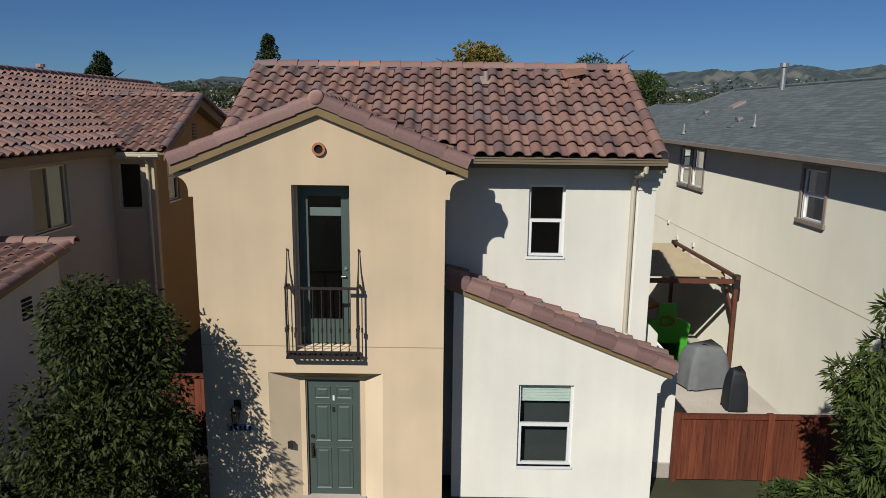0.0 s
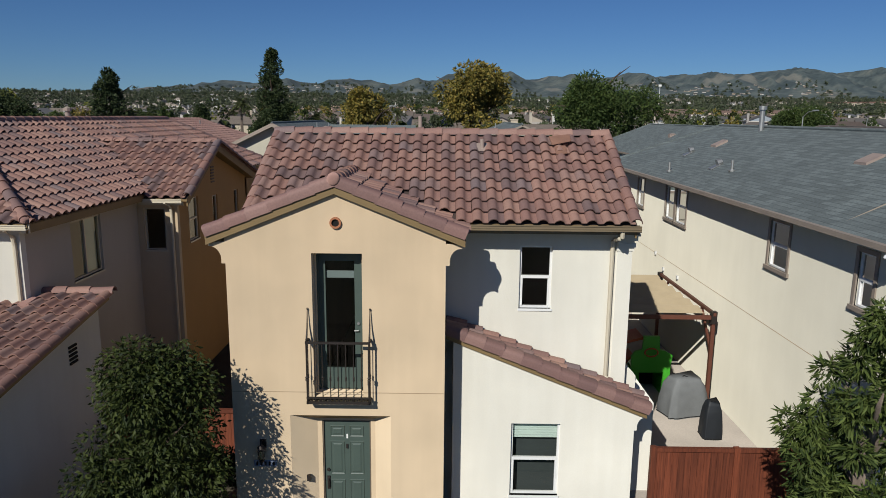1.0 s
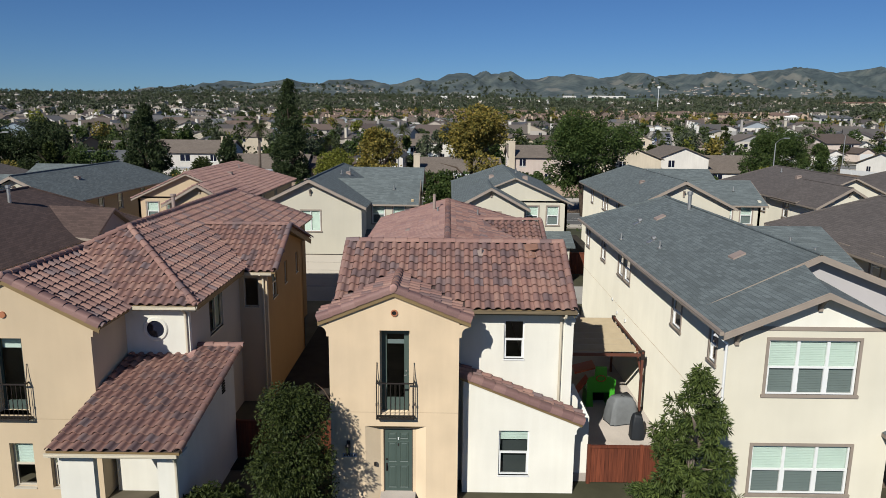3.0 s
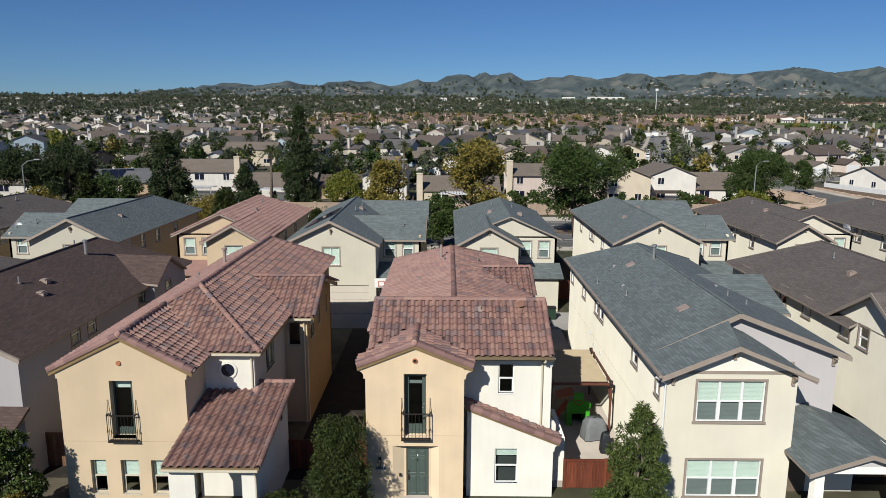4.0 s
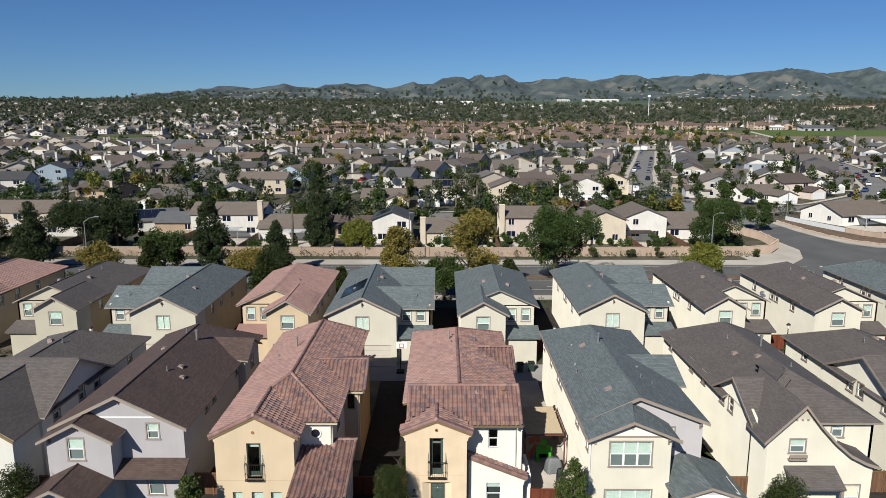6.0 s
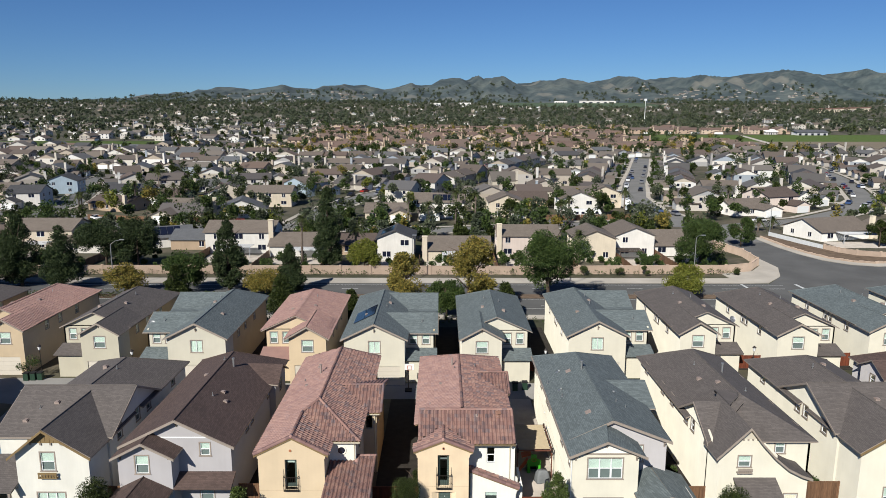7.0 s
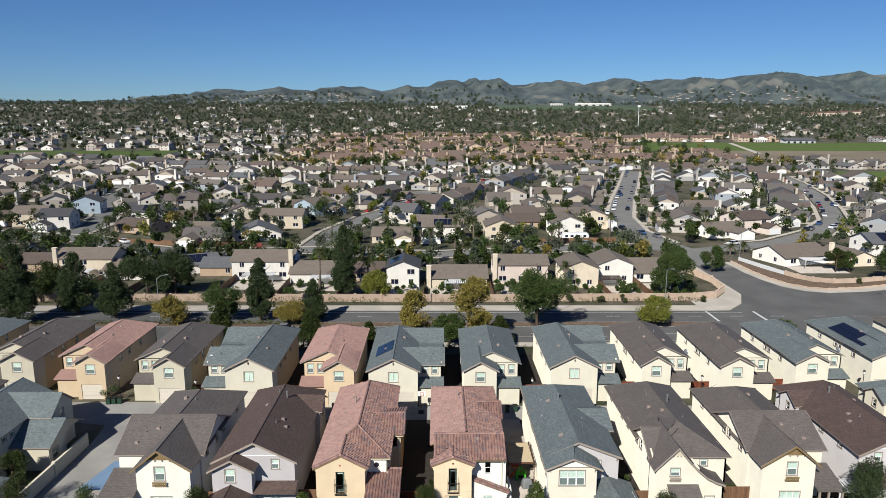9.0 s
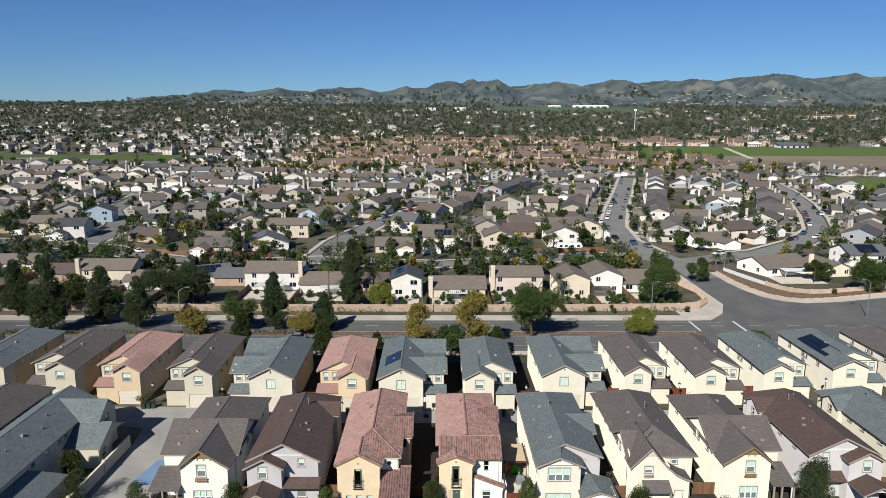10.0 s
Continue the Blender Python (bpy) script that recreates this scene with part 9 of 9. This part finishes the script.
for x, y, r, col in SPOT_NEAR + SPOT_FAR + SPOT_ROW:
    m4 = Matrix.Translation((x, y, ground_z(x, y) + 0.06)) @ Matrix.Rotation(radians(r), 4, "Z")
    if col not in protos:
        protos[col] = car("%s car parked beside the kerb" % col, CARS[col])
        protos[col].matrix_basis = m4
    else:
        copy_thing(protos[col], m4)


# a travel trailer and a box truck parked in the suburb
rv = thing("travel_trailer", (48, 162, GZ), "long white travel trailer parked beside the fence", "trailer")
part("body", Mesh().slab([(43.5, 161.6, GZ + 0.6), (52.3, 161.6, GZ + 0.6), (52.6, 161.6, GZ + 2.0), (52.0, 161.6, GZ + 3.0), (43.7, 161.6, GZ + 3.0), (43.2, 161.6, GZ + 1.6)], (0, 2.3, 0)), M["vinyl"], rv)
part("stripe", Mesh().box(43.6, 52.2, 161.56, 161.6, GZ + 1.05, GZ + 1.25), M["w_grey"], rv)
for u in (44.3, 46.2, 48.4, 50.6):
    part("window", Mesh().box(u, u + 1.0, 161.55, 161.6, GZ + 1.6, GZ + 2.3), M["solar"], rv)
for u in (47.0, 48.0):
    part("wheel", Mesh().tube([(u, 161.58, GZ + 0.4), (u, 161.9, GZ + 0.4)], 0.36, 12), M["dark"], rv)
part("hitch", Mesh().box(42.0, 43.4, 162.6, 162.8, GZ + 0.5, GZ + 0.62), M["dark"], rv)
rv.matrix_basis = Matrix.Translation((-4.0, 4.4, 0.05)) @ rv.matrix_basis
bt = thing("box_truck", (63, 190, GZ), "white box truck parked at the kerb", "truck")
part("cargo_box", Mesh().box(60.8, 63.2, 186.0, 191.0, GZ + 1.2, GZ + 3.7), M["vinyl"], bt)
part("cab", Mesh().slab([(60.9, 184.0, GZ + 0.5), (60.9, 186.0, GZ + 0.5), (60.9, 186.0, GZ + 2.4), (60.9, 184.8, GZ + 2.4), (60.9, 184.2, GZ + 1.5)], (2.2, 0, 0)), M["vinyl"], bt)
part("chassis", Mesh().box(61.2, 62.8, 184.4, 191.0, GZ + 0.6, GZ + 1.2), M["dark"], bt)
for u in (60.9, 63.0):
    for v in (185.0, 189.6):
        part("wheel", Mesh().tube([(u - 0.12, v, GZ + 0.46), (u + 0.12, v, GZ + 0.46)], 0.42, 12), M["dark"], bt)


# ---- street lamps ----
def street_lamp(x, y, toward, h=8.5):
    l = thing("street_lamp", (x, y, GZ), "tall grey street lamp with a curved arm", "street lamp", "street lamps")
    part("pole", Mesh().tube([(x, y, GZ), (x, y, h * 0.6), (x, y, h)], [0.11, 0.09, 0.07], 8), M["metal"], l)
    part("arm", Mesh().tube([(x, y, h - 0.05), (x + toward[0] * 0.8, y + toward[1] * 0.8, h + 0.6), (x + toward[0] * 2.0, y + toward[1] * 2.0, h + 0.8)], [0.06, 0.05, 0.045], 6), M["metal"], l)
    a, b = x + toward[0] * 1.9, y + toward[1] * 1.9
    part("lamp_head", Mesh().slab([(a - 0.35, b - 0.15, h + 0.88), (a + 0.45, b - 0.12, h + 0.88), (a + 0.45, b + 0.12, h + 0.88), (a - 0.35, b + 0.15, h + 0.88)], (0, 0, -0.16)), M["metal"], l)


for x, y, d in ((-63.2, 74.5, (1, 0.3)), (101.3, 83.5, (-1, 0.0)), (47.8, 82.5, (0.3, -1)), (86.5, 133, (-1, 0)), (-7.8, 82.3, (0.2, -1)), (150, 83.5, (-1, 0)), (-130, 74.5, (1, 0.2))):
    street_lamp(x, y, d)


def lantern(x, y):
    l = thing("post_lamp", (x, y, GZ), "black lantern on a post beside the alley", "post lamp", "lane lanterns")
    part("post", Mesh().tube([(x, y, GZ), (x, y, GZ + 0.5), (x, y, 3.3)], [0.1, 0.07, 0.05], 8), M["iron"], l)
    part("lantern", Mesh().tube([(x, y, 3.3), (x, y, 3.4), (x, y, 3.75)], [0.08, 0.14, 0.2], 6), M["vinyl"], l)
    part("cap", Mesh().tube([(x, y, 3.75), (x, y, 3.82), (x, y, 4.0)], [0.26, 0.22, 0.03], 6), M["iron"], l)


for p in ((10.6, 30.0), (-52.0, 31.2), (-56.0, 15.5), (36.6, 31.0), (-39.8, 29.5), (62.6, 33.0)):
    lantern(*p)
pole = thing("radio_mast", (318, 1054, ground_z(318, 1054)), "slim pale mast rising over the far trees", "mast")
part("mast", Mesh().tube([(318, 1054, 14), (318, 1054, 57)], [0.55, 0.3], 6), M["vinyl"], pole)
part("mast_head", Mesh().box(316, 320, 1053, 1055, 55, 58), M["vinyl"], pole)


# ---- side yard ----
def plank_fence(name, p0, p1, top, label, mat="redwood", gate=False):
    f = thing(name, (p0[0], p0[1], GZ), label, "fence", "wooden fences")
    a, b = Vector(p0), Vector(p1)
    d = b - a
    n = max(2, round(d.length / 0.14))
    u = d.normalized()
    s = Vector((-u.y, u.x))
    for k in range(n):
        q0, q1 = a + d * (k / n) + u * 0.003, a + d * ((k + 1) / n) - u * 0.003
        o = s * 0.012
        m = Mesh().slab([(q.x, q.y, top - 0.06 + random.uniform(-0.008, 0.008)) for q in (q0 - o, q1 - o, q1 + o, q0 + o)], (0, 0, -(top - 0.06 - GZ - 0.04)))
        part("plank", m, M[mat], f)
    for z0, z1, w in ((top - 0.08, top, 0.05), (top - 0.3, top - 0.18, 0.035), (GZ + 0.05, GZ + 0.17, 0.035)):
        o, back = s * w, s * (0.0 if z1 == top else 0.05)
        part("rail", Mesh().slab([(q.x + back.x, q.y + back.y, z1) for q in (a - o, b - o, b + o, a + o)], (0, 0, z0 - z1)), M[mat], f)
    for k in range(0, 3):
        q = a + d * (k / 2)
        part("post", Mesh().box(q.x - 0.06, q.x + 0.06, q.y - 0.056, q.y + 0.056, GZ, top + 0.02), M[mat], f)
    return f


plank_fence("wooden_gate", (4.52, 1.45), (8.1, 1.45), 1.1, "dark red-stained wooden gate of upright boards")
plank_fence("wooden_fence", (-8.0, 2.9), (-4.08, 2.9), 1.2, "dark red wooden fence in shade between two houses")
for x0, x1, y in ((16.4, 20.0, 2.6), (28.6, 31.7, 3.4), (-19.3, -16.75, 3.0), (40.3, 43.5, 4.0), (-30.1, -27.9, 2.6), (52.2, 55.6, 4.6)):
    plank_fence("wooden_fence", (x0, y), (x1, y), 1.4, "weathered brown wooden fence between two houses", "fenceb" if "fenceb" in M else "redwood")
for x0, x1, y in ((8.75, 13.3, 33.4), (-2.9, 0.2, 32.5), (-16.0, -14.0, 33.0), (24.1, 27.3, 34.5), (35.5, 39.1, 34.5), (-28.1, -24.3, 33.0), (47.9, 51.3, 35.5), (-41.7, -38.9, 33.5)):
    plank_fence("wooden_fence", (x0, y), (x1, y), 1.5, "brown wooden fence beside the alley")

pg = thing("pergola", (6.3, 9.4, GZ), "rust-red metal pergola with a tan fabric canopy", "pergola")
M["rust"] = surface("rust_red_metal", (0.15, 0.055, 0.035), 0.5, 0.1, 3, 40, 0.05)
M["canopy"] = surface("tan_canopy", (0.42, 0.34, 0.225), 0.9, 0.08, 2, 60, 0.1)
PX0, PX1, PY0, PY1, PZ = 4.7, 7.75, 6.9, 12.0, 2.36
for x in (PX0, PX1):
    for y in (PY0, PY1):
        part("post", Mesh().box(x - 0.05, x + 0.05, y - 0.05, y + 0.05, GZ + 0.03, PZ), M["rust"], pg)
for y in (PY0, PY1):
    part("beam", Mesh().box(PX0, PX1, y - 0.04, y + 0.04, PZ, PZ + 0.12), M["rust"], pg)
for x in (PX0, PX1):
    part("beam", Mesh().box(x - 0.04, x + 0.04, PY0 - 0.1, PY1 + 0.1, PZ + 0.12, PZ + 0.22), M["rust"], pg)
    part("bracket", Mesh().box(x - 0.08, x + 0.08, PY0 - 0.08, PY0 + 0.08, PZ - 0.12, PZ + 0.24), M["iron"], pg)
    part("bracket", Mesh().box(x - 0.08, x + 0.08, PY1 - 0.08, PY1 + 0.08, PZ - 0.12, PZ + 0.24), M["iron"], pg)
    part("brace", Mesh().tube([(x, PY0 + 0.05, PZ - 0.9), (x, PY0 + 0.95, PZ + 0.1)], 0.045, 4), M["rust"], pg)
    part("brace", Mesh().tube([(x, PY1 - 0.05, PZ - 0.9), (x, PY1 - 0.95, PZ + 0.1)], 0.045, 4), M["rust"], pg)
cm = Mesh()
for k in range(12):
    a, b = k / 12, (k + 1) / 12
    z = lambda t: PZ + 0.16 - 0.1 * math.sin(t * 6 * math.pi) ** 2
    ya, yb = PY0 + 0.1 + (PY1 - PY0 - 0.2) * a, PY0 + 0.1 + (PY1 - PY0 - 0.2) * b
    cm.slab([(PX0 + 0.1, ya, z(a)), (PX1 - 0.12, ya, z(a)), (PX1 - 0.12, yb, z(b)), (PX0 + 0.1, yb, z(b))], (0, 0, -0.008))
part("canopy", cm, M["canopy"], pg)
for k in range(10):
    y = PY0 + 0.2 + k * 0.52
    part("string_light", Mesh().tube([(PX1 - 0.1, y, PZ + 0.1), (PX1 - 0.1, y, PZ + 0.02), (PX1 - 0.1, y, PZ - 0.06)], [0.008, 0.03, 0.012], 6), M["vinyl"], pg)

M["coverg"] = surface("grey_cover", (0.2, 0.21, 0.215), 0.75, 0.1, 4, 60, 0.2)
M["coverb"] = surface("black_cover", (0.018, 0.022, 0.028), 0.6, 0.1, 4, 60, 0.2)


def draped(name, at, size, label, mat, taper=0.8, seed=1, rot=0.0):
    """A covered object: a soft box with folds."""
    t = thing(name, (at[0], at[1], GZ + 0.03), label, "covered grill")
    rng = random.Random(seed)
    m = Mesh()
    n, rows = 28, 9
    for j in range(rows + 1):
        v = j / rows
        for i in range(n):
            w = 2 * math.pi * i / n
            c, s = math.cos(w), math.sin(w)
            e = 0.32
            sx, sy = abs(c) ** e * math.copysign(1, c), abs(s) ** e * math.copysign(1, s)
            k = 1 - (1 - taper) * v ** 2
            if v > 0.85:
                k *= 0.9
            fold = 1 + 0.05 * math.sin(i * 1.9 + seed) * (1 - v) + rng.uniform(-0.012, 0.012)
            a, b = sx * size[0] / 2 * k * fold, sy * size[1] / 2 * k * fold
            m.v.append((at[0] + a * math.cos(rot) - b * math.sin(rot), at[1] + a * math.sin(rot) + b * math.cos(rot), GZ + 0.03 + size[2] * v ** 0.9 + (0.05 * math.sin(w * 2) if j == rows else 0)))
    for j in range(rows):
        for i in range(n):
            a, b = j * n + i, j * n + (i + 1) % n
            m.f.append((a, b, b + n, a + n))
            m.m.append(0)
    m.f.append(tuple(rows * n + i for i in range(n)))
    m.m.append(0)
    part("cover", m, mat, t, smooth=True)
    for sg in (-1, 1):
        a = Vector((at[0], at[1], GZ + 0.03)) + Vector((math.cos(rot), math.sin(rot), 0)) * (sg * size[0] * 0.36)
        part("caster", Mesh().tube([(a.x - 0.03, a.y - size[1] * 0.3, GZ + 0.09), (a.x + 0.03, a.y - size[1] * 0.3, GZ + 0.09)], 0.06, 8), M["dark"], t)
    hv = Vector((at[0], at[1], GZ + 0.03 + size[2] * 0.97))
    part("handle_strap", Mesh().tube([hv + Vector((-0.12, 0, 0)), hv + Vector((0, 0, 0.05)), hv + Vector((0.12, 0, 0))], 0.018, 6), M["dark"], t)
    part("hem", Mesh().tube([Vector(m.v[i]) * 1.0 + Vector((0, 0, 0.03)) for i in list(range(n)) + [0]], 0.014, 5, 0, False), M["dark"], t)


draped("covered_grill", (6.85, 6.35), (1.25, 0.85, 1.1), "grey fabric cover over a garden grill on the patio", M["coverg"], 0.72, 2, 0.25)
draped("covered_smoker", (7.1, 4.85), (0.5, 0.5, 1.0), "black cover over an upright smoker on the patio", M["coverb"], 0.7, 5)
M["lime"] = surface("lime_plastic", (0.07, 0.42, 0.035), 0.35, 0.05)
M["orange"] = surface("orange_plastic", (0.5, 0.09, 0.03), 0.4, 0.05)
tw = thing("play_tower", (6.3, 8.2, GZ), "bright green and orange plastic play tower", "play tower")
part("panel", Mesh().slab([(5.72, 7.75, GZ + 0.72), (6.9, 7.75, GZ + 0.72), (6.95, 7.75, GZ + 1.25), (6.7, 7.75, GZ + 1.4), (6.55, 7.75, GZ + 1.42), (6.52, 7.75, GZ + 1.85), (6.05, 7.75, GZ + 1.85), (6.02, 7.75, GZ + 1.42), (5.82, 7.75, GZ + 1.36), (5.7, 7.75, GZ + 1.2)], (0, 0.1, 0)), M["lime"], tw)
part("leg", Mesh().slab([(6.62, 7.74, GZ + 0.03), (6.95, 7.74, GZ + 0.03), (6.9, 7.74, GZ + 0.72), (6.7, 7.74, GZ + 0.72)], (0, 0.9, 0)), M["lime"], tw)
part("leg", Mesh().slab([(5.7, 7.74, GZ + 0.03), (6.0, 7.74, GZ + 0.03), (5.95, 7.74, GZ + 0.72), (5.72, 7.74, GZ + 0.72)], (0, 0.9, 0)), M["lime"], tw)
part("back_panel", Mesh().box(6.0, 6.62, 8.5, 8.58, GZ + 0.03, GZ + 0.72), M["dark"], tw)
part("deck", Mesh().box(5.8, 6.8, 7.85, 8.7, GZ + 0.65, GZ + 0.78), M["lime"], tw)
ringm = Mesh()
ringm.tube([(6.28 + 0.2 * math.cos(q * math.pi / 8), 7.7, GZ + 1.35 + 0.13 * math.sin(q * math.pi / 8)) for q in range(17)], 0.025, 6, 0, False)
part("steering_wheel", ringm, M["orange"], tw)
part("slide", Mesh().slab([(5.0, 8.0, GZ + 0.1), (5.8, 8.0, GZ + 1.2), (5.8, 8.6, GZ + 1.2), (5.0, 8.6, GZ + 0.1)], (0, 0, -0.08)), M["orange"], tw)
part("roof", Mesh().slab([(5.2, 8.0, GZ + 1.5), (6.1, 8.0, GZ + 1.75), (6.1, 8.9, GZ + 1.75), (5.2, 8.9, GZ + 1.5)], (0, 0, -0.08)), M["orange"], tw)
bn = thing("wheelie_bin", (-19.0, 28.0, GZ), "dark green wheelie bin beside the garage", "bin", "bins")
part("body", Mesh().slab([(-19.3, 27.7, GZ + 0.95), (-18.7, 27.7, GZ + 0.95), (-18.7, 28.3, GZ + 0.95), (-19.3, 28.3, GZ + 0.95)], (0, 0, -0.9)), surface("green_bin", (0.02, 0.05, 0.03), 0.5), bn)
part("lid", Mesh().box(-19.34, -18.66, 27.64, 28.34, GZ + 0.95, GZ + 1.03), M["dark"], bn)
for x, y in ((6.6, 27.2), (7.8, 27.5), (-52.6, 30.4), (-51.8, 30.5), (-53.4, 30.3), (25.3, 31.4)):
    copy_thing(bn, Matrix.Translation((x, y, GZ)))
bh = thing("basketball_hoop", (-6.1, 27.0, GZ), "portable basketball hoop with a white backboard in the alley", "basketball hoop")
part("base", Mesh().slab([(-6.5, 26.6, GZ + 0.2), (-5.7, 26.6, GZ + 0.2), (-5.7, 27.5, GZ + 0.2), (-6.5, 27.5, GZ + 0.2)], (0, 0, -0.19)), M["dark"], bh)
part("pole", Mesh().tube([(-6.1, 27.2, GZ + 0.1), (-6.1, 27.1, 2.2), (-5.95, 26.8, 2.75)], 0.06, 8), M["iron"], bh)
part("backboard", Mesh().box(-6.5, -5.4, 26.68, 26.74, 2.45, 3.2), M["vinyl"], bh)
part("backboard_frame", Mesh().box(-6.2, -5.7, 26.66, 26.68, 2.55, 2.6).box(-6.2, -5.7, 26.66, 26.68, 2.95, 3.0).box(-6.2, -6.15, 26.66, 26.68, 2.6, 2.95).box(-5.75, -5.7, 26.66, 26.68, 2.6, 2.95), M["orange"], bh)
part("rim", Mesh().tube([(-5.95 + 0.23 * math.cos(q * math.pi / 8), 26.42 + 0.23 * math.sin(q * math.pi / 8), 2.6) for q in range(17)], 0.015, 6, 0, False), M["orange"], bh)
aw = thing("lane_canopy", (-40.3, 4.0, GZ), "pale blue sloping canopy roof beside the lane", "canopy")
M["bluec"] = surface("pale_blue_sheet", (0.2, 0.3, 0.42), 0.4, 0.06)
part("sheet", Mesh().slab([(-43.2, 1.5, 2.3), (-40.0, 1.2, 2.5), (-39.6, 7.5, 2.5), (-42.0, 7.8, 2.3)], (0, 0, -0.06)), M["bluec"], aw)
for x, y in ((-43.0, 1.7), (-40.2, 1.5), (-41.9, 7.6), (-39.8, 7.3)):
    part("post", Mesh().box(x - 0.05, x + 0.05, y - 0.05, y + 0.05, GZ, 2.3), M["brownfascia"], aw)
block_wall([(-50.6, -8.0), (-50.0, 0), (-49.9, 9), (-49.9, 17)], "cream garden wall along the lane", "cream")
tl = thing("trellis", (30.3, 2.5, GZ), "white slatted arbour beside the ivory house", "arbour")
for k in range(6):
    part("slat", Mesh().box(40.4 + k * 0.42, 40.55 + k * 0.42, 0.5, 3.2, 2.35, 2.5), M["vinyl"], tl)
for y in (0.7, 3.0):
    part("beam", Mesh().box(40.2, 43.2, y - 0.05, y + 0.05, 2.2, 2.35), M["vinyl"], tl)
for x in (40.4, 43.0):
    part("post", Mesh().box(x - 0.06, x + 0.06, 0.64, 0.76, GZ, 2.2), M["vinyl"], tl)
